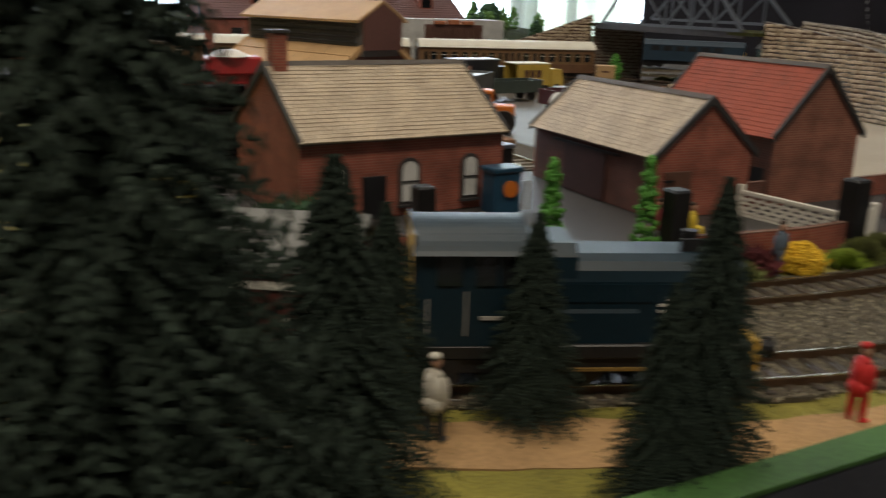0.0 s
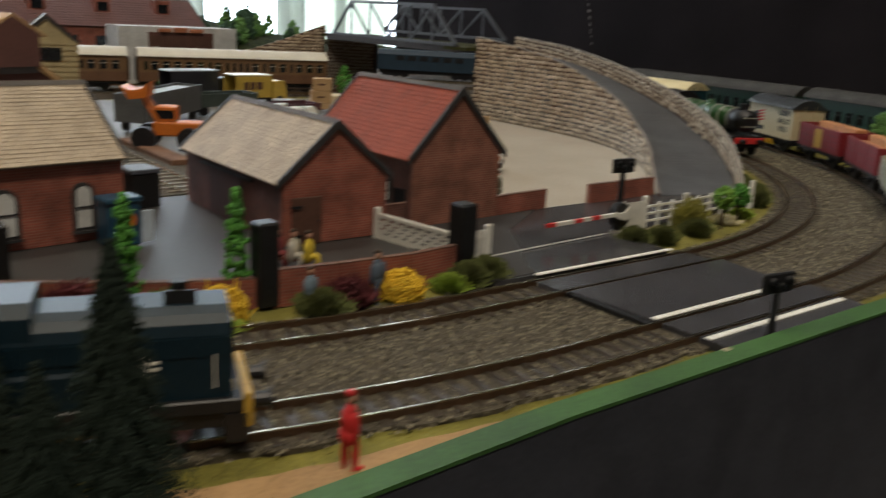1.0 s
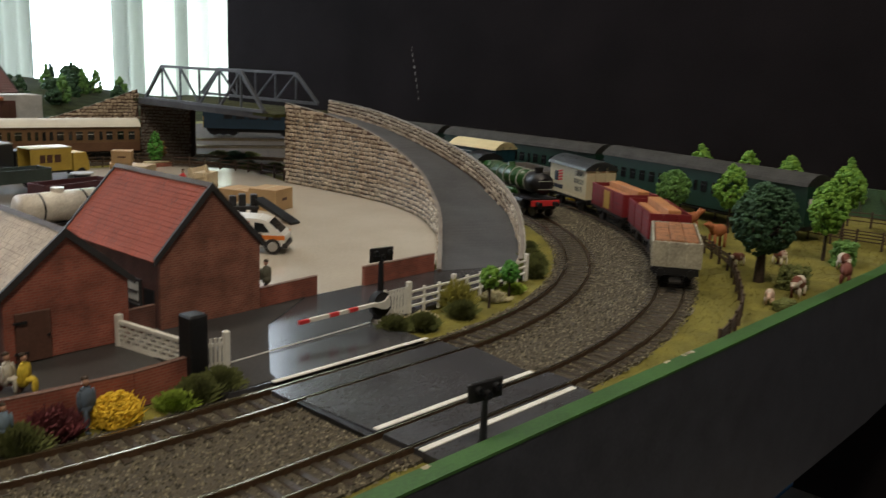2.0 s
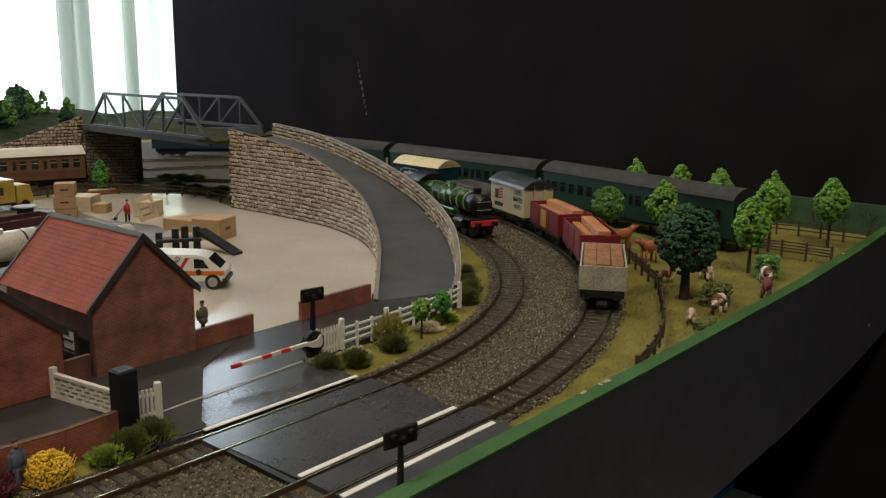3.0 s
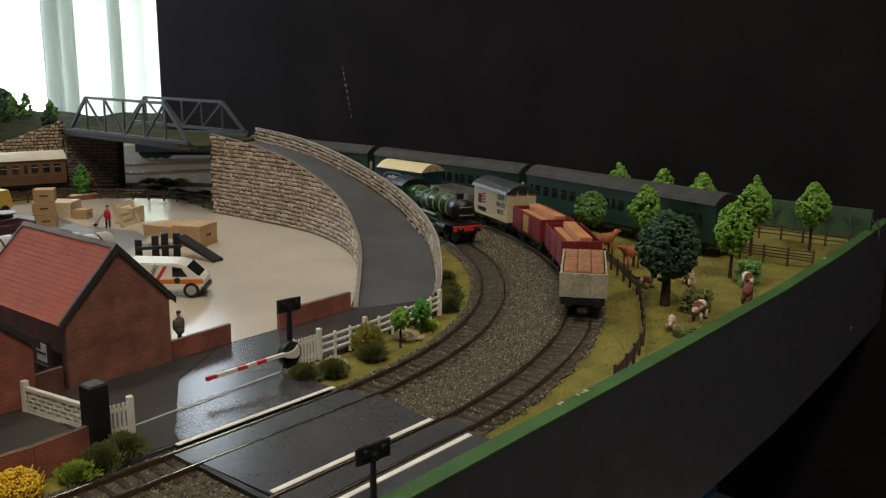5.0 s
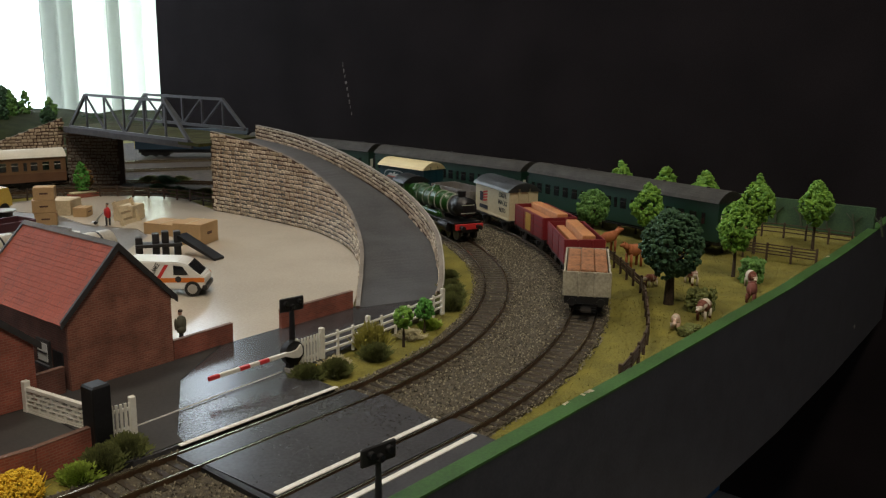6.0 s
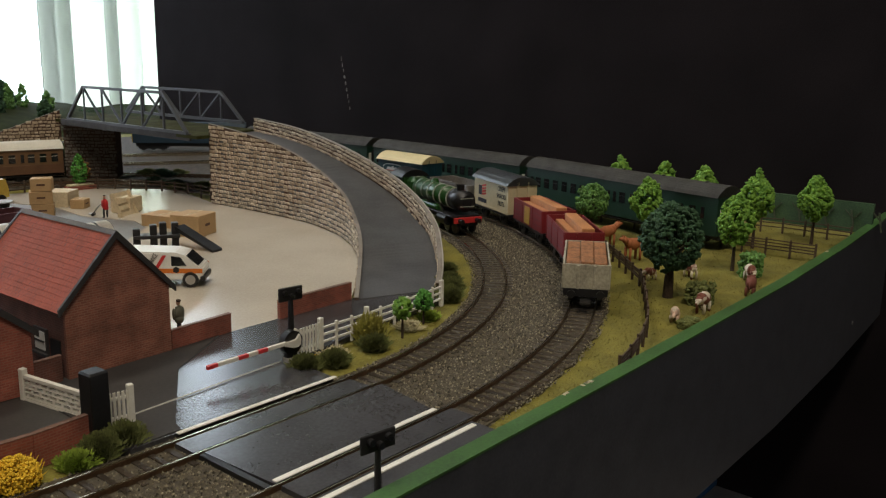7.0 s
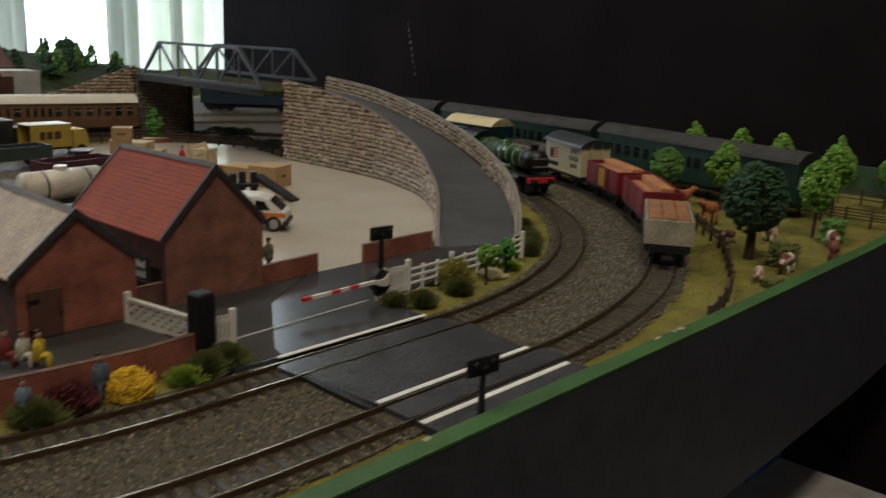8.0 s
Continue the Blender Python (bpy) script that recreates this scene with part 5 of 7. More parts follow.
# ---------------------------------------------------------------- figures and animals (one plain mesh each)
def blob(bm, x, y, z, rx, ry, rz, seg=8):
    r = bmesh.ops.create_uvsphere(bm, u_segments=seg, v_segments=6, radius=1.0)
    bmesh.ops.scale(bm, vec=(rx, ry, rz), verts=r["verts"])
    bmesh.ops.translate(bm, vec=(x, y, z), verts=r["verts"])
    return {f for v in r["verts"] for f in v.link_faces}


def figure(x, y, z, rz, coat, trousers, label, h=0.0235, hat=None, seated=False):
    """A plain little painted figure."""
    bm = bmesh.new()
    k = h / 0.0235
    def add(idx, fs):
        for f in fs:
            f.material_index = idx
    if seated:
        add(1, blob(bm, 0.002, -0.001, 0.0062, 0.0035, 0.0012, 0.0013))
        add(1, blob(bm, 0.002, 0.001, 0.0062, 0.0035, 0.0012, 0.0013))
        add(1, blob(bm, 0.0048, -0.001, 0.0033, 0.0010, 0.0010, 0.0034))
        add(1, blob(bm, 0.0048, 0.001, 0.0033, 0.0010, 0.0010, 0.0034))
        dz = -0.0052
    else:
        add(1, blob(bm, 0.0012, -0.0011, 0.0055, 0.0012, 0.0011, 0.0060))
        add(1, blob(bm, -0.0010, 0.0011, 0.0055, 0.0012, 0.0011, 0.0060))
        add(1, blob(bm, 0.0020, -0.0011, 0.0005, 0.0018, 0.0009, 0.0007))
        dz = 0.0
    add(0, blob(bm, 0, 0, 0.0140 + dz, 0.0025, 0.0036, 0.0052))
    add(0, blob(bm, -0.0004, 0, 0.0105 + dz, 0.0027, 0.0034, 0.0030))
    add(0, blob(bm, 0.0004, -0.0032, 0.0140 + dz, 0.0010, 0.0010, 0.0042))
    add(0, blob(bm, 0.0006, 0.0032, 0.0142 + dz, 0.0011, 0.0010, 0.0040))
    add(0, blob(bm, 0, 0, 0.0182 + dz, 0.0013, 0.0026, 0.0012))
    add(2, blob(bm, 0.0003, 0, 0.0212 + dz, 0.0015, 0.0014, 0.0019))
    add(3, blob(bm, -0.0001, 0, 0.0226 + dz, 0.0016, 0.0016, 0.0010))
    bmesh.ops.scale(bm, vec=(k, k, k), verts=bm.verts)
    me = bpy.data.meshes.new("model_figure")
    bm.to_mesh(me)
    bm.free()
    for p in me.polygons:
        p.use_smooth = True
    for mm in (coat, trousers, SKINTONE, hat or BARK):
        me.materials.append(mm)
    ob = new("model_figure", me)
    ob.matrix_world = pose(x, y, z, 0, 0, rz)
    return tagged(ob, label, "figurine", "painted model figures")


CLOTHWHITE = mat("off_white_coat", (0.50, 0.47, 0.40), 0.8)
CLOTHRED = mat("bright_red_coat", (0.55, 0.02, 0.02), 0.7)
CLOTHDARK = mat("dark_trousers", (0.03, 0.03, 0.035), 0.8)
CLOTHBLUE = mat("slate_blue_clothes", (0.09, 0.12, 0.16), 0.8)
CLOTHYEL = mat("yellow_jacket", (0.65, 0.48, 0.04), 0.7)
CLOTHDKRED = mat("dark_red_clothes", (0.20, 0.03, 0.03), 0.8)
figure(-0.2680, -0.0685, -0.0028, 20, CLOTHWHITE, CLOTHDARK, "walking figure in a white coat on the path", hat=CLOTHWHITE)
figure(-0.1590, -0.0985, -0.0030, -10, CLOTHRED, CLOTHRED, "small figure in bright red clothes on the path", 0.0225, hat=CLOTHRED)
figure(-0.1925, -0.0705, -0.0030, 60, mat("lilac_top", (0.45, 0.28, 0.42), 0.7), CLOTHDARK, "small figure in lilac with a green hat", 0.015, hat=LEAFMID)
figure(0.2513, 0.5062, -0.0004, 200, CLOTHRED, CLOTHDARK, "yard worker figure in a red jacket", 0.0235)
figure(0.0830, 0.1220, -0.0004, 90, mat("khaki_clothes", (0.10, 0.10, 0.07), 0.8), CLOTHDARK, "khaki figure behind the house wall", 0.0225)
figure(-0.0930, 0.0700, -0.0006, -60, CLOTHDKRED, CLOTHDKRED, "seated figure in dark red by the shed", 0.0225, seated=True)
figure(-0.0880, 0.0640, -0.0006, -60, CLOTHWHITE, CLOTHWHITE, "seated figure in white by the shed", 0.0225, seated=True)
figure(-0.0830, 0.0590, -0.0006, -50, CLOTHYEL, CLOTHYEL, "seated figure in yellow by the shed", 0.0225, seated=True)
figure(-0.0790, 0.0100, -0.0034, -80, CLOTHBLUE, CLOTHBLUE, "slate blue figure among the bushes", 0.0230)
figure(-0.1080, 0.0130, -0.0034, -80, mat("pale_blue_top", (0.16, 0.22, 0.27), 0.8), CLOTHDARK, "figure in pale blue at the brick wall", 0.0190)
bench = thing("bench", pose(-0.0900, 0.0660, -0.0006, 0, 0, -42), "plain wooden bench under the seated figures", "bench")
part("seat", box(-0.010, 0.010, -0.002, 0.002, 0.0032, 0.0042), DOORBROWN, bench)
for x in (-0.008, 0.008):
    part("leg", box(x - 0.0006, x + 0.0006, -0.0018, 0.0018, 0, 0.0032), DOORBROWN, bench)


def patch_mat(name, a, b, scale, edge):
    m = mat(name, a, 0.8, var=0.1)
    nt = m.node_tree
    bs = nt.nodes["Principled BSDF"]
    tc = nt.nodes.new("ShaderNodeTexCoord")
    nz = nt.nodes.new("ShaderNodeTexNoise")
    nz.inputs["Scale"].default_value = scale
    nt.links.new(tc.outputs["Object"], nz.inputs["Vector"])
    cr = nt.nodes.new("ShaderNodeValToRGB")
    cr.color_ramp.elements[0].position, cr.color_ramp.elements[1].position = edge, edge + 0.04
    cr.color_ramp.elements[0].color, cr.color_ramp.elements[1].color = (*a, 1), (*b, 1)
    nt.links.new(nz.outputs[0], cr.inputs[0])
    nt.links.new(cr.outputs[0], bs.inputs["Base Color"])
    return m


COWPATCH = patch_mat("brown_and_white_hide", (0.62, 0.55, 0.45), (0.16, 0.05, 0.03), 95, 0.46)
COWBROWN = patch_mat("dark_brown_hide", (0.16, 0.05, 0.035), (0.10, 0.03, 0.02), 90, 0.5)
HORSE = patch_mat("chestnut_hide", (0.36, 0.12, 0.045), (0.30, 0.09, 0.035), 90, 0.5)
PIGPINK = patch_mat("pink_and_cream_hide", (0.60, 0.42, 0.32), (0.50, 0.44, 0.36), 90, 0.5)


def animal(x, y, rz, kind, material, label, k=1.0):
    k *= 1.15
    """A plain little animal shape."""
    bm = bmesh.new()
    if kind == "horse":
        L, H, leg, nk = 0.0098, 0.0190, 0.0105, (0.0128, 0.0205)
    elif kind == "cow":
        L, H, leg, nk = 0.0098, 0.0160, 0.0070, (0.0140, 0.0112)
    else:
        L, H, leg, nk = 0.0060, 0.0085, 0.0030, (0.0075, 0.0060)
    r = (H - leg) * 0.62
    blob(bm, 0, 0, H - r * 0.9, L * 0.92, r * 0.85, r, 10)
    blob(bm, L * 0.55, 0, H - r * 0.7, L * 0.42, r * 0.75, r * 0.9, 8)
    for sx in (-0.62, 0.62):
        for sy in (-1, 1):
            cyl(0.0011 if kind != "pig" else 0.0009, leg + 0.001, 6, r2=0.0013, bm=bm, m=Matrix.Translation((L * sx, sy * r * 0.5, 0)))
    bar((L * 0.75, 0, H - r * 0.6), (nk[0], 0, nk[1]), r * 0.75, bm)
    blob(bm, nk[0] + 0.0018, 0, nk[1] - 0.0006, 0.0032, 0.0013, 0.0016)
    for sy in (-1, 1):
        blob(bm, nk[0] - 0.0004, sy * 0.0010, nk[1] + 0.0014, 0.0005, 0.0005, 0.0011, 5)
    bar((-L * 0.9, 0, H - r * 0.5), (-L * 1.02, 0, H - r * 1.9), 0.0008, bm)
    bmesh.ops.scale(bm, vec=(k, k, k), verts=bm.verts)
    ob = part("model_" + kind, bm, material, None, label, True)
    ob.matrix_world = pose(x, y, -0.0034, 0, 0, rz)
    return tagged(ob, "", kind, "field animals")


animal(0.5060, 0.0690, -20, "horse", HORSE, "chestnut horse standing by the field fence", 0.9)
animal(0.4720, 0.0240, 165, "horse", HORSE, "chestnut horse grazing near the dark tree", 0.9)
animal(0.4190, -0.0200, 160, "cow", COWPATCH, "small brown and white calf by the fence", 0.55)
animal(0.4485, -0.0400, 60, "cow", COWPATCH, "brown and white cow behind the dark tree", 0.7)
animal(0.3300, -0.0830, 200, "pig", PIGPINK, "pink and brown pig near the fence", 0.95)
animal(0.3620, -0.0890, 185, "cow", COWPATCH, "white cow with brown patches by the board edge", 0.78)
animal(0.4300, -0.0960, 15, "cow", COWBROWN, "dark brown cow at the board edge", 0.75)
animal(0.4700, -0.0800, 215, "cow", COWPATCH, "brown and white cow beside the hedge block", 0.75)


def hedge(x, y, sx, sy, h, material, label, seed):
    rng = np.random.default_rng(seed)
    spots = [(rng.uniform(-sx, sx), rng.uniform(-sy, sy), rng.uniform(0.001, h), 0.0017 * rng.uniform(0.7, 1.3)) for i in range(420)]
    ob = new("hedge", clump_mesh("hedge", spots, material, seed))
    ob.location = (x, y, -0.004)
    tagged(ob, label, "hedge", "field hedges")


hedge(0.4880, -0.0740, 0.0085, 0.0075, 0.0190, LEAFMID, "clipped green hedge block in the field", 2)
hedge(0.3780, -0.0790, 0.0080, 0.0075, 0.0165, TUFTOLIVE, "clipped olive hedge block in the field", 3)
hedge(0.3230, -0.0960, 0.0070, 0.0040, 0.0050, TUFTOLIVE, "low olive scrub at the board edge", 4)

# ---------------------------------------------------------------- crossing signals and barrier
def wig_wag(x, y, rz, h, label, barrier):
    th = thing("crossing_signal", pose(x, y, -0.002, 0, 0, rz), label, "signal", "crossing signals")
    part("post", cyl(0.0022 if barrier else 0.0017, h - 0.004, 10, r2=0.0014 if barrier else 0.0011), GUNMETAL, th)
    hw = 0.0077 if barrier else 0.0084
    hd = part("lamp_board", box(-hw, hw, -0.0008, 0.0008, h - 0.0079, h, 0.0005), BLACK, th, "black oblong lamp board")
    for dx, dz in ((-0.0044, -0.0030), (0.0044, -0.0030), (0.0, -0.0052)):
        rim = part("lamp_hood", cyl(0.0017, 0.0020, 14, m=Matrix.Translation((dx, -0.0008, h + dz)) @ Matrix.Rotation(radians(90), 4, "X")), GUNMETAL, hd)
        part("lamp", cyl(0.0012, 0.0022, 12, m=Matrix.Translation((dx, -0.0008, h + dz)) @ Matrix.Rotation(radians(90), 4, "X")), GLASSDARK, rim)
    return th


sig = wig_wag(0.1015, 0.0405, -8, 0.0432, "black crossing signal post with square lamp board", True)
wig_wag(0.0197, -0.1065, -8, 0.0292, "small black crossing signal at the board edge", False)
barrier = thing("crossing_barrier", pose(0.0980, 0.0370, -0.001), "lowered red and white striped crossing barrier", "barrier")
part("base", box(-0.0040, 0.0040, -0.0026, 0.0026, 0, 0.0035, 0.0005), KERB, barrier, "pale grey foot")
part("housing", cyl(0.0068, 0.0044, 20, m=Matrix.Translation((0, 0.0022, 0.0118)) @ Matrix.Rotation(radians(90), 4, "X")), GUNMETAL, barrier, "round black motor housing")
part("pedestal", box(-0.0036, 0.0036, -0.0020, 0.0020, 0.003, 0.010, 0.0006), GUNMETAL, barrier)
w = prism([(0.0045, 0.0135), (0.0035, 0.0165), (0.0010, 0.0140), (-0.0030, 0.0135), (-0.0070, 0.0140), (-0.0070, 0.0118), (-0.0020, 0.0098), (0.0020, 0.0092), (0.0042, 0.0105)], 0.0014, "y", -0.0040)
part("counterweight", w, WHITEPLASTIC, barrier, "white curved counterweight")
a, b = Vector((-0.0060, -0.0032, 0.0132)), Vector((-0.0540, 0.0016, 0.0108))
for i in range(8):
    p, q = a.lerp(b, i / 8), a.lerp(b, (i + 1) / 8)
    part("stripe", bar(p, q, 0.0019), REDPAINT if i in (2, 4, 7) else WHITEPLASTIC, barrier)

# ---------------------------------------------------------------- yard goods
def crate(x, y, z, sx, sy, sz, rz, material, label, planks=False):
    th = thing("packing_case", pose(x, y, z, 0, 0, rz), label, "crate", "packing cases")
    part("box_body", box(-sx / 2, sx / 2, -sy / 2, sy / 2, 0, sz, 0.0004), material, th)
    if planks:
        for s in (-1, 1):
            for k in range(3):
                part("batten", box(-sx / 2, sx / 2, s * sy / 2 - 0.0004, s * sy / 2 + 0.0004, sz * (0.05 + 0.33 * k), sz * (0.27 + 0.33 * k)), material, th)
    else:
        part("lid_seam", box(-sx / 2 - 0.0002, sx / 2 + 0.0002, -0.0004, 0.0004, sz - 0.0002, sz + 0.0003), CRATE, th)
        part("print_bar", box(-0.004, 0.004, -sy / 2 - 0.0002, -sy / 2 + 0.0002, sz * 0.45, sz * 0.58), DOORBROWN, th, "brown printed bar")
    return th


crate(0.2650, 0.3725, -0.0003, 0.031, 0.0295, 0.0200, 24, CARD, "large plain tan cardboard packing case")
crate(0.2730, 0.4290, -0.0003, 0.030, 0.038, 0.0115, 18, CARD, "wide low tan cardboard packing case")
crate(0.2120, 0.5580, -0.0003, 0.021, 0.017, 0.0130, -30, CARD, "lower tan case of a stack")
crate(0.2110, 0.5590, 0.0129, 0.022, 0.018, 0.0130, -26, CARD, "middle tan case of a stack")
crate(0.2125, 0.5580, 0.0261, 0.020, 0.017, 0.0130, -34, CARD, "top tan case of a stack")
crate(0.2560, 0.6070, -0.0003, 0.029, 0.026, 0.0165, 40, CRATE, "pale wooden packing crate in the yard", True)
crate(0.2620, 0.5780, -0.0003, 0.017, 0.015, 0.0100, 40, CARD, "small tan packing case")
crate(0.2850, 0.5230, -0.0003, 0.024, 0.022, 0.0165, 28, CRATE, "pale crate behind the trolley", True)
pal = thing("pallet", pose(0.2750, 0.5000, 0.0048, 0, -112, -62), "white slatted pallet leaning in the yard", "pallet")
for i in range(4):
    part("slat", box(-0.004 + i * 0.0070, 0.0005 + i * 0.0070, -0.016, 0.016, 0.0040, 0.0052), CRATE, pal)
for y in (-0.015, 0.015):
    part("bearer", box(-0.006, 0.022, y - 0.001, y + 0.001, 0.0010, 0.0040), CRATE, pal)
tr = thing("hand_trolley", pose(0.2470, 0.5230, 0, 0, 0, -40), "small grey hand trolley", "trolley")
part("frame", bar((0, 0, 0.003), (0.008, 0, 0.012), 0.0010), STEEL, tr)
part("toe_plate", box(-0.004, 0.001, -0.003, 0.003, 0.0016, 0.0024), STEEL, tr)
for y in (-0.003, 0.003):
    part("wheel", cyl(0.0017, 0.0008, 12, m=Matrix.Translation((0, y, 0.0015)) @ Matrix.Rotation(radians(90), 4, "X")), BLACK, tr)
dm = thing("cable_drum", pose(0.1900, 0.6050, -0.0003), "dark cable drum with a pale top", "cable drum")
part("core", cyl(0.0085, 0.0110, 20), GUNMETAL, dm)
part("flange", cyl(0.0118, 0.0012, 24, m=Matrix.Translation((0, 0, 0.0110))), mat("pale_grey_disc", (0.40, 0.41, 0.42), 0.5), dm)
pl = thing("planter", pose(0.3270, 0.7000, -0.0003), "low brick planter with flowers", "planter")
part("trough", box(-0.018, 0.018, -0.006, 0.006, 0, 0.0045, 0.0004), BRICK, pl)
part("flowers", box(-0.016, 0.016, -0.005, 0.005, 0.0045, 0.0070, 0.001), TUFTCREAM, pl)
fk = thing("loading_ramp", pose(0.2170, 0.3405, -0.0003, 0, 0, -29), "black loading ramp with posts", "loading ramp")
for x in (-0.026, -0.012, -0.004, 0.006):
    part("post", box(x - 0.003, x + 0.003, -0.004, 0.004, 0, 0.0230 - 0.2 * abs(x), 0.0006), GUNMETAL, fk)
part("deck", box(-0.028, 0.010, -0.007, 0.007, 0.0090, 0.0120, 0.0005), GUNMETAL, fk)
part("slope", prism([(0.010, 0.019), (0.052, 0.002), (0.052, 0), (0.010, 0.0150)], 0.012, "y", -0.006, m=Matrix.Translation((0.010, 0, 0)) @ Matrix.Rotation(radians(-48), 4, "Z") @ Matrix.Translation((-0.010, 0, 0))), GUNMETAL, fk)

# ---------------------------------------------------------------- text helper
def lettering(txt, size, m, material, parent, name="lettering", squeeze=1.0):
    cu = bpy.data.curves.new(name, "FONT")
    cu.body, cu.size, cu.align_x, cu.align_y, cu.extrude = txt, size, "CENTER", "CENTER", 0.00008
    cu.space_character = 1.0
    tmp = bpy.data.objects.new("tmp", cu)
    me = bpy.data.meshes.new_from_object(tmp)
    bpy.data.objects.remove(tmp)
    me.transform(m @ Matrix.Diagonal((squeeze, 1, 1, 1)))
    me.materials.clear()
    me.materials.append(material)
    ob = new(name, me)
    ob.parent = parent
    return ob


SIDE = Matrix.Rotation(radians(90), 4, "X")     # writing on a side that looks to -y


# ---------------------------------------------------------------- road vehicles
def wheel(parent, x, y, z, r, w, hub=STEEL, tyre=BLACK):
    wt = part("wheel", cyl(r, w, 18, m=Matrix.Translation((x, y + w / 2, z)) @ Matrix.Rotation(radians(90), 4, "X")), tyre, parent)
    part("hub", cyl(r * 0.62, w + 0.0006, 14, m=Matrix.Translation((x, y + w / 2 + 0.0003, z)) @ Matrix.Rotation(radians(90), 4, "X")), hub, wt)
    return wt


VANWHITE = mat("gloss_white_van", (0.75, 0.74, 0.70), 0.25, var=0.05, bump=0.02)
amb = thing("ambulance_van", pose(0.1475, 0.2317, -0.0003, 0, 0, -46) @ Matrix.Scale(0.94, 4), "white ambulance van with orange stripes", "van")
prof = [(-0.032, 0.006), (0.027, 0.006), (0.0290, 0.011), (0.0280, 0.0155), (0.0235, 0.0172), (0.0155, 0.0252), (0.0080, 0.0275), (-0.0300, 0.0285), (-0.0330, 0.0260)]
bd = prism(prof, 0.026, "y", -0.013)
bmesh.ops.bevel(bd, geom=bd.edges[:], offset=0.0010, segments=2, affect="EDGES")
part("body", bd, VANWHITE, amb, smooth=False)
for s in (-1, 1):
    y = s * 0.0131
    part("side_window", prism([(0.0050, 0.0172), (0.0165, 0.0172), (0.0120, 0.0240), (0.0050, 0.0250)], 0.0004, "y", y - 0.0002), GLASSDARK, amb)
    part("stripe", box(-0.0330, 0.0283, y - 0.0002, y + 0.0002, 0.0115, 0.0150), ORANGE, amb, "orange side stripe")
    part("slash", prism([(-0.0080, 0.0150), (-0.0050, 0.0150), (0.0015, 0.0255), (-0.0015, 0.0255)], 0.0004, "y", y - 0.0002), REDPAINT, amb, "red slanting stripe")
    part("badge", cyl(0.0026, 0.0006, 6, m=Matrix.Translation((0.0085, y + 0.0003, 0.0140)) @ Matrix.Rotation(radians(90), 4, "X")), BLACK, amb)
lettering("AMBULANCE", 0.0052, Matrix.Translation((-0.0105, -0.0134, 0.0195)) @ SIDE @ Matrix.Rotation(radians(58), 4, "Z") @ Matrix.Translation((0.0, 0, 0)), BLACK, amb, "lettering", 0.55)
part("windscreen", prism([(0.0245, 0.0168), (0.0160, 0.0248), (0.0165, 0.0254), (0.0252, 0.0172)], 0.022, "y", -0.011), GLASSDARK, amb)
part("bumper", box(0.0260, 0.0300, -0.0132, 0.0132, 0.0050, 0.0090, 0.0006), BLACK, amb)
for x in (-0.0200, 0.0190):
    for y in (-0.0118, 0.0118):
        wheel(amb, x, y, 0.0062, 0.0062, 0.0034)


def lorry(m, bodymat, roofmat, cabmat, label, box_len=0.052, open_back=True, bars=None, bh=0.026):
    th = thing("lorry", m, label, "lorry", "yard lorries")
    L = box_len
    part("chassis", box(-L / 2 - 0.002, L / 2 + 0.022, -0.008, 0.008, 0.006, 0.009), GUNMETAL, th)
    t = 0.0008
    bx = part("box_side", box(-L / 2, L / 2, -0.0140, -0.0140 + t, 0.009, 0.009 + bh), bodymat, th)
    part("box_side", box(-L / 2, L / 2, 0.0140 - t, 0.0140, 0.009, 0.009 + bh), bodymat, th)
    part("box_end", box(L / 2 - t, L / 2, -0.0132, 0.0132, 0.009, 0.009 + bh), bodymat, th)
    if not open_back:
        part("box_end", box(-L / 2, -L / 2 + t, -0.0132, 0.0132, 0.009, 0.009 + bh), bodymat, th)
    part("roof", box(-L / 2 - 0.0005, L / 2 + 0.0005, -0.0144, 0.0144, 0.009 + bh, 0.0105 + bh, 0.0005), roofmat, th)
    part("bed", box(-L / 2, L / 2, -0.0132, 0.0132, 0.009, 0.0098), GUNMETAL, th)
    part("cab", prism([(L / 2 + 0.003, 0.007), (L / 2 + 0.021, 0.007), (L / 2 + 0.021, 0.016), (L / 2 + 0.018, 0.027), (L / 2 + 0.003, 0.027)], 0.025, "y", -0.0125), cabmat, th)
    part("windscreen", prism([(L / 2 + 0.0209, 0.0165), (L / 2 + 0.0183, 0.0255), (L / 2 + 0.0189, 0.0255), (L / 2 + 0.0215, 0.0165)], 0.021, "y", -0.0105), GLASSDARK, th)
    if bars:
        for i, (x, wd) in enumerate(((-0.010, 0.006), (-0.002, 0.006), (0.007, 0.007))):
            part("sign_bar", box(x - wd / 2, x + wd / 2, -0.0144, -0.0139, 0.018, 0.0265), bars, th, "unreadable sign lettering bar")
    for x in (-L / 2 + 0.010, L / 2 + 0.012):
        for y in (-0.0110, 0.0110):
            wheel(th, x, y, 0.0052, 0.0052, 0.0040, GUNMETAL)
    return th


YELLOW = mat("mustard_yellow_paint", (0.52, 0.36, 0.06), 0.5, var=0.1)
lorry(pose(0.1770, 0.6650, 0.0, 0, 0, 5), YELLOW, mat("pale_cream_roof", (0.68, 0.62, 0.42), 0.4), YELLOW, "mustard yellow box lorry with its back open", 0.046, True, DOORBROWN, 0.024)
lorry(pose(0.1230, 0.7030, 0.0, 0, 0, 8), mat("dark_navy_paint", (0.02, 0.022, 0.03), 0.4), mat("pale_blue_grey_roof", (0.45, 0.50, 0.55), 0.3), GUNMETAL, "dark navy box lorry with a pale roof", 0.060, True, None, 0.026)


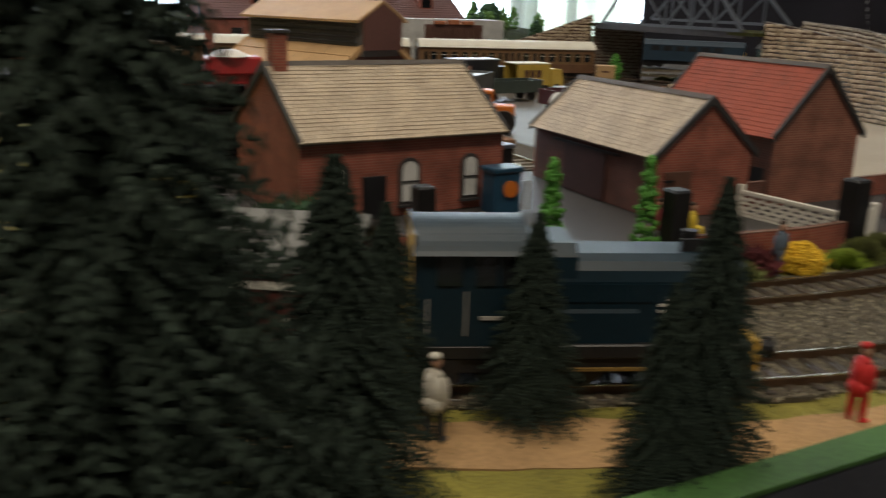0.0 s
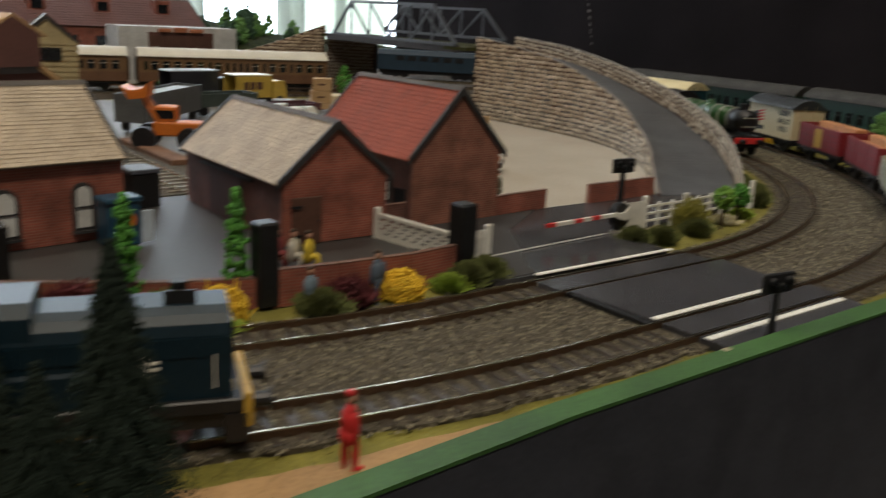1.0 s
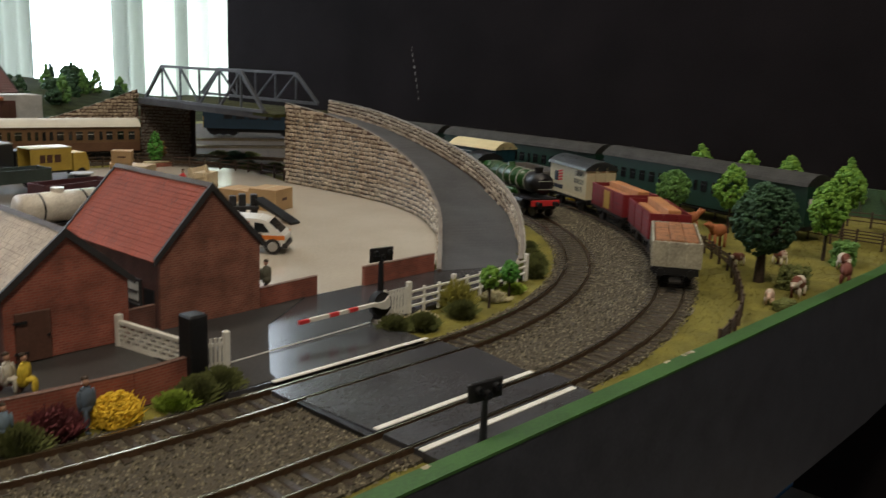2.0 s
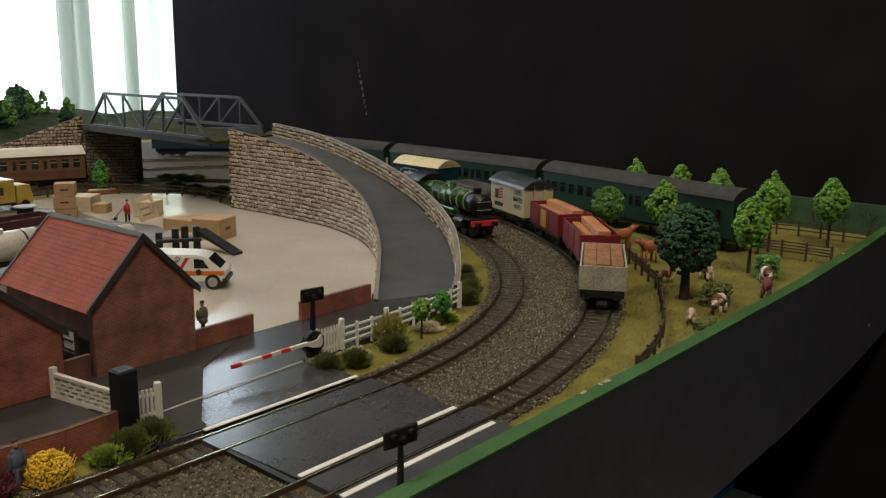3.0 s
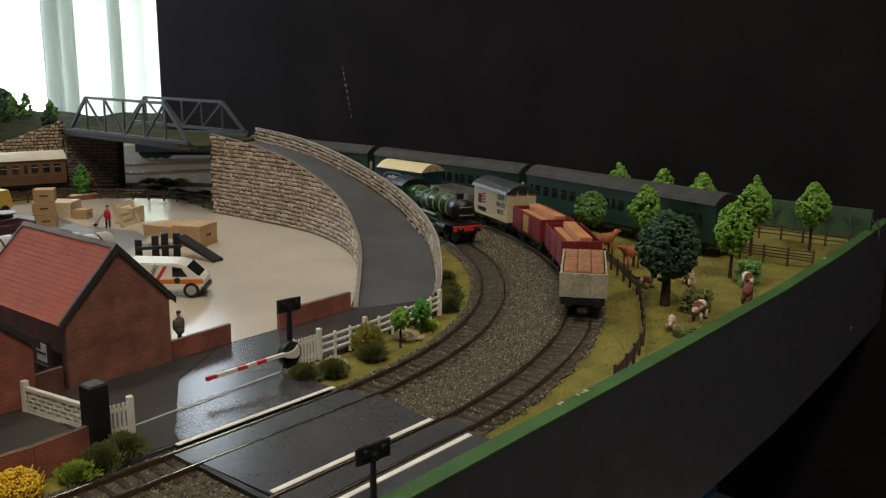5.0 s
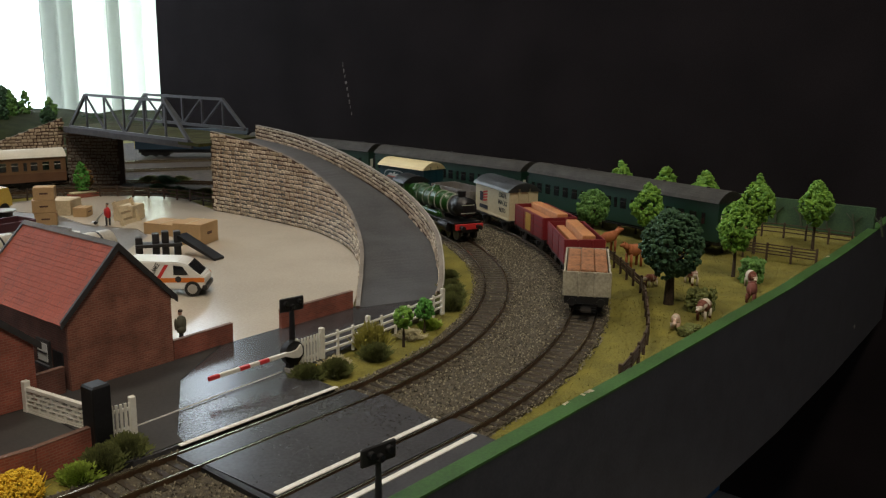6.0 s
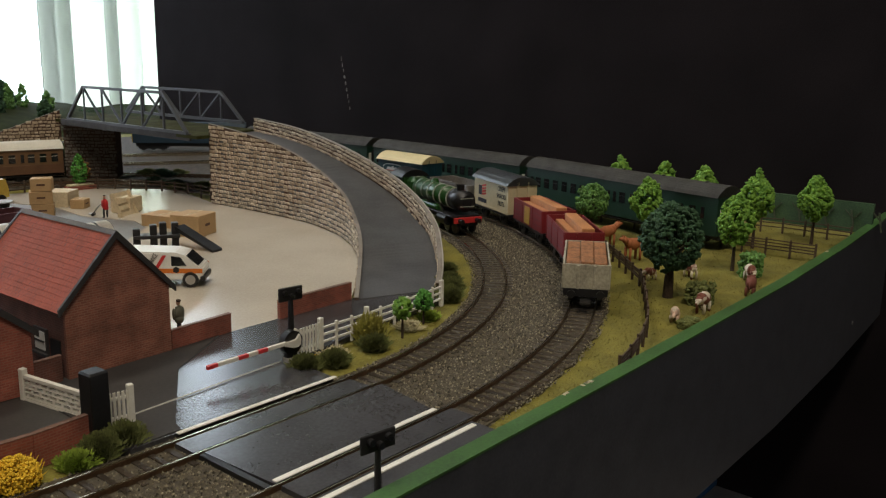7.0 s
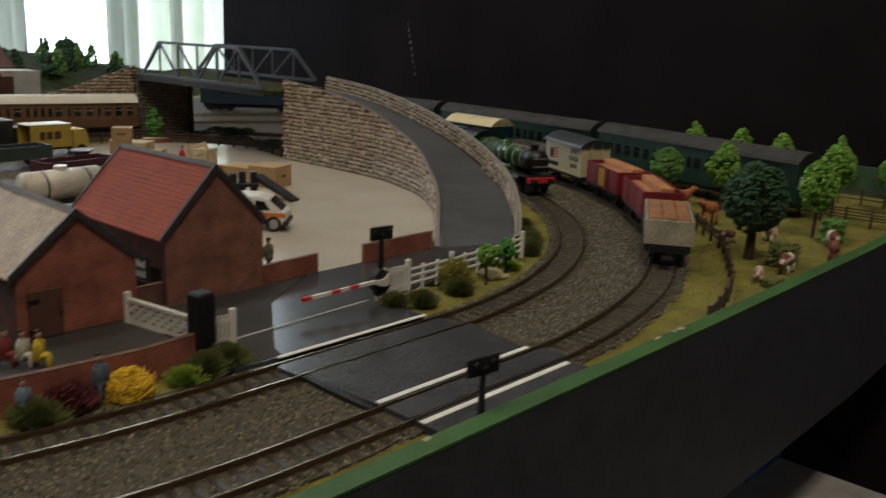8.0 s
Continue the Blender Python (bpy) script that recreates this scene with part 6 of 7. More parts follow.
def open_truck(m, material, label, L=0.062, h=0.013, load=None, rail=False):
    """A low open wagon or trailer."""
    th = thing("open_wagon", m, label, "wagon", "yard wagons")
    part("bed", box(-L / 2, L / 2, -0.0135, 0.0135, 0.009, 0.0105), GUNMETAL, th)
    for s in (-1, 1):
        part("side", box(-L / 2, L / 2, s * 0.0135 - 0.0006, s * 0.0135 + 0.0006, 0.009, 0.009 + h, 0.0002), material, th)
        part("end", box(s * L / 2 - 0.0006, s * L / 2 + 0.0006, -0.0129, 0.0129, 0.009, 0.009 + h, 0.0002), material, th)
    if load:
        part("load", box(-L / 2 + 0.001, L / 2 - 0.001, -0.012, 0.012, 0.0105, 0.007 + h, 0.001), load, th)
    for x in (-L / 2 + 0.012, L / 2 - 0.012):
        for y in (-0.0095, 0.0095):
            wheel(th, x, y, 0.0055, 0.0055, 0.0030, GUNMETAL)
    return th


open_truck(pose(0.1100, 0.5900, 0.0, 0, 0, 8), mat("dark_green_grey", (0.05, 0.07, 0.06), 0.5), "low dark green open wagon in the yard", 0.075)
open_truck(pose(0.0230, 0.5230, 0.0, 0, 0, 46), mat("grey_steel_panel", (0.10, 0.105, 0.11), 0.4), "long grey open wagon with pale cargo", 0.125, 0.024, mat("pale_steel_cargo", (0.42, 0.48, 0.52), 0.35))
open_truck(pose(0.1250, 0.4800, 0.0, 0, 0, 10), mat("dark_maroon_plank", (0.09, 0.03, 0.035), 0.55), "dark maroon open wagon in the yard", 0.070, 0.014)
open_truck(pose(0.1400, 0.4350, 0.0, 0, 0, 10), mat("pale_grey_plank", (0.33, 0.33, 0.32), 0.6), "pale grey open wagon in the yard", 0.060, 0.010)


def tanker(m, label):
    th = thing("tank_wagon", m, label, "tank wagon", "white tank wagons")
    part("frame", box(-0.034, 0.034, -0.010, 0.010, 0.007, 0.0095), GUNMETAL, th)
    tm = Matrix.Translation((-0.031, 0, 0.0205)) @ Matrix.Rotation(radians(90), 4, "Y")
    tk = part("tank", cyl(0.0122, 0.062, 20, m=tm), mat("cream_white_tank", (0.66, 0.61, 0.52), 0.35), th, smooth=True)
    part("filler", cyl(0.0050, 0.0040, 14, m=Matrix.Translation((0, 0, 0.0315))), MATS["cream_white_tank"], tk)
    for x in (-0.018, 0.018):
        part("strap", cyl(0.0124, 0.0016, 20, m=Matrix.Translation((x, 0, 0.0205)) @ Matrix.Rotation(radians(90), 4, "Y")), GUNMETAL, tk)
        for y in (-0.0090, 0.0090):
            wheel(th, x, y, 0.0055, 0.0055, 0.0026, GUNMETAL)
    return th


tanker(pose(0.0650, 0.3700, 0.0, 0, 0, 8), "cream white tank wagon with black straps")
tanker(pose(0.1250, 0.3300, 0.0, 0, 0, 6), "cream white tank wagon beside the house")

ld = thing("loading_shovel", pose(-0.0240, 0.3930, 0.0, 0, 0, 150) @ Matrix.Scale(0.98, 4), "orange wheeled loading shovel with raised bucket", "loader")
part("body", box(-0.030, 0.006, -0.009, 0.009, 0.011, 0.022, 0.001), ORANGE, ld)
part("cab", box(-0.012, 0.004, -0.008, 0.008, 0.022, 0.034, 0.001), ORANGE, ld)
part("cab_glass", box(-0.0105, 0.0044, -0.0083, 0.0083, 0.0245, 0.0310), GLASSDARK, ld)
for y in (-0.007, 0.007):
    part("lift_arm", bar((0.000, y, 0.020), (0.013, y, 0.041), 0.0034), ORANGE, ld)
part("bucket", prism([(0.008, 0.041), (0.022, 0.039), (0.028, 0.049), (0.022, 0.046), (0.013, 0.047), (0.008, 0.052)], 0.028, "y", -0.014), ORANGE, ld)
for x in (-0.022, 0.012):
    for y in (-0.0125, 0.0125):
        wheel(ld, x, y, 0.0092, 0.0092, 0.0070, GUNMETAL)
kb = thing("blue_kiosk", pose(-0.1420, 0.1330, 0, 0, 0, 7), "blue kiosk with an orange round sign", "kiosk")
BLUEP = mat("blue_kiosk_paint", (0.014, 0.06, 0.11), 0.4)
part("cabin", box(-0.0080, 0.0080, -0.006, 0.006, 0, 0.0210, 0.0005), BLUEP, kb)
part("cornice", box(-0.0088, 0.0088, -0.0068, 0.0068, 0.0205, 0.0230, 0.0005), BLUEP, kb)
part("sign", cyl(0.0042, 0.0010, 18, m=Matrix.Translation((0.001, -0.0062, 0.0125)) @ Matrix.Rotation(radians(90), 4, "X")), ORANGE, kb, "round orange sign")
# pale panel stands in for the window's reflection on the glossy paving
part("notice", box(0.0085, 0.0140, -0.0066, -0.0058, 0.001, 0.0160), mat("pale_blue_reflection", (0.50, 0.58, 0.66), 0.5), kb, "window reflection on the paving, added as a pale panel")

bn = thing("storage_bin", pose(-0.1030, 0.2080, -0.0003, 0, 0, 7), "black storage bin with a grey lid by the office", "bin")
part("bin_body", box(-0.010, 0.006, -0.006, 0.012, 0, 0.0190, 0.0005), BLACK, bn)
part("lid", box(-0.0106, 0.0066, -0.0066, 0.0126, 0.0190, 0.0215, 0.0005), mat("blue_grey_lid", (0.10, 0.11, 0.14), 0.4), bn)

# ---------------------------------------------------------------- trains
def at_track(r, s, z=0.0005):
    x, y, a = on_track(r, s)
    return pose(x, y, z, 0, 0, math.degrees(a))


WHEELM = mat("dark_wheel_metal", (0.05, 0.045, 0.04), 0.4, 0.6)


def running_gear(th, L, wb, beam=GUNMETAL, z=0.0115):
    """Frames, four wheels, axle guards, buffers and couplings of a short wagon."""
    uf = part("underframe", box(-L / 2, L / 2, -0.0125, 0.0125, z - 0.0028, z), GUNMETAL, th)
    for x in (-wb / 2, wb / 2):
        for s in (-1, 1):
            wt = part("wheel", cyl(0.0063, 0.0024, 20, m=Matrix.Translation((x, s * 0.0088 + 0.0012, 0.0063)) @ Matrix.Rotation(radians(90), 4, "X")), WHEELM, th)
            part("tread", cyl(0.0056, 0.0028, 20, m=Matrix.Translation((x, s * 0.0088 + 0.0014, 0.0063)) @ Matrix.Rotation(radians(90), 4, "X")), GUNMETAL, wt)
            part("axle_guard", prism([(x - 0.0050, z - 0.0026), (x + 0.0050, z - 0.0026), (x + 0.0018, 0.0048), (x - 0.0018, 0.0048)], 0.0012, "y", s * 0.0118 - 0.0006), GUNMETAL, th)
            part("axle_box", box(x - 0.0014, x + 0.0014, s * 0.0126 - 0.0009, s * 0.0126 + 0.0009, 0.0048, 0.0080, 0.0002), GUNMETAL, th)
    for e in (-1, 1):
        part("buffer_beam", box(e * L / 2 - 0.0007, e * L / 2 + 0.0007, -0.0130, 0.0130, z - 0.0042, z + 0.0002), beam, th)
        for s in (-1, 1):
            bf = part("buffer", cyl(0.0011, 0.0052, 10, m=Matrix.Translation((e * L / 2, s * 0.0085, z - 0.0020)) @ Matrix.Rotation(radians(90 * e), 4, "Y")), GUNMETAL, th)
            part("buffer_head", cyl(0.0024, 0.0008, 14, m=Matrix.Translation((e * (L / 2 + 0.0050), s * 0.0085, z - 0.0020)) @ Matrix.Rotation(radians(90 * e), 4, "Y")), GUNMETAL, bf)
        part("coupling", box(e * (L / 2 + 0.0045) - 0.0045, e * (L / 2 + 0.0045) + 0.0045, -0.0030, 0.0030, 0.0042, 0.0052), WHEELM, th)
    part("brake_gear", box(-wb / 2 + 0.006, wb / 2 - 0.006, -0.0122, -0.0116, 0.0050, 0.0060), WHEELM, th)
    return uf


def arc_roof(L, w, z0, rise, t=0.0010, n=10):
    pts = [(w / 2 * math.sin(a), z0 + rise * (math.cos(a) - math.cos(1.1)) / (1 - math.cos(1.1))) for a in [1.1 * (2 * i / n - 1) / 1 for i in range(n + 1)]]
    k = (w / 2) / pts[-1][0]
    up = [(y * k, z) for y, z in pts]
    lo = [(y * k, z - t) for y, z in up[::-1]]
    return prism(up + lo, L, "x", -L / 2)


def van(m, bodym, roofm, label, L=0.070, top=0.0375, rise=0.0068, vents=True, mullions=5):
    th = thing("van_wagon", m, label, "wagon", "goods train")
    running_gear(th, L, 0.040)
    z0 = 0.0115
    n = 10
    arc = [(0.0140 * math.sin(1.1 * (2 * i / n - 1)) / math.sin(1.1), top + rise * (math.cos(1.1 * (2 * i / n - 1)) - math.cos(1.1)) / (1 - math.cos(1.1)) - 0.0006) for i in range(n + 1)]
    part("body", prism([(-0.0140, z0), (0.0140, z0)] + arc[::-1], L - 0.001, "x", -(L - 0.001) / 2), bodym, th)
    part("roof", arc_roof(L + 0.0016, 0.0296, top, rise), roofm, th, smooth=False)
    for s in (-1, 1):
        part("solebar", box(-L / 2, L / 2, s * 0.0140 - 0.0005, s * 0.0140 + 0.0006, z0, z0 + 0.0016), bodym, th)
        for e in range(2):
            part("end_post", box((e * 2 - 1) * (L / 2 + 0.0002) - 0.0006, (e * 2 - 1) * (L / 2 + 0.0002) + 0.0006, s * 0.0050 - 0.0009, s * 0.0050 + 0.0009, z0, top + 0.002), bodym, th)
    if vents:
        for i in range(5):
            for y in (-0.0062, 0.0062):
                part("roof_vent", cyl(0.0012, 0.0012, 8, m=Matrix.Translation((-L * 0.36 + i * L * 0.18, y, top + rise * 0.70))), roofm, th)
    return th


def side_box(th, name, x0, x1, z0, z1, material, label="", y=-0.01405):
    return part(name, box(x0, x1, y - 0.00025, y + 0.0001, z0, z1), material, th, label)


def open_wagon(m, bodym, inside, label, L=0.070, top=0.0255, load=None, wood=TIMBER):
    th = thing("open_goods_wagon", m, label, "wagon", "goods train")
    running_gear(th, L, 0.040)
    z0 = 0.0115
    t = 0.0011
    part("floor", box(-L / 2 + t, L / 2 - t, -0.0128, 0.0128, z0, z0 + 0.0015), inside, th)
    for s in (-1, 1):
        sd = part("side", box(-L / 2, L / 2, s * 0.0140 - (t if s > 0 else 0), s * 0.0140 + (0 if s > 0 else t), z0, top, 0.0002), bodym, th)
        en = part("end", box(s * L / 2 - (t if s > 0 else 0), s * L / 2 + (0 if s > 0 else t), -0.0129, 0.0129, z0, top, 0.0002), bodym, th)
        for y in (-0.0048, 0.0048):
            part("end_post", box(s * (L / 2 + 0.0004) - 0.0005, s * (L / 2 + 0.0004) + 0.0005, y - 0.0008, y + 0.0008, z0, top - 0.0006, 0.0002), bodym, en)
        for k in range(1, 4):
            z = z0 + (top - z0) * k / 4
            part("plank_gap", box(-L / 2 + 0.001, L / 2 - 0.001, s * 0.0140 - 0.0001, s * 0.0140 + 0.0001, z - 0.0001, z + 0.0001), GUNMETAL, sd)
        for x in (-0.0120, 0.0120, -L / 2 + 0.002, L / 2 - 0.002):
            part("strapping", box(x - 0.0007, x + 0.0007, s * 0.0141 - 0.0003, s * 0.0141 + 0.0003, z0, top - 0.0004), bodym, sd)
    if load:
        for i, (y0, y1, zt) in enumerate(load):
            part("timber", box(-L / 2 + 0.004, L / 2 - 0.004, y0, y1, z0 + 0.0015, zt, 0.0005), wood, th, "sawn brown timber baulk")
    return th


HEAD = -0.1720          # nose of the shunter, standing with the lime wagon before the crossing
TAIL = 0.3500           # middle of the last wagon of the rake on the far bend
PITCH = 0.0977


def wagon_at(i):
    if i == 0:
        return at_track(R_OUT, HEAD - 0.0980 - 0.0085 - 0.039) @ Matrix.Scale(1.1, 4)
    return at_track(R_OUT, TAIL + (6 - i) * PITCH) @ Matrix.Scale(1.15, 4)


def both_sides(th, names):
    """Repeats the printed panels of one side on the other side of a wagon."""
    turn = Matrix.Rotation(math.pi, 4, "Z")
    for ob in [c for c in th.children if c.name.split(".")[0] in names]:
        made = {}
        for o in (ob, *ob.children_recursive):
            made[o] = o.copy()
            scene.collection.objects.link(made[o])
            if o is ob:
                made[o].matrix_basis = turn @ o.matrix_basis
            else:
                made[o].parent = made[o.parent]


# diesel shunter
BRBLUE = mat("rail_blue_paint", (0.005, 0.019, 0.030), 0.44, var=0.15, scale=40, spec=0.32, bump=0.05)
WASPY = mat("wasp_yellow", (0.50, 0.31, 0.045), 0.5, var=0.15)
sh = thing("diesel_shunter", at_track(R_OUT, HEAD - 0.049), "dark blue diesel shunter with yellow wasp stripes", "locomotive", "goods train")
part("frame", box(-0.0460, 0.0460, -0.0145, 0.0145, 0.0100, 0.0140, 0.0004), BLACK, sh)
for x in (-0.0225, 0.0, 0.0225):
    for s in (-1, 1):
        wt = part("driving_wheel", cyl(0.0072, 0.0026, 22, m=Matrix.Translation((x, s * 0.0088 + 0.0013, 0.0072)) @ Matrix.Rotation(radians(90), 4, "X")), WHEELM, sh)
        part("tyre", cyl(0.0062, 0.0030, 22, m=Matrix.Translation((x, s * 0.0088 + 0.0015, 0.0072)) @ Matrix.Rotation(radians(90), 4, "X")), GUNMETAL, wt)
for s in (-1, 1):
    part("side_frame", box(-0.0440, 0.0440, s * 0.0128 - 0.0006, s * 0.0128 + 0.0006, 0.0060, 0.0120), GUNMETAL, sh)
    part("coupling_rod", box(-0.0230, 0.0230, s * 0.0138 - 0.0004, s * 0.0138 + 0.0004, 0.0064, 0.0072), mat("dull_ochre_rod", (0.20, 0.12, 0.03), 0.5), sh, "dull ochre coupling rod")
    part("step", box(-0.0425, -0.0335, s * 0.0132 - 0.0010, s * 0.0132 + 0.0010, 0.0030, 0.0100), GUNMETAL, sh)
part("bonnet", prism([(-0.0126, 0.0140), (0.0126, 0.0140), (0.0126, 0.0310), (0.0117, 0.0338), (0.0096, 0.0358), (0.0060, 0.0370), (-0.0060, 0.0370), (-0.0096, 0.0358), (-0.0117, 0.0338), (-0.0126, 0.0310)], 0.0590, "x", -0.0160), BRBLUE, sh)
part("tank_fairing", prism([(-0.0132, 0.0140), (0.0132, 0.0140), (0.0132, 0.0225), (0.0126, 0.0235), (-0.0126, 0.0235), (-0.0132, 0.0225)], 0.0300, "x", -0.0160), BRBLUE, sh)
part("bonnet_step", prism([(-0.0125, 0.0300), (0.0125, 0.0300), (0.0118, 0.0375), (0.0085, 0.0405), (-0.0085, 0.0405), (-0.0118, 0.0375)], 0.0140, "x", -0.0170), BRBLUE, sh)
part("exhaust", cyl(0.0022, 0.0050, 12, m=Matrix.Translation((0.0310, 0, 0.0370))), BLACK, sh)
part("exhaust_guard", box(0.0270, 0.0350, -0.0045, -0.0035, 0.0370, 0.0405), BLACK, sh)
part("radiator_grille", box(0.0430, 0.0438, -0.0085, 0.0085, 0.0170, 0.0330), GUNMETAL, sh)
cab = part("cab", prism([(-0.0145, 0.0140), (0.0145, 0.0140), (0.0145, 0.0400), (-0.0145, 0.0400)], 0.0285, "x", -0.0455), BRBLUE, sh)
part("cab_roof", arc_roof(0.0300, 0.0294, 0.0396, 0.0062, 0.0006, 20), BRBLUE, sh).location = (-0.0312, 0, 0)
part("cab_gable", prism([(-0.0140, 0.0398)] + [(0.0140 * math.sin(1.1 * (2 * i / 8 - 1)) / math.sin(1.1), 0.0393 + 0.0062 * (math.cos(1.1 * (2 * i / 8 - 1)) - math.cos(1.1)) / (1 - math.cos(1.1))) for i in range(9)] + [(0.0140, 0.0398)], 0.0285, "x", -0.0455), BRBLUE, sh)
for s in (-1, 1):
    y = s * 0.0146
    for x0, x1 in ((-0.0400, -0.0335), (-0.0300, -0.0245), (-0.0235, -0.0185)):
        part("cab_window", box(x0, x1, y - 0.0003, y + 0.0003, 0.0305, 0.0385, 0.0001), GLASSDARK, cab)
    part("handrail", box(-0.0425, -0.0421, y - 0.0003, y + 0.0003, 0.0170, 0.0270), KERB, sh, "pale handrail")
    part("handrail", box(-0.0325, -0.0321, y - 0.0003, y + 0.0003, 0.0170, 0.0290), KERB, sh, "pale handrail")
    part("handrail", box(0.0386, 0.0390, s * 0.0132 - 0.0002, s * 0.0132 + 0.0002, 0.0170, 0.0260), WHITEPLASTIC, sh, "white handrail")
    part("number_bar", box(-0.0285, -0.0215, y - 0.0003, y + 0.0003, 0.0213, 0.0223), KERB, cab, "pale number bar")
    for i in range(7):
        x = -0.0140 + i * 0.0082
        part("bonnet_door", box(x, x + 0.0074, s * 0.0127 - 0.0002, s * 0.0127 + 0.0002, 0.0255, 0.0305), BRBLUE, sh)
    # double arrow emblem as plain bars
    yb = s * 0.0129
    em = part("emblem", box(0.0195, 0.0255, yb - 0.0003, yb + 0.0003, 0.0243, 0.0250), WHITEPLASTIC, sh, "white arrow emblem")
    part("emblem_bar", box(0.0195, 0.0255, yb - 0.0003, yb + 0.0003, 0.0226, 0.0233), WHITEPLASTIC, em)
    for p, q in (((0.0212, 0.0265), (0.0236, 0.0246)), ((0.0214, 0.0230), (0.0238, 0.0211)), ((0.0213, 0.0246), (0.0237, 0.0230))):
        part("emblem_bar", bar((p[0], yb, p[1]), (q[0], yb, q[1]), 0.0007), WHITEPLASTIC, em)
rear = part("rear_panel", box(-0.0461, -0.0455, -0.0143, 0.0143, 0.0140, 0.0440), GUNMETAL, sh, "black rear cab panel with slanting stripes")
for s in (-1, 1):
    for i in range(10):
        z0 = -0.0070 + i * 0.0052
        z1 = z0 + 0.0200
        ya, yb = 0.0140, 0.0008
        if z1 < 0.0160 or z0 > 0.0410:
            continue
        k = (ya - yb) / (z1 - z0)
        if z1 > 0.0425:
            yb += k * (z1 - 0.0425)
            z1 = 0.0425
        if z0 < 0.0142:
            ya -= k * (0.0142 - z0)
            z0 = 0.0142
        part("wasp_stripe", prism([(s * yb, z1 - 0.0002), (s * yb, z1 + 0.0012), (s * ya, z0 + 0.0016), (s * ya, z0)], 0.0004, "x", -0.0465), WASPY, rear)
    part("rear_window", box(-0.0468, -0.0460, s * 0.0080 - 0.0036, s * 0.0080 + 0.0036, 0.0310, 0.0385), GLASSDARK, rear)
for e in (-1, 1):
    bb = part("buffer_beam", box(e * 0.0470 - 0.0012, e * 0.0470 + 0.0012, -0.0148, 0.0148, 0.0060, 0.0155, 0.0003), WASPY, sh, "mustard yellow buffer beam")
    for s in (-1, 1):
        part("buffer", cyl(0.0022, 0.0055, 12, m=Matrix.Translation((e * 0.0478, s * 0.0088, 0.0108)) @ Matrix.Rotation(radians(90 * e), 4, "Y")), GUNMETAL, bb)
        part("buffer_head", cyl(0.0032, 0.0009, 14, m=Matrix.Translation((e * 0.0530, s * 0.0088, 0.0108)) @ Matrix.Rotation(radians(90 * e), 4, "Y")), GUNMETAL, bb)
        part("corner_step", box(e * 0.0440 - 0.0030, e * 0.0440 + 0.0030, s * 0.0140 - 0.0008, s * 0.0140 + 0.0008, 0.0020, 0.0100), GUNMETAL, bb)
for i in range(4):
    part("front_stripe", box(0.0439, 0.0442, -0.0100 + i * 0.0055, -0.0074 + i * 0.0055, 0.0145, 0.0165), WASPY, sh)

# brown lime wagon with a grey pitched roof
BROWNW = mat("oxide_brown_wagon", (0.105, 0.028, 0.022), 0.6, var=0.15)
GREYROOF = mat("slate_grey_roof", (0.155, 0.16, 0.155), 0.65, var=0.15)
lw = thing("lime_wagon", wagon_at(0), "oxide brown lime wagon with a grey pitched roof", "wagon", "goods train")
running_gear(lw, 0.070, 0.040)
part("body", prism([(-0.0140, 0.0115), (0.0140, 0.0115), (0.0140, 0.0300), (0.0, 0.0395), (-0.0140, 0.0300)], 0.0690, "x", -0.0345), BROWNW, lw)
for s in (-1, 1):
    rfm = part("roof_slope", prism([(0.0, 0.0402), (s * 0.0152, 0.0298), (s * 0.0152, 0.0306), (0.0, 0.0412)], 0.0720, "x", -0.0360), GREYROOF, lw)
    for i in range(13):
        x = -0.0345 + i * 0.00575
        part("plank_line", bar((x, s * 0.0004, 0.0414), (x, s * 0.0150, 0.0309), 0.0003), COACHROOF, rfm)
    ht = part("hatch", bar((-0.0050, s * 0.0078, 0.0361), (0.0100, s * 0.0078, 0.0361), 0.0006), GREYROOF, rfm)
    for x in (-0.0050, 0.0025, 0.0100):
        part("hatch_bar", bar((x, s * 0.0035, 0.0392), (x, s * 0.0115, 0.0336), 0.0009), GREYROOF, ht)
    for x in (-0.0340, -0.0120, 0.0120, 0.0340):
        part("strapping", box(x - 0.0007, x + 0.0007, s * 0.0141 - 0.0003, s * 0.0141 + 0.0003, 0.0115, 0.0296), BROWNW, lw)
for e in (-1, 1):
    for y in (-0.0055, 0.0055):
        part("end_post", box(e * 0.0347 - 0.0006, e * 0.0347 + 0.0006, y - 0.0009, y + 0.0009, 0.0115, 0.0330), BROWNW, lw)
for x0, x1 in ((-0.0250, -0.0200), (-0.0185, -0.0060), (-0.0045, 0.0045), (0.0060, 0.0225), (0.0240, 0.0285)):
    side_box(lw, "name_bar", x0, x1, 0.0252, 0.0272, WHITEPLASTIC, "white bar of a company name", -0.0142)
side_box(lw, "print_bar", 0.0210, 0.0280, 0.0200, 0.0214, WHITEPLASTIC, "small unreadable lettering bar")
side_box(lw, "print_bar", 0.0180, 0.0290, 0.0170, 0.0184, WHITEPLASTIC, "small unreadable lettering bar")
side_box(lw, "print_bar", -0.0300, -0.0240, 0.0140, 0.0152, WHITEPLASTIC, "small unreadable lettering bar")

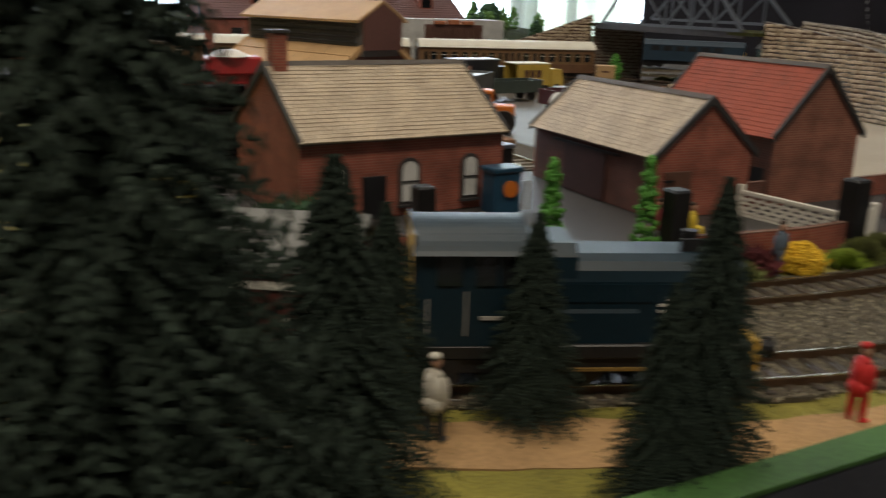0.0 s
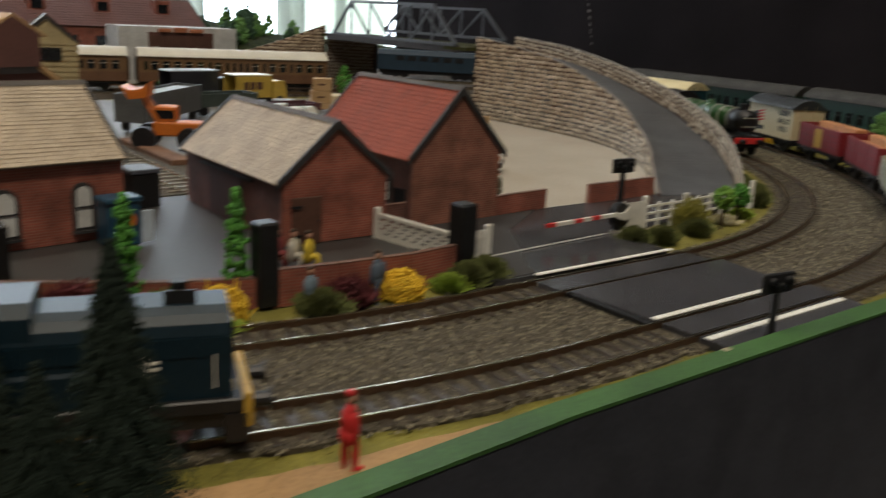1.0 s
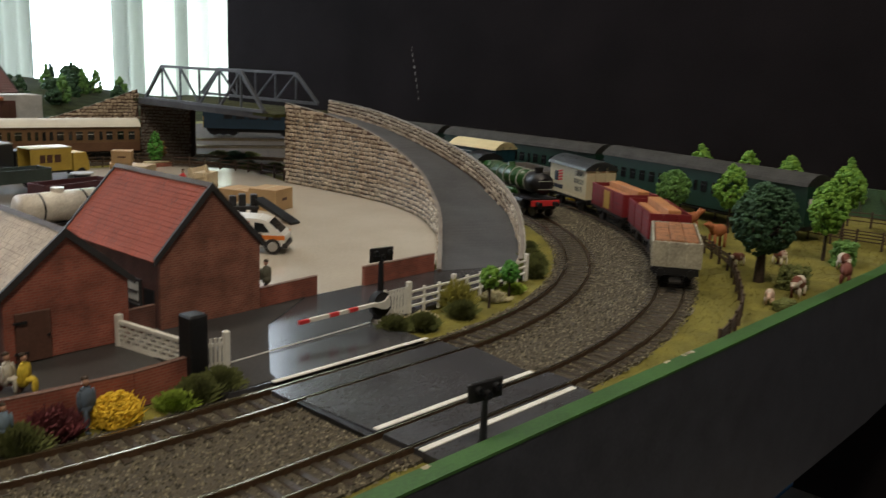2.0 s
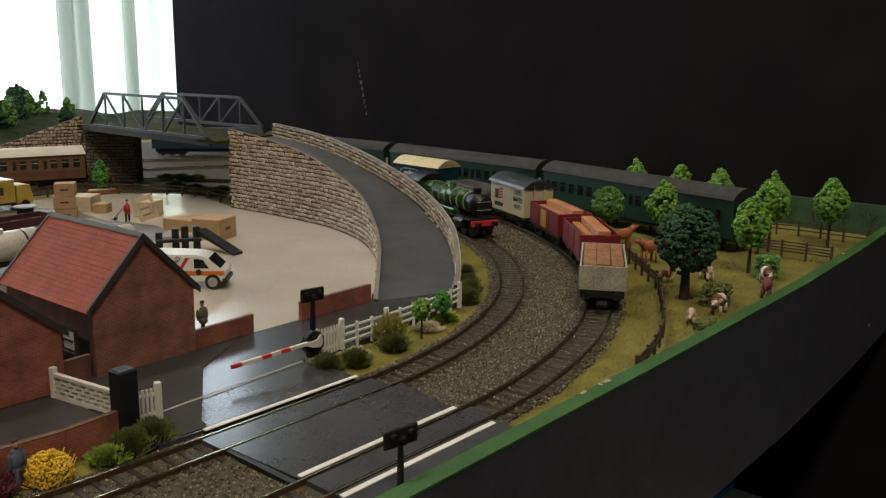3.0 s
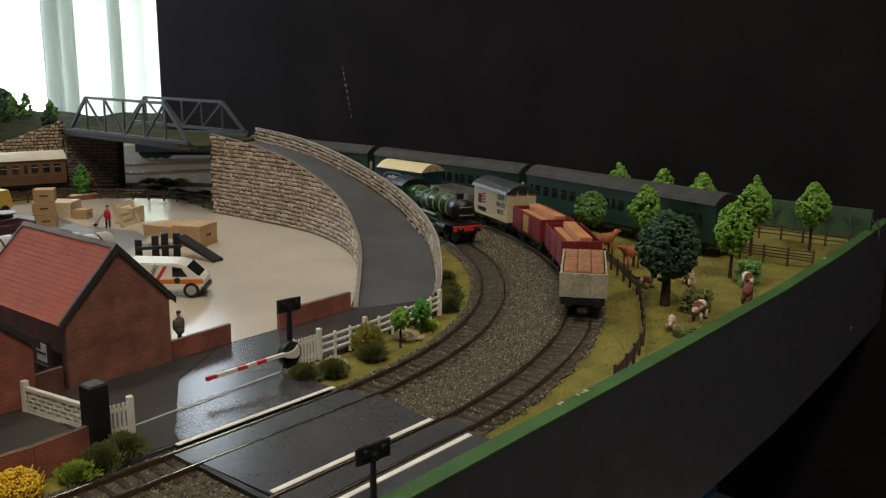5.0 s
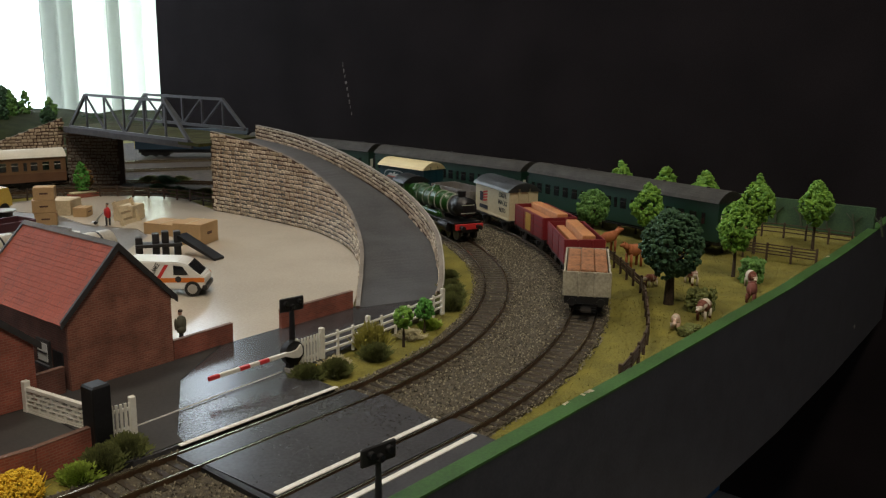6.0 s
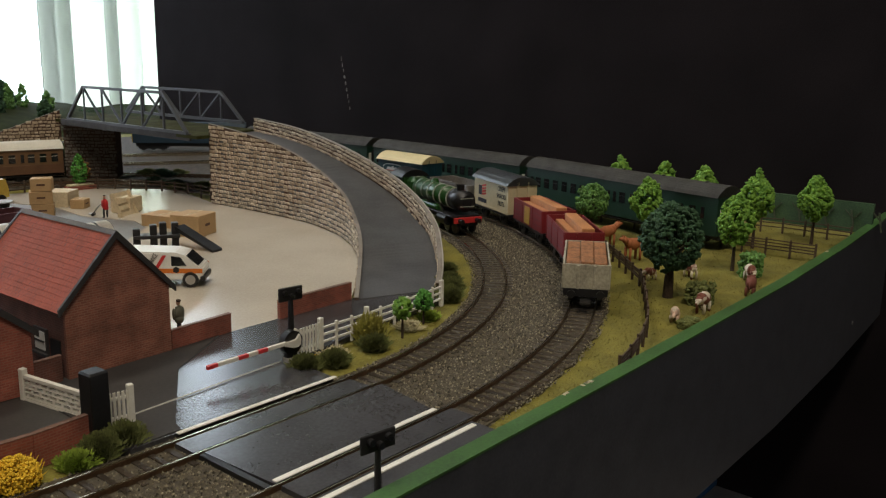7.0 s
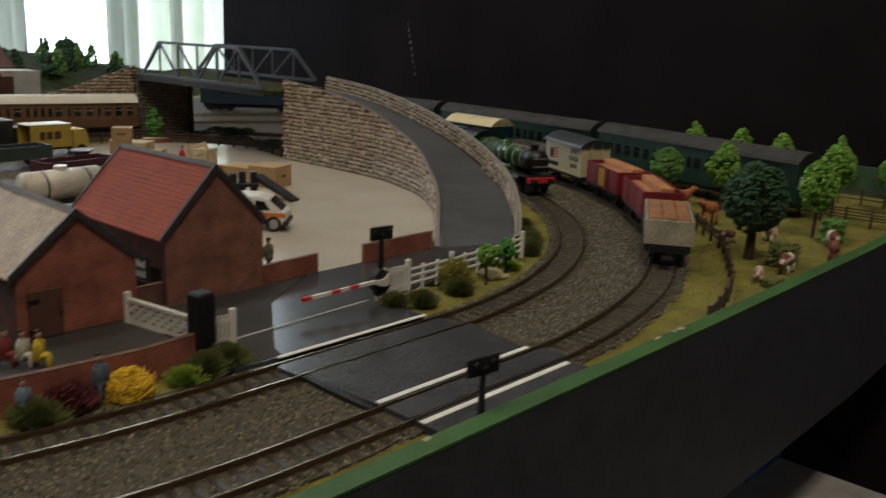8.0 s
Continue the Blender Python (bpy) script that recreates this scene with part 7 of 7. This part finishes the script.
# dark teal van with a cream roof
TEAL = mat("dark_teal_van", (0.008, 0.040, 0.055), 0.4, var=0.1)
CREAMROOF = mat("cream_van_roof", (0.72, 0.62, 0.36), 0.45, var=0.06)
gv = van(wagon_at(1), TEAL, CREAMROOF, "dark teal box van with a cream roof and oval emblem")
outer = [(-0.0110 + 0.0160 * math.copysign(abs(math.cos(a)) ** 0.55, math.cos(a)), 0.0250 + 0.0078 * math.copysign(abs(math.sin(a)) ** 0.55, math.sin(a))) for a in [2 * math.pi * i / 28 for i in range(28)]]
em = part("emblem_outline", prism(outer, 0.0003, "y", -0.01430), mat("pale_grey_print", (0.48, 0.50, 0.50), 0.5), gv, "pale oval emblem outline")
inner = [(-0.0110 + (x + 0.0110) * 0.94, 0.0250 + (z - 0.0250) * 0.89) for x, z in outer]
part("emblem_field", prism(inner, 0.0003, "y", -0.01445), TEAL, em)
part("emblem_cloud", prism([(-0.0110 + 0.0125 * math.cos(a) * (1 + 0.10 * math.cos(6 * a)), 0.0245 + 0.0046 * math.sin(a) * (1 + 0.2 * math.cos(6 * a))) for a in [2 * math.pi * i / 36 for i in range(36)]], 0.0003, "y", -0.01460), MATS["pale_grey_print"], em, "pale cloud shape")
part("emblem_bird", prism([(-0.0130, 0.0290), (-0.0095, 0.0312), (-0.0088, 0.0280), (-0.0070, 0.0200), (-0.0085, 0.0190), (-0.0120, 0.0240)], 0.0003, "y", -0.01468), MATS["pale_grey_print"], em)
part("emblem_band", box(-0.0215, -0.0010, -0.01490, -0.01465, 0.0228, 0.0262), mat("faded_red_print", (0.42, 0.10, 0.08), 0.6), em, "faded red name band")
side_box(gv, "sign_band", 0.0110, 0.0225, 0.0275, 0.0305, MATS["faded_red_print"], "faded red sign band", -0.0143)
side_box(gv, "sign_band", 0.0070, 0.0270, 0.0232, 0.0262, MATS["faded_red_print"], "faded red sign band", -0.0143)
for x in (0.0130, 0.0165, 0.0200):
    side_box(gv, "sign_bar", x - 0.0010, x + 0.0010, 0.0281, 0.0299, MATS["pale_grey_print"], "unreadable pale lettering bar", -0.0146)
for x in (0.0095, 0.0135, 0.0175, 0.0215, 0.0250):
    side_box(gv, "sign_bar", x - 0.0012, x + 0.0012, 0.0239, 0.0255, MATS["pale_grey_print"], "unreadable pale lettering bar", -0.0146)

both_sides(gv, ("emblem_outline", "sign_band", "sign_bar"))
GREYW = mat("weathered_grey_wagon", (0.17, 0.16, 0.15), 0.65, var=0.2)
ow = open_wagon(wagon_at(2), GREYW, mat("dusty_wagon_floor", (0.27, 0.25, 0.18), 0.9, var=0.2), "weathered grey open wagon with low sides")
for x0, x1 in ((-0.030, -0.014), (-0.009, 0.010), (0.014, 0.030)):
    side_box(ow, "print_bar", x0, x1, 0.0185, 0.0196, MATS["faded_red_print"], "faded red lettering bar", -0.0142)
CREAMV = mat("cream_van_body", (0.56, 0.48, 0.30), 0.5, var=0.08)
cv = van(wagon_at(3), CREAMV, mat("gunmetal_van_roof", (0.055, 0.060, 0.066), 0.28, var=0.2), "cream box van with a dark grey roof")
NAVY = mat("navy_print", (0.02, 0.022, 0.035), 0.6)
for i, (z, txt) in enumerate(((0.0320, "CRISPS"), (0.0255, "SNACKS"), (0.0190, "NUTS"))):
    lettering(txt, 0.0060, Matrix.Translation((0.0215, -0.01425, z)) @ SIDE, NAVY, cv, "lettering", 0.80)
for i in range(4):
    part("flag_stripe", prism([(-0.0175, 0.0215 + i * 0.0026), (-0.0095, 0.0230 + i * 0.0026), (-0.0095, 0.0245 + i * 0.0026), (-0.0175, 0.0230 + i * 0.0026)], 0.0003, "y", -0.01430), REDPAINT, cv, "red flag stripe")
side_box(cv, "flag_block", -0.0245, -0.0182, 0.0215, 0.0300, NAVY, "navy emblem block", -0.0142)
side_box(cv, "sign_bar", -0.0250, -0.0080, 0.0150, 0.0185, NAVY, "unreadable navy sign bar", -0.0142)

both_sides(cv, ("lettering", "flag_stripe", "flag_block", "sign_bar"))
REDW = mat("crimson_wagon", (0.20, 0.014, 0.018), 0.5, var=0.12)
DGREY = mat("dark_wagon_inside", (0.07, 0.065, 0.06), 0.8)
for i in (4, 5):
    w_ = open_wagon(wagon_at(i), REDW, DGREY, "crimson open wagon carrying sawn timber" + (", with an ochre side panel" if i == 4 else ""), top=0.0290, load=[(-0.0080, 0.0010, 0.0310), (0.0020, 0.0080, 0.0265)])
    if i == 4:
        side_box(w_, "ochre_panel", -0.0060, 0.0060, 0.0130, 0.0270, WASPY, "ochre side panel", -0.0142)
        both_sides(w_, ("ochre_panel",))
open_wagon(wagon_at(6), mat("worn_white_planks", (0.42, 0.39, 0.30), 0.7, var=0.3), DGREY, "worn white open wagon full of timber", top=0.0265, load=[(-0.0122, -0.0045, 0.0268), (-0.0042, 0.0038, 0.0272), (0.0041, 0.0122, 0.0266)], wood=mat("weathered_brown_timber", (0.33, 0.145, 0.062), 0.7, var=0.4, scale=130, bump=0.4))


# passenger coaches
def coach(a, b, bodym, roofm, label, group, height=0.0535, lower=None, windows=16, half=0.0165, z_roof=None):
    a, b = Vector(a), Vector(b)
    d = b - a
    L = d.length - 0.010
    c = (a + b) / 2
    th = thing("coach", pose(c.x, c.y, -0.001, 0, 0, math.degrees(math.atan2(d.y, d.x))), label, "railway coach", group)
    zt = height - 0.0095
    part("underframe", box(-L / 2, L / 2, -0.013, 0.013, 0.0085, 0.0125), GUNMETAL, th)
    if lower:
        part("body", box(-L / 2, L / 2, -half + 0.0003, half - 0.0003, 0.0235, zt, 0.0004), bodym, th)
        part("lower_body", box(-L / 2, L / 2, -half, half, 0.0120, 0.0240, 0.0004), lower, th)
    else:
        part("body", box(-L / 2, L / 2, -half, half, 0.0120, zt, 0.0004), bodym, th)
    part("roof", arc_roof(L + 0.001, half * 2 + 0.001, zt - 0.0006, 0.0092), roofm, th)
    for i in range(5):
        part("roof_vent", cyl(0.0018, 0.0014, 8, m=Matrix.Translation((-L * 0.4 + L * 0.2 * i, 0.0, zt + 0.0082))), roofm, th)
    rng = random.Random(windows)
    for s in (-1, 1):
        x = -L / 2 + 0.007
        while x < L / 2 - 0.012:
            wd = 0.0040 if rng.random() < 0.4 else 0.0078
            wn_ = part("coach_window", box(x, x + wd, s * half - 0.0004, s * half + 0.0004, 0.0270, 0.0375, 0.0001), GLASSDARK, th)
            if wd > 0.005:
                part("window_bar", box(x, x + wd, s * half - 0.0006, s * half + 0.0006, 0.0338, 0.0343), roofm, wn_)
            x += wd + (0.0045 if wd < 0.005 else 0.0062)
        part("gutter", box(-L / 2, L / 2, s * half - 0.0005, s * half + 0.0006, zt - 0.0012, zt - 0.0004), roofm, th)
        part("footboard", box(-L / 2 + 0.01, L / 2 - 0.01, s * 0.0150 - 0.0012, s * 0.0150 + 0.0012, 0.0095, 0.0103), GUNMETAL, th)
    for e in (-1, 1):
        part("end_gangway", box(e * L / 2 - 0.002, e * L / 2 + 0.0035, -0.0065, 0.0065, 0.0130, 0.0410, 0.0005), BLACK, th)
        part("end_lamp_panel", box(e * (L / 2 + 0.0002) - 0.0004, e * (L / 2 + 0.0002) + 0.0004, -0.0130, -0.0085, 0.0260, 0.0370), WHITEPLASTIC, th) if lower is None and e > 0 else None
        bg = part("bogie", box(e * L * 0.34 - 0.018, e * L * 0.34 + 0.018, -0.0125, 0.0125, 0.0045, 0.0085), GUNMETAL, th)
        for x in (-0.012, 0.012):
            for s in (-1, 1):
                part("wheel", cyl(0.0060, 0.0024, 16, m=Matrix.Translation((e * L * 0.34 + x, s * 0.0090 + 0.0012, 0.0060)) @ Matrix.Rotation(radians(90), 4, "X")), WHEELM, bg)
    return th


coach((0.6345, 0.2380), (0.5670, -0.0250), COACHGREEN, COACHROOF, "dark green passenger coach with a grey roof", "green coaches", 0.0590)
coach((0.6620, 0.5120), (0.6355, 0.2425), COACHGREEN, COACHROOF, "dark green passenger coach in the middle of its train", "green coaches", 0.0580)
coach((0.6570, 0.7880), (0.6620, 0.5170), COACHGREEN, COACHROOF, "dark green passenger coach half hidden by the ramp", "green coaches", 0.0580)
TEAK = mat("teak_brown_coach", (0.20, 0.110, 0.052), 0.5, var=0.15)
TEAKLOW = mat("brown_lower_coach", (0.17, 0.085, 0.045), 0.5, var=0.15)
CREAMCR = mat("off_white_coach_roof", (0.66, 0.63, 0.54), 0.5, var=0.08)
coach((0.1086, 0.8490), (0.3560, 0.7930), TEAK, CREAMCR, "teak brown coach with an off white roof", "teak coaches", 0.0545, TEAKLOW)
coach((-0.1450, 0.9050), (0.1060, 0.8500), TEAK, CREAMCR, "teak brown coach with an off white roof at the platform", "teak coaches", 0.0545, TEAKLOW)
coach((-0.4000, 0.9600), (-0.1480, 0.9060), TEAK, CREAMCR, "far teak brown coach with an off white roof", "teak coaches", 0.0545, TEAKLOW)

# green steam engine and tender on the inner loop
APPLE = mat("apple_green_paint", (0.018, 0.072, 0.014), 0.3, var=0.12)
LINING = mat("white_lining", (0.40, 0.42, 0.36), 0.5)
S_ENG = CX + R_IN * radians(90 - 33)
sm = at_track(R_IN, S_ENG + 0.075)
eng = thing("steam_locomotive", sm @ Matrix.Rotation(math.pi, 4, "Z"), "apple green steam locomotive with a black smokebox", "locomotive")
part("frame", box(-0.075, 0.075, -0.0115, 0.0115, 0.0080, 0.0160), GUNMETAL, eng)
part("running_plate", box(-0.075, 0.072, -0.0155, 0.0155, 0.0160, 0.0176, 0.0003), GUNMETAL, eng)
RY = Matrix.Rotation(radians(90), 4, "Y")
part("boiler", cyl(0.0108, 0.082, 24, r2=0.0095, m=Matrix.Translation((-0.030, 0, 0.0310)) @ RY), APPLE, eng, smooth=True)
part("firebox", box(-0.045, -0.026, -0.0110, 0.0110, 0.0180, 0.0410, 0.004), APPLE, eng)
part("smokebox", cyl(0.0100, 0.022, 24, m=Matrix.Translation((0.050, 0, 0.0310)) @ RY), GUNMETAL, eng, "black smokebox", True)
sd_ = part("smokebox_door", cyl(0.0085, 0.0020, 24, r2=0.006, m=Matrix.Translation((0.072, 0, 0.0310)) @ RY), GUNMETAL, eng)
part("door_rail", box(0.0735, 0.0742, -0.0070, 0.0070, 0.0340, 0.0346), LINING, sd_)
part("door_rail", box(0.0735, 0.0742, -0.0075, 0.0075, 0.0262, 0.0268), LINING, sd_)
for x in (0.049, 0.034, 0.020, 0.006, -0.008, -0.022, -0.036):
    part("boiler_band", cyl(0.0110, 0.0006, 24, m=Matrix.Translation((x, 0, 0.0310)) @ RY), LINING, eng, "thin white boiler band")
part("chimney", cyl(0.0036, 0.0060, 14, r2=0.0042, m=Matrix.Translation((0.060, 0, 0.0400))), GUNMETAL, eng)
part("dome", cyl(0.0045, 0.0040, 14, r2=0.0030, m=Matrix.Translation((0.004, 0, 0.0408))), APPLE, eng)
cb_ = part("cab", box(-0.072, -0.044, -0.0140, 0.0140, 0.0176, 0.0420, 0.0006), APPLE, eng)
part("cab_roof", arc_roof(0.031, 0.0290, 0.0415, 0.0065), GUNMETAL, eng).location = (-0.0585, 0, 0)
for s in (-1, 1):
    part("cab_window", box(-0.062, -0.050, s * 0.0141 - 0.0003, s * 0.0141 + 0.0003, 0.0320, 0.0390), GLASSDARK, cb_)
    part("splasher", box(-0.030, 0.035, s * 0.0125 - 0.002, s * 0.0125 + 0.002, 0.0176, 0.0225, 0.001), APPLE, eng)
    for x in (-0.028, 0.0, 0.028):
        dw = part("driving_wheel", cyl(0.0118, 0.0026, 24, m=Matrix.Translation((x, s * 0.0090 + 0.0013, 0.0118)) @ Matrix.Rotation(radians(90), 4, "X")), APPLE, eng)
        part("tyre", cyl(0.0125, 0.0020, 24, m=Matrix.Translation((x, s * 0.0086 + 0.0010, 0.0118)) @ Matrix.Rotation(radians(90), 4, "X")), WHEELM, dw)
    part("cylinder", cyl(0.0050, 0.018, 14, m=Matrix.Translation((0.043, s * 0.0135, 0.0120)) @ RY), GUNMETAL, eng)
    part("connecting_rod", box(-0.028, 0.045, s * 0.0118 - 0.0005, s * 0.0118 + 0.0005, 0.0100, 0.0116), STEEL, eng)
    for x in (0.052, 0.068):
        part("bogie_wheel", cyl(0.0062, 0.0024, 16, m=Matrix.Translation((x, s * 0.0090 + 0.0012, 0.0062)) @ Matrix.Rotation(radians(90), 4, "X")), WHEELM, eng)
bb = part("buffer_beam", box(0.0745, 0.0770, -0.0150, 0.0150, 0.0110, 0.0165, 0.0004), REDPAINT, eng, "red buffer beam")
for s in (-1, 1):
    part("buffer", cyl(0.0022, 0.0060, 12, m=Matrix.Translation((0.0770, s * 0.0090, 0.0135)) @ RY), GUNMETAL, bb)
S_TEN = S_ENG + 0.150 + 0.006 + 0.042
ten = thing("steam_tender", at_track(R_IN, S_TEN) @ Matrix.Rotation(math.pi, 4, "Z"), "apple green tender with a black coal bunker", "tender")
part("tank", box(-0.040, 0.040, -0.0140, 0.0140, 0.0130, 0.0345, 0.0008), APPLE, ten)
part("coal", box(-0.020, 0.036, -0.0110, 0.0110, 0.0345, 0.0400, 0.0030), BLACK, ten, "heap of black coal")
for s in (-1, 1):
    part("top_rail", box(-0.040, 0.040, s * 0.0140 - 0.0004, s * 0.0140 + 0.0004, 0.0345, 0.0375), LINING, ten, "white lined top rail")
    part("frame", box(-0.040, 0.040, s * 0.0125 - 0.0008, s * 0.0125 + 0.0008, 0.0050, 0.0130), GUNMETAL, ten)
    for x in (-0.028, -0.009, 0.009, 0.028):
        part("wheel", cyl(0.0068, 0.0024, 16, m=Matrix.Translation((x, s * 0.0090 + 0.0012, 0.0068)) @ Matrix.Rotation(radians(90), 4, "X")), WHEELM, ten)

# blue main line diesel beyond the bridge
bl = thing("diesel_locomotive", pose(0.690, 1.000, -0.001, 0, 0, -42), "dark blue main line diesel beyond the bridge", "locomotive")
part("body", prism([(-0.0165, 0.0130), (0.0165, 0.0130), (0.0165, 0.0400), (0.0100, 0.0480), (-0.0100, 0.0480), (-0.0165, 0.0400)], 0.190, "x", -0.095), mat("deep_blue_diesel", (0.008, 0.030, 0.055), 0.6, var=0.12), bl)
part("underframe", box(-0.090, 0.090, -0.0130, 0.0130, 0.0070, 0.0130), GUNMETAL, bl)
for e in (-1, 1):
    bg = part("bogie", box(e * 0.062 - 0.024, e * 0.062 + 0.024, -0.0130, 0.0130, 0.0030, 0.0090), GUNMETAL, bl)
    part("nose_panel", box(e * 0.0955 - 0.0010, e * 0.0955 + 0.0010, -0.0130, 0.0130, 0.0140, 0.0320), WASPY, bl, "yellow nose panel")
    part("cab_glass", box(e * 0.0957 - 0.0012, e * 0.0957 + 0.0012, -0.0120, 0.0120, 0.0330, 0.0410), GLASSDARK, bl)
    for x in (-0.016, 0.0, 0.016):
        for s in (-1, 1):
            part("wheel", cyl(0.0066, 0.0024, 14, m=Matrix.Translation((e * 0.062 + x, s * 0.0090 + 0.0012, 0.0066)) @ Matrix.Rotation(radians(90), 4, "X")), WHEELM, bg)
for s in (-1, 1):
    for i in range(6):
        part("side_grille", box(-0.060 + i * 0.021, -0.046 + i * 0.021, s * 0.0166 - 0.0003, s * 0.0166 + 0.0003, 0.0300, 0.0380), GUNMETAL, bl)

# things below the layout
bx = thing("white_board", pose(0.4970, -0.10, -0.935), "pale grey board with a blue edge on trestles", "table")
part("board_top", box(-0.12, 0.12, -0.15, 0.115, 0.655, 0.675, 0.002), mat("pale_grey_board", (0.42, 0.39, 0.38), 0.6), bx)
part("blue_edge", box(0.040, 0.119, 0.085, 0.113, 0.675, 0.684, 0.002), mat("bright_blue_plastic", (0.02, 0.14, 0.38), 0.5), bx, "bright blue plastic edge")
for x in (-0.10, 0.10):
    for y in (-0.12, 0.11):
        part("leg", box(x - 0.012, x + 0.012, y - 0.012, y + 0.012, -0.015, 0.655), GUNMETAL, bx)
# worn streak on the black cloth
scuff = mat("pale_scuff", (0.16, 0.15, 0.14), 0.9, var=0.6, scale=90)
rng_s = random.Random(8)
for i in range(9):
    y, z = 0.7960 - 0.0205 * i / 8, 0.1640 - 0.0840 * i / 8
    w, h = rng_s.uniform(0.0010, 0.0030), rng_s.uniform(0.0050, 0.0085)
    part("scuff_mark", prism([(y, z), (y + w, z - h * 0.3), (y + w * 0.6, z - h), (y - w * 0.7, z - h * 0.9), (y - w * 0.5, z - h * 0.2)], 0.0006, "x", 0.8590), scuff, bpy.data.objects["wall_east"], "pale scuffed mark on the cloth")

# ---------------------------------------------------------------- sleepers of the loops
slp = bpy.data.meshes.new("sleeper")
bs = box(-0.0015, 0.0015, -0.0138, 0.0138, -0.0030, -0.00165, 0.0002)
bs.to_mesh(slp)
bs.free()
slp.materials.append(SLEEPER)
for tr_, r, s0, s1 in ((t_in, R_IN, -0.42, 1.30), (t_out, R_OUT, -0.42, 1.45)):
    s = s0
    while s < s1:
        x, y, a = on_track(r, s)
        if not (-0.004 < x < 0.101 and y < 0.0):
            ob = new("sleeper", slp)
            ob.parent = tr_
            ob.matrix_basis = pose(x, y, 0, 0, 0, math.degrees(a))
        s += 0.0079
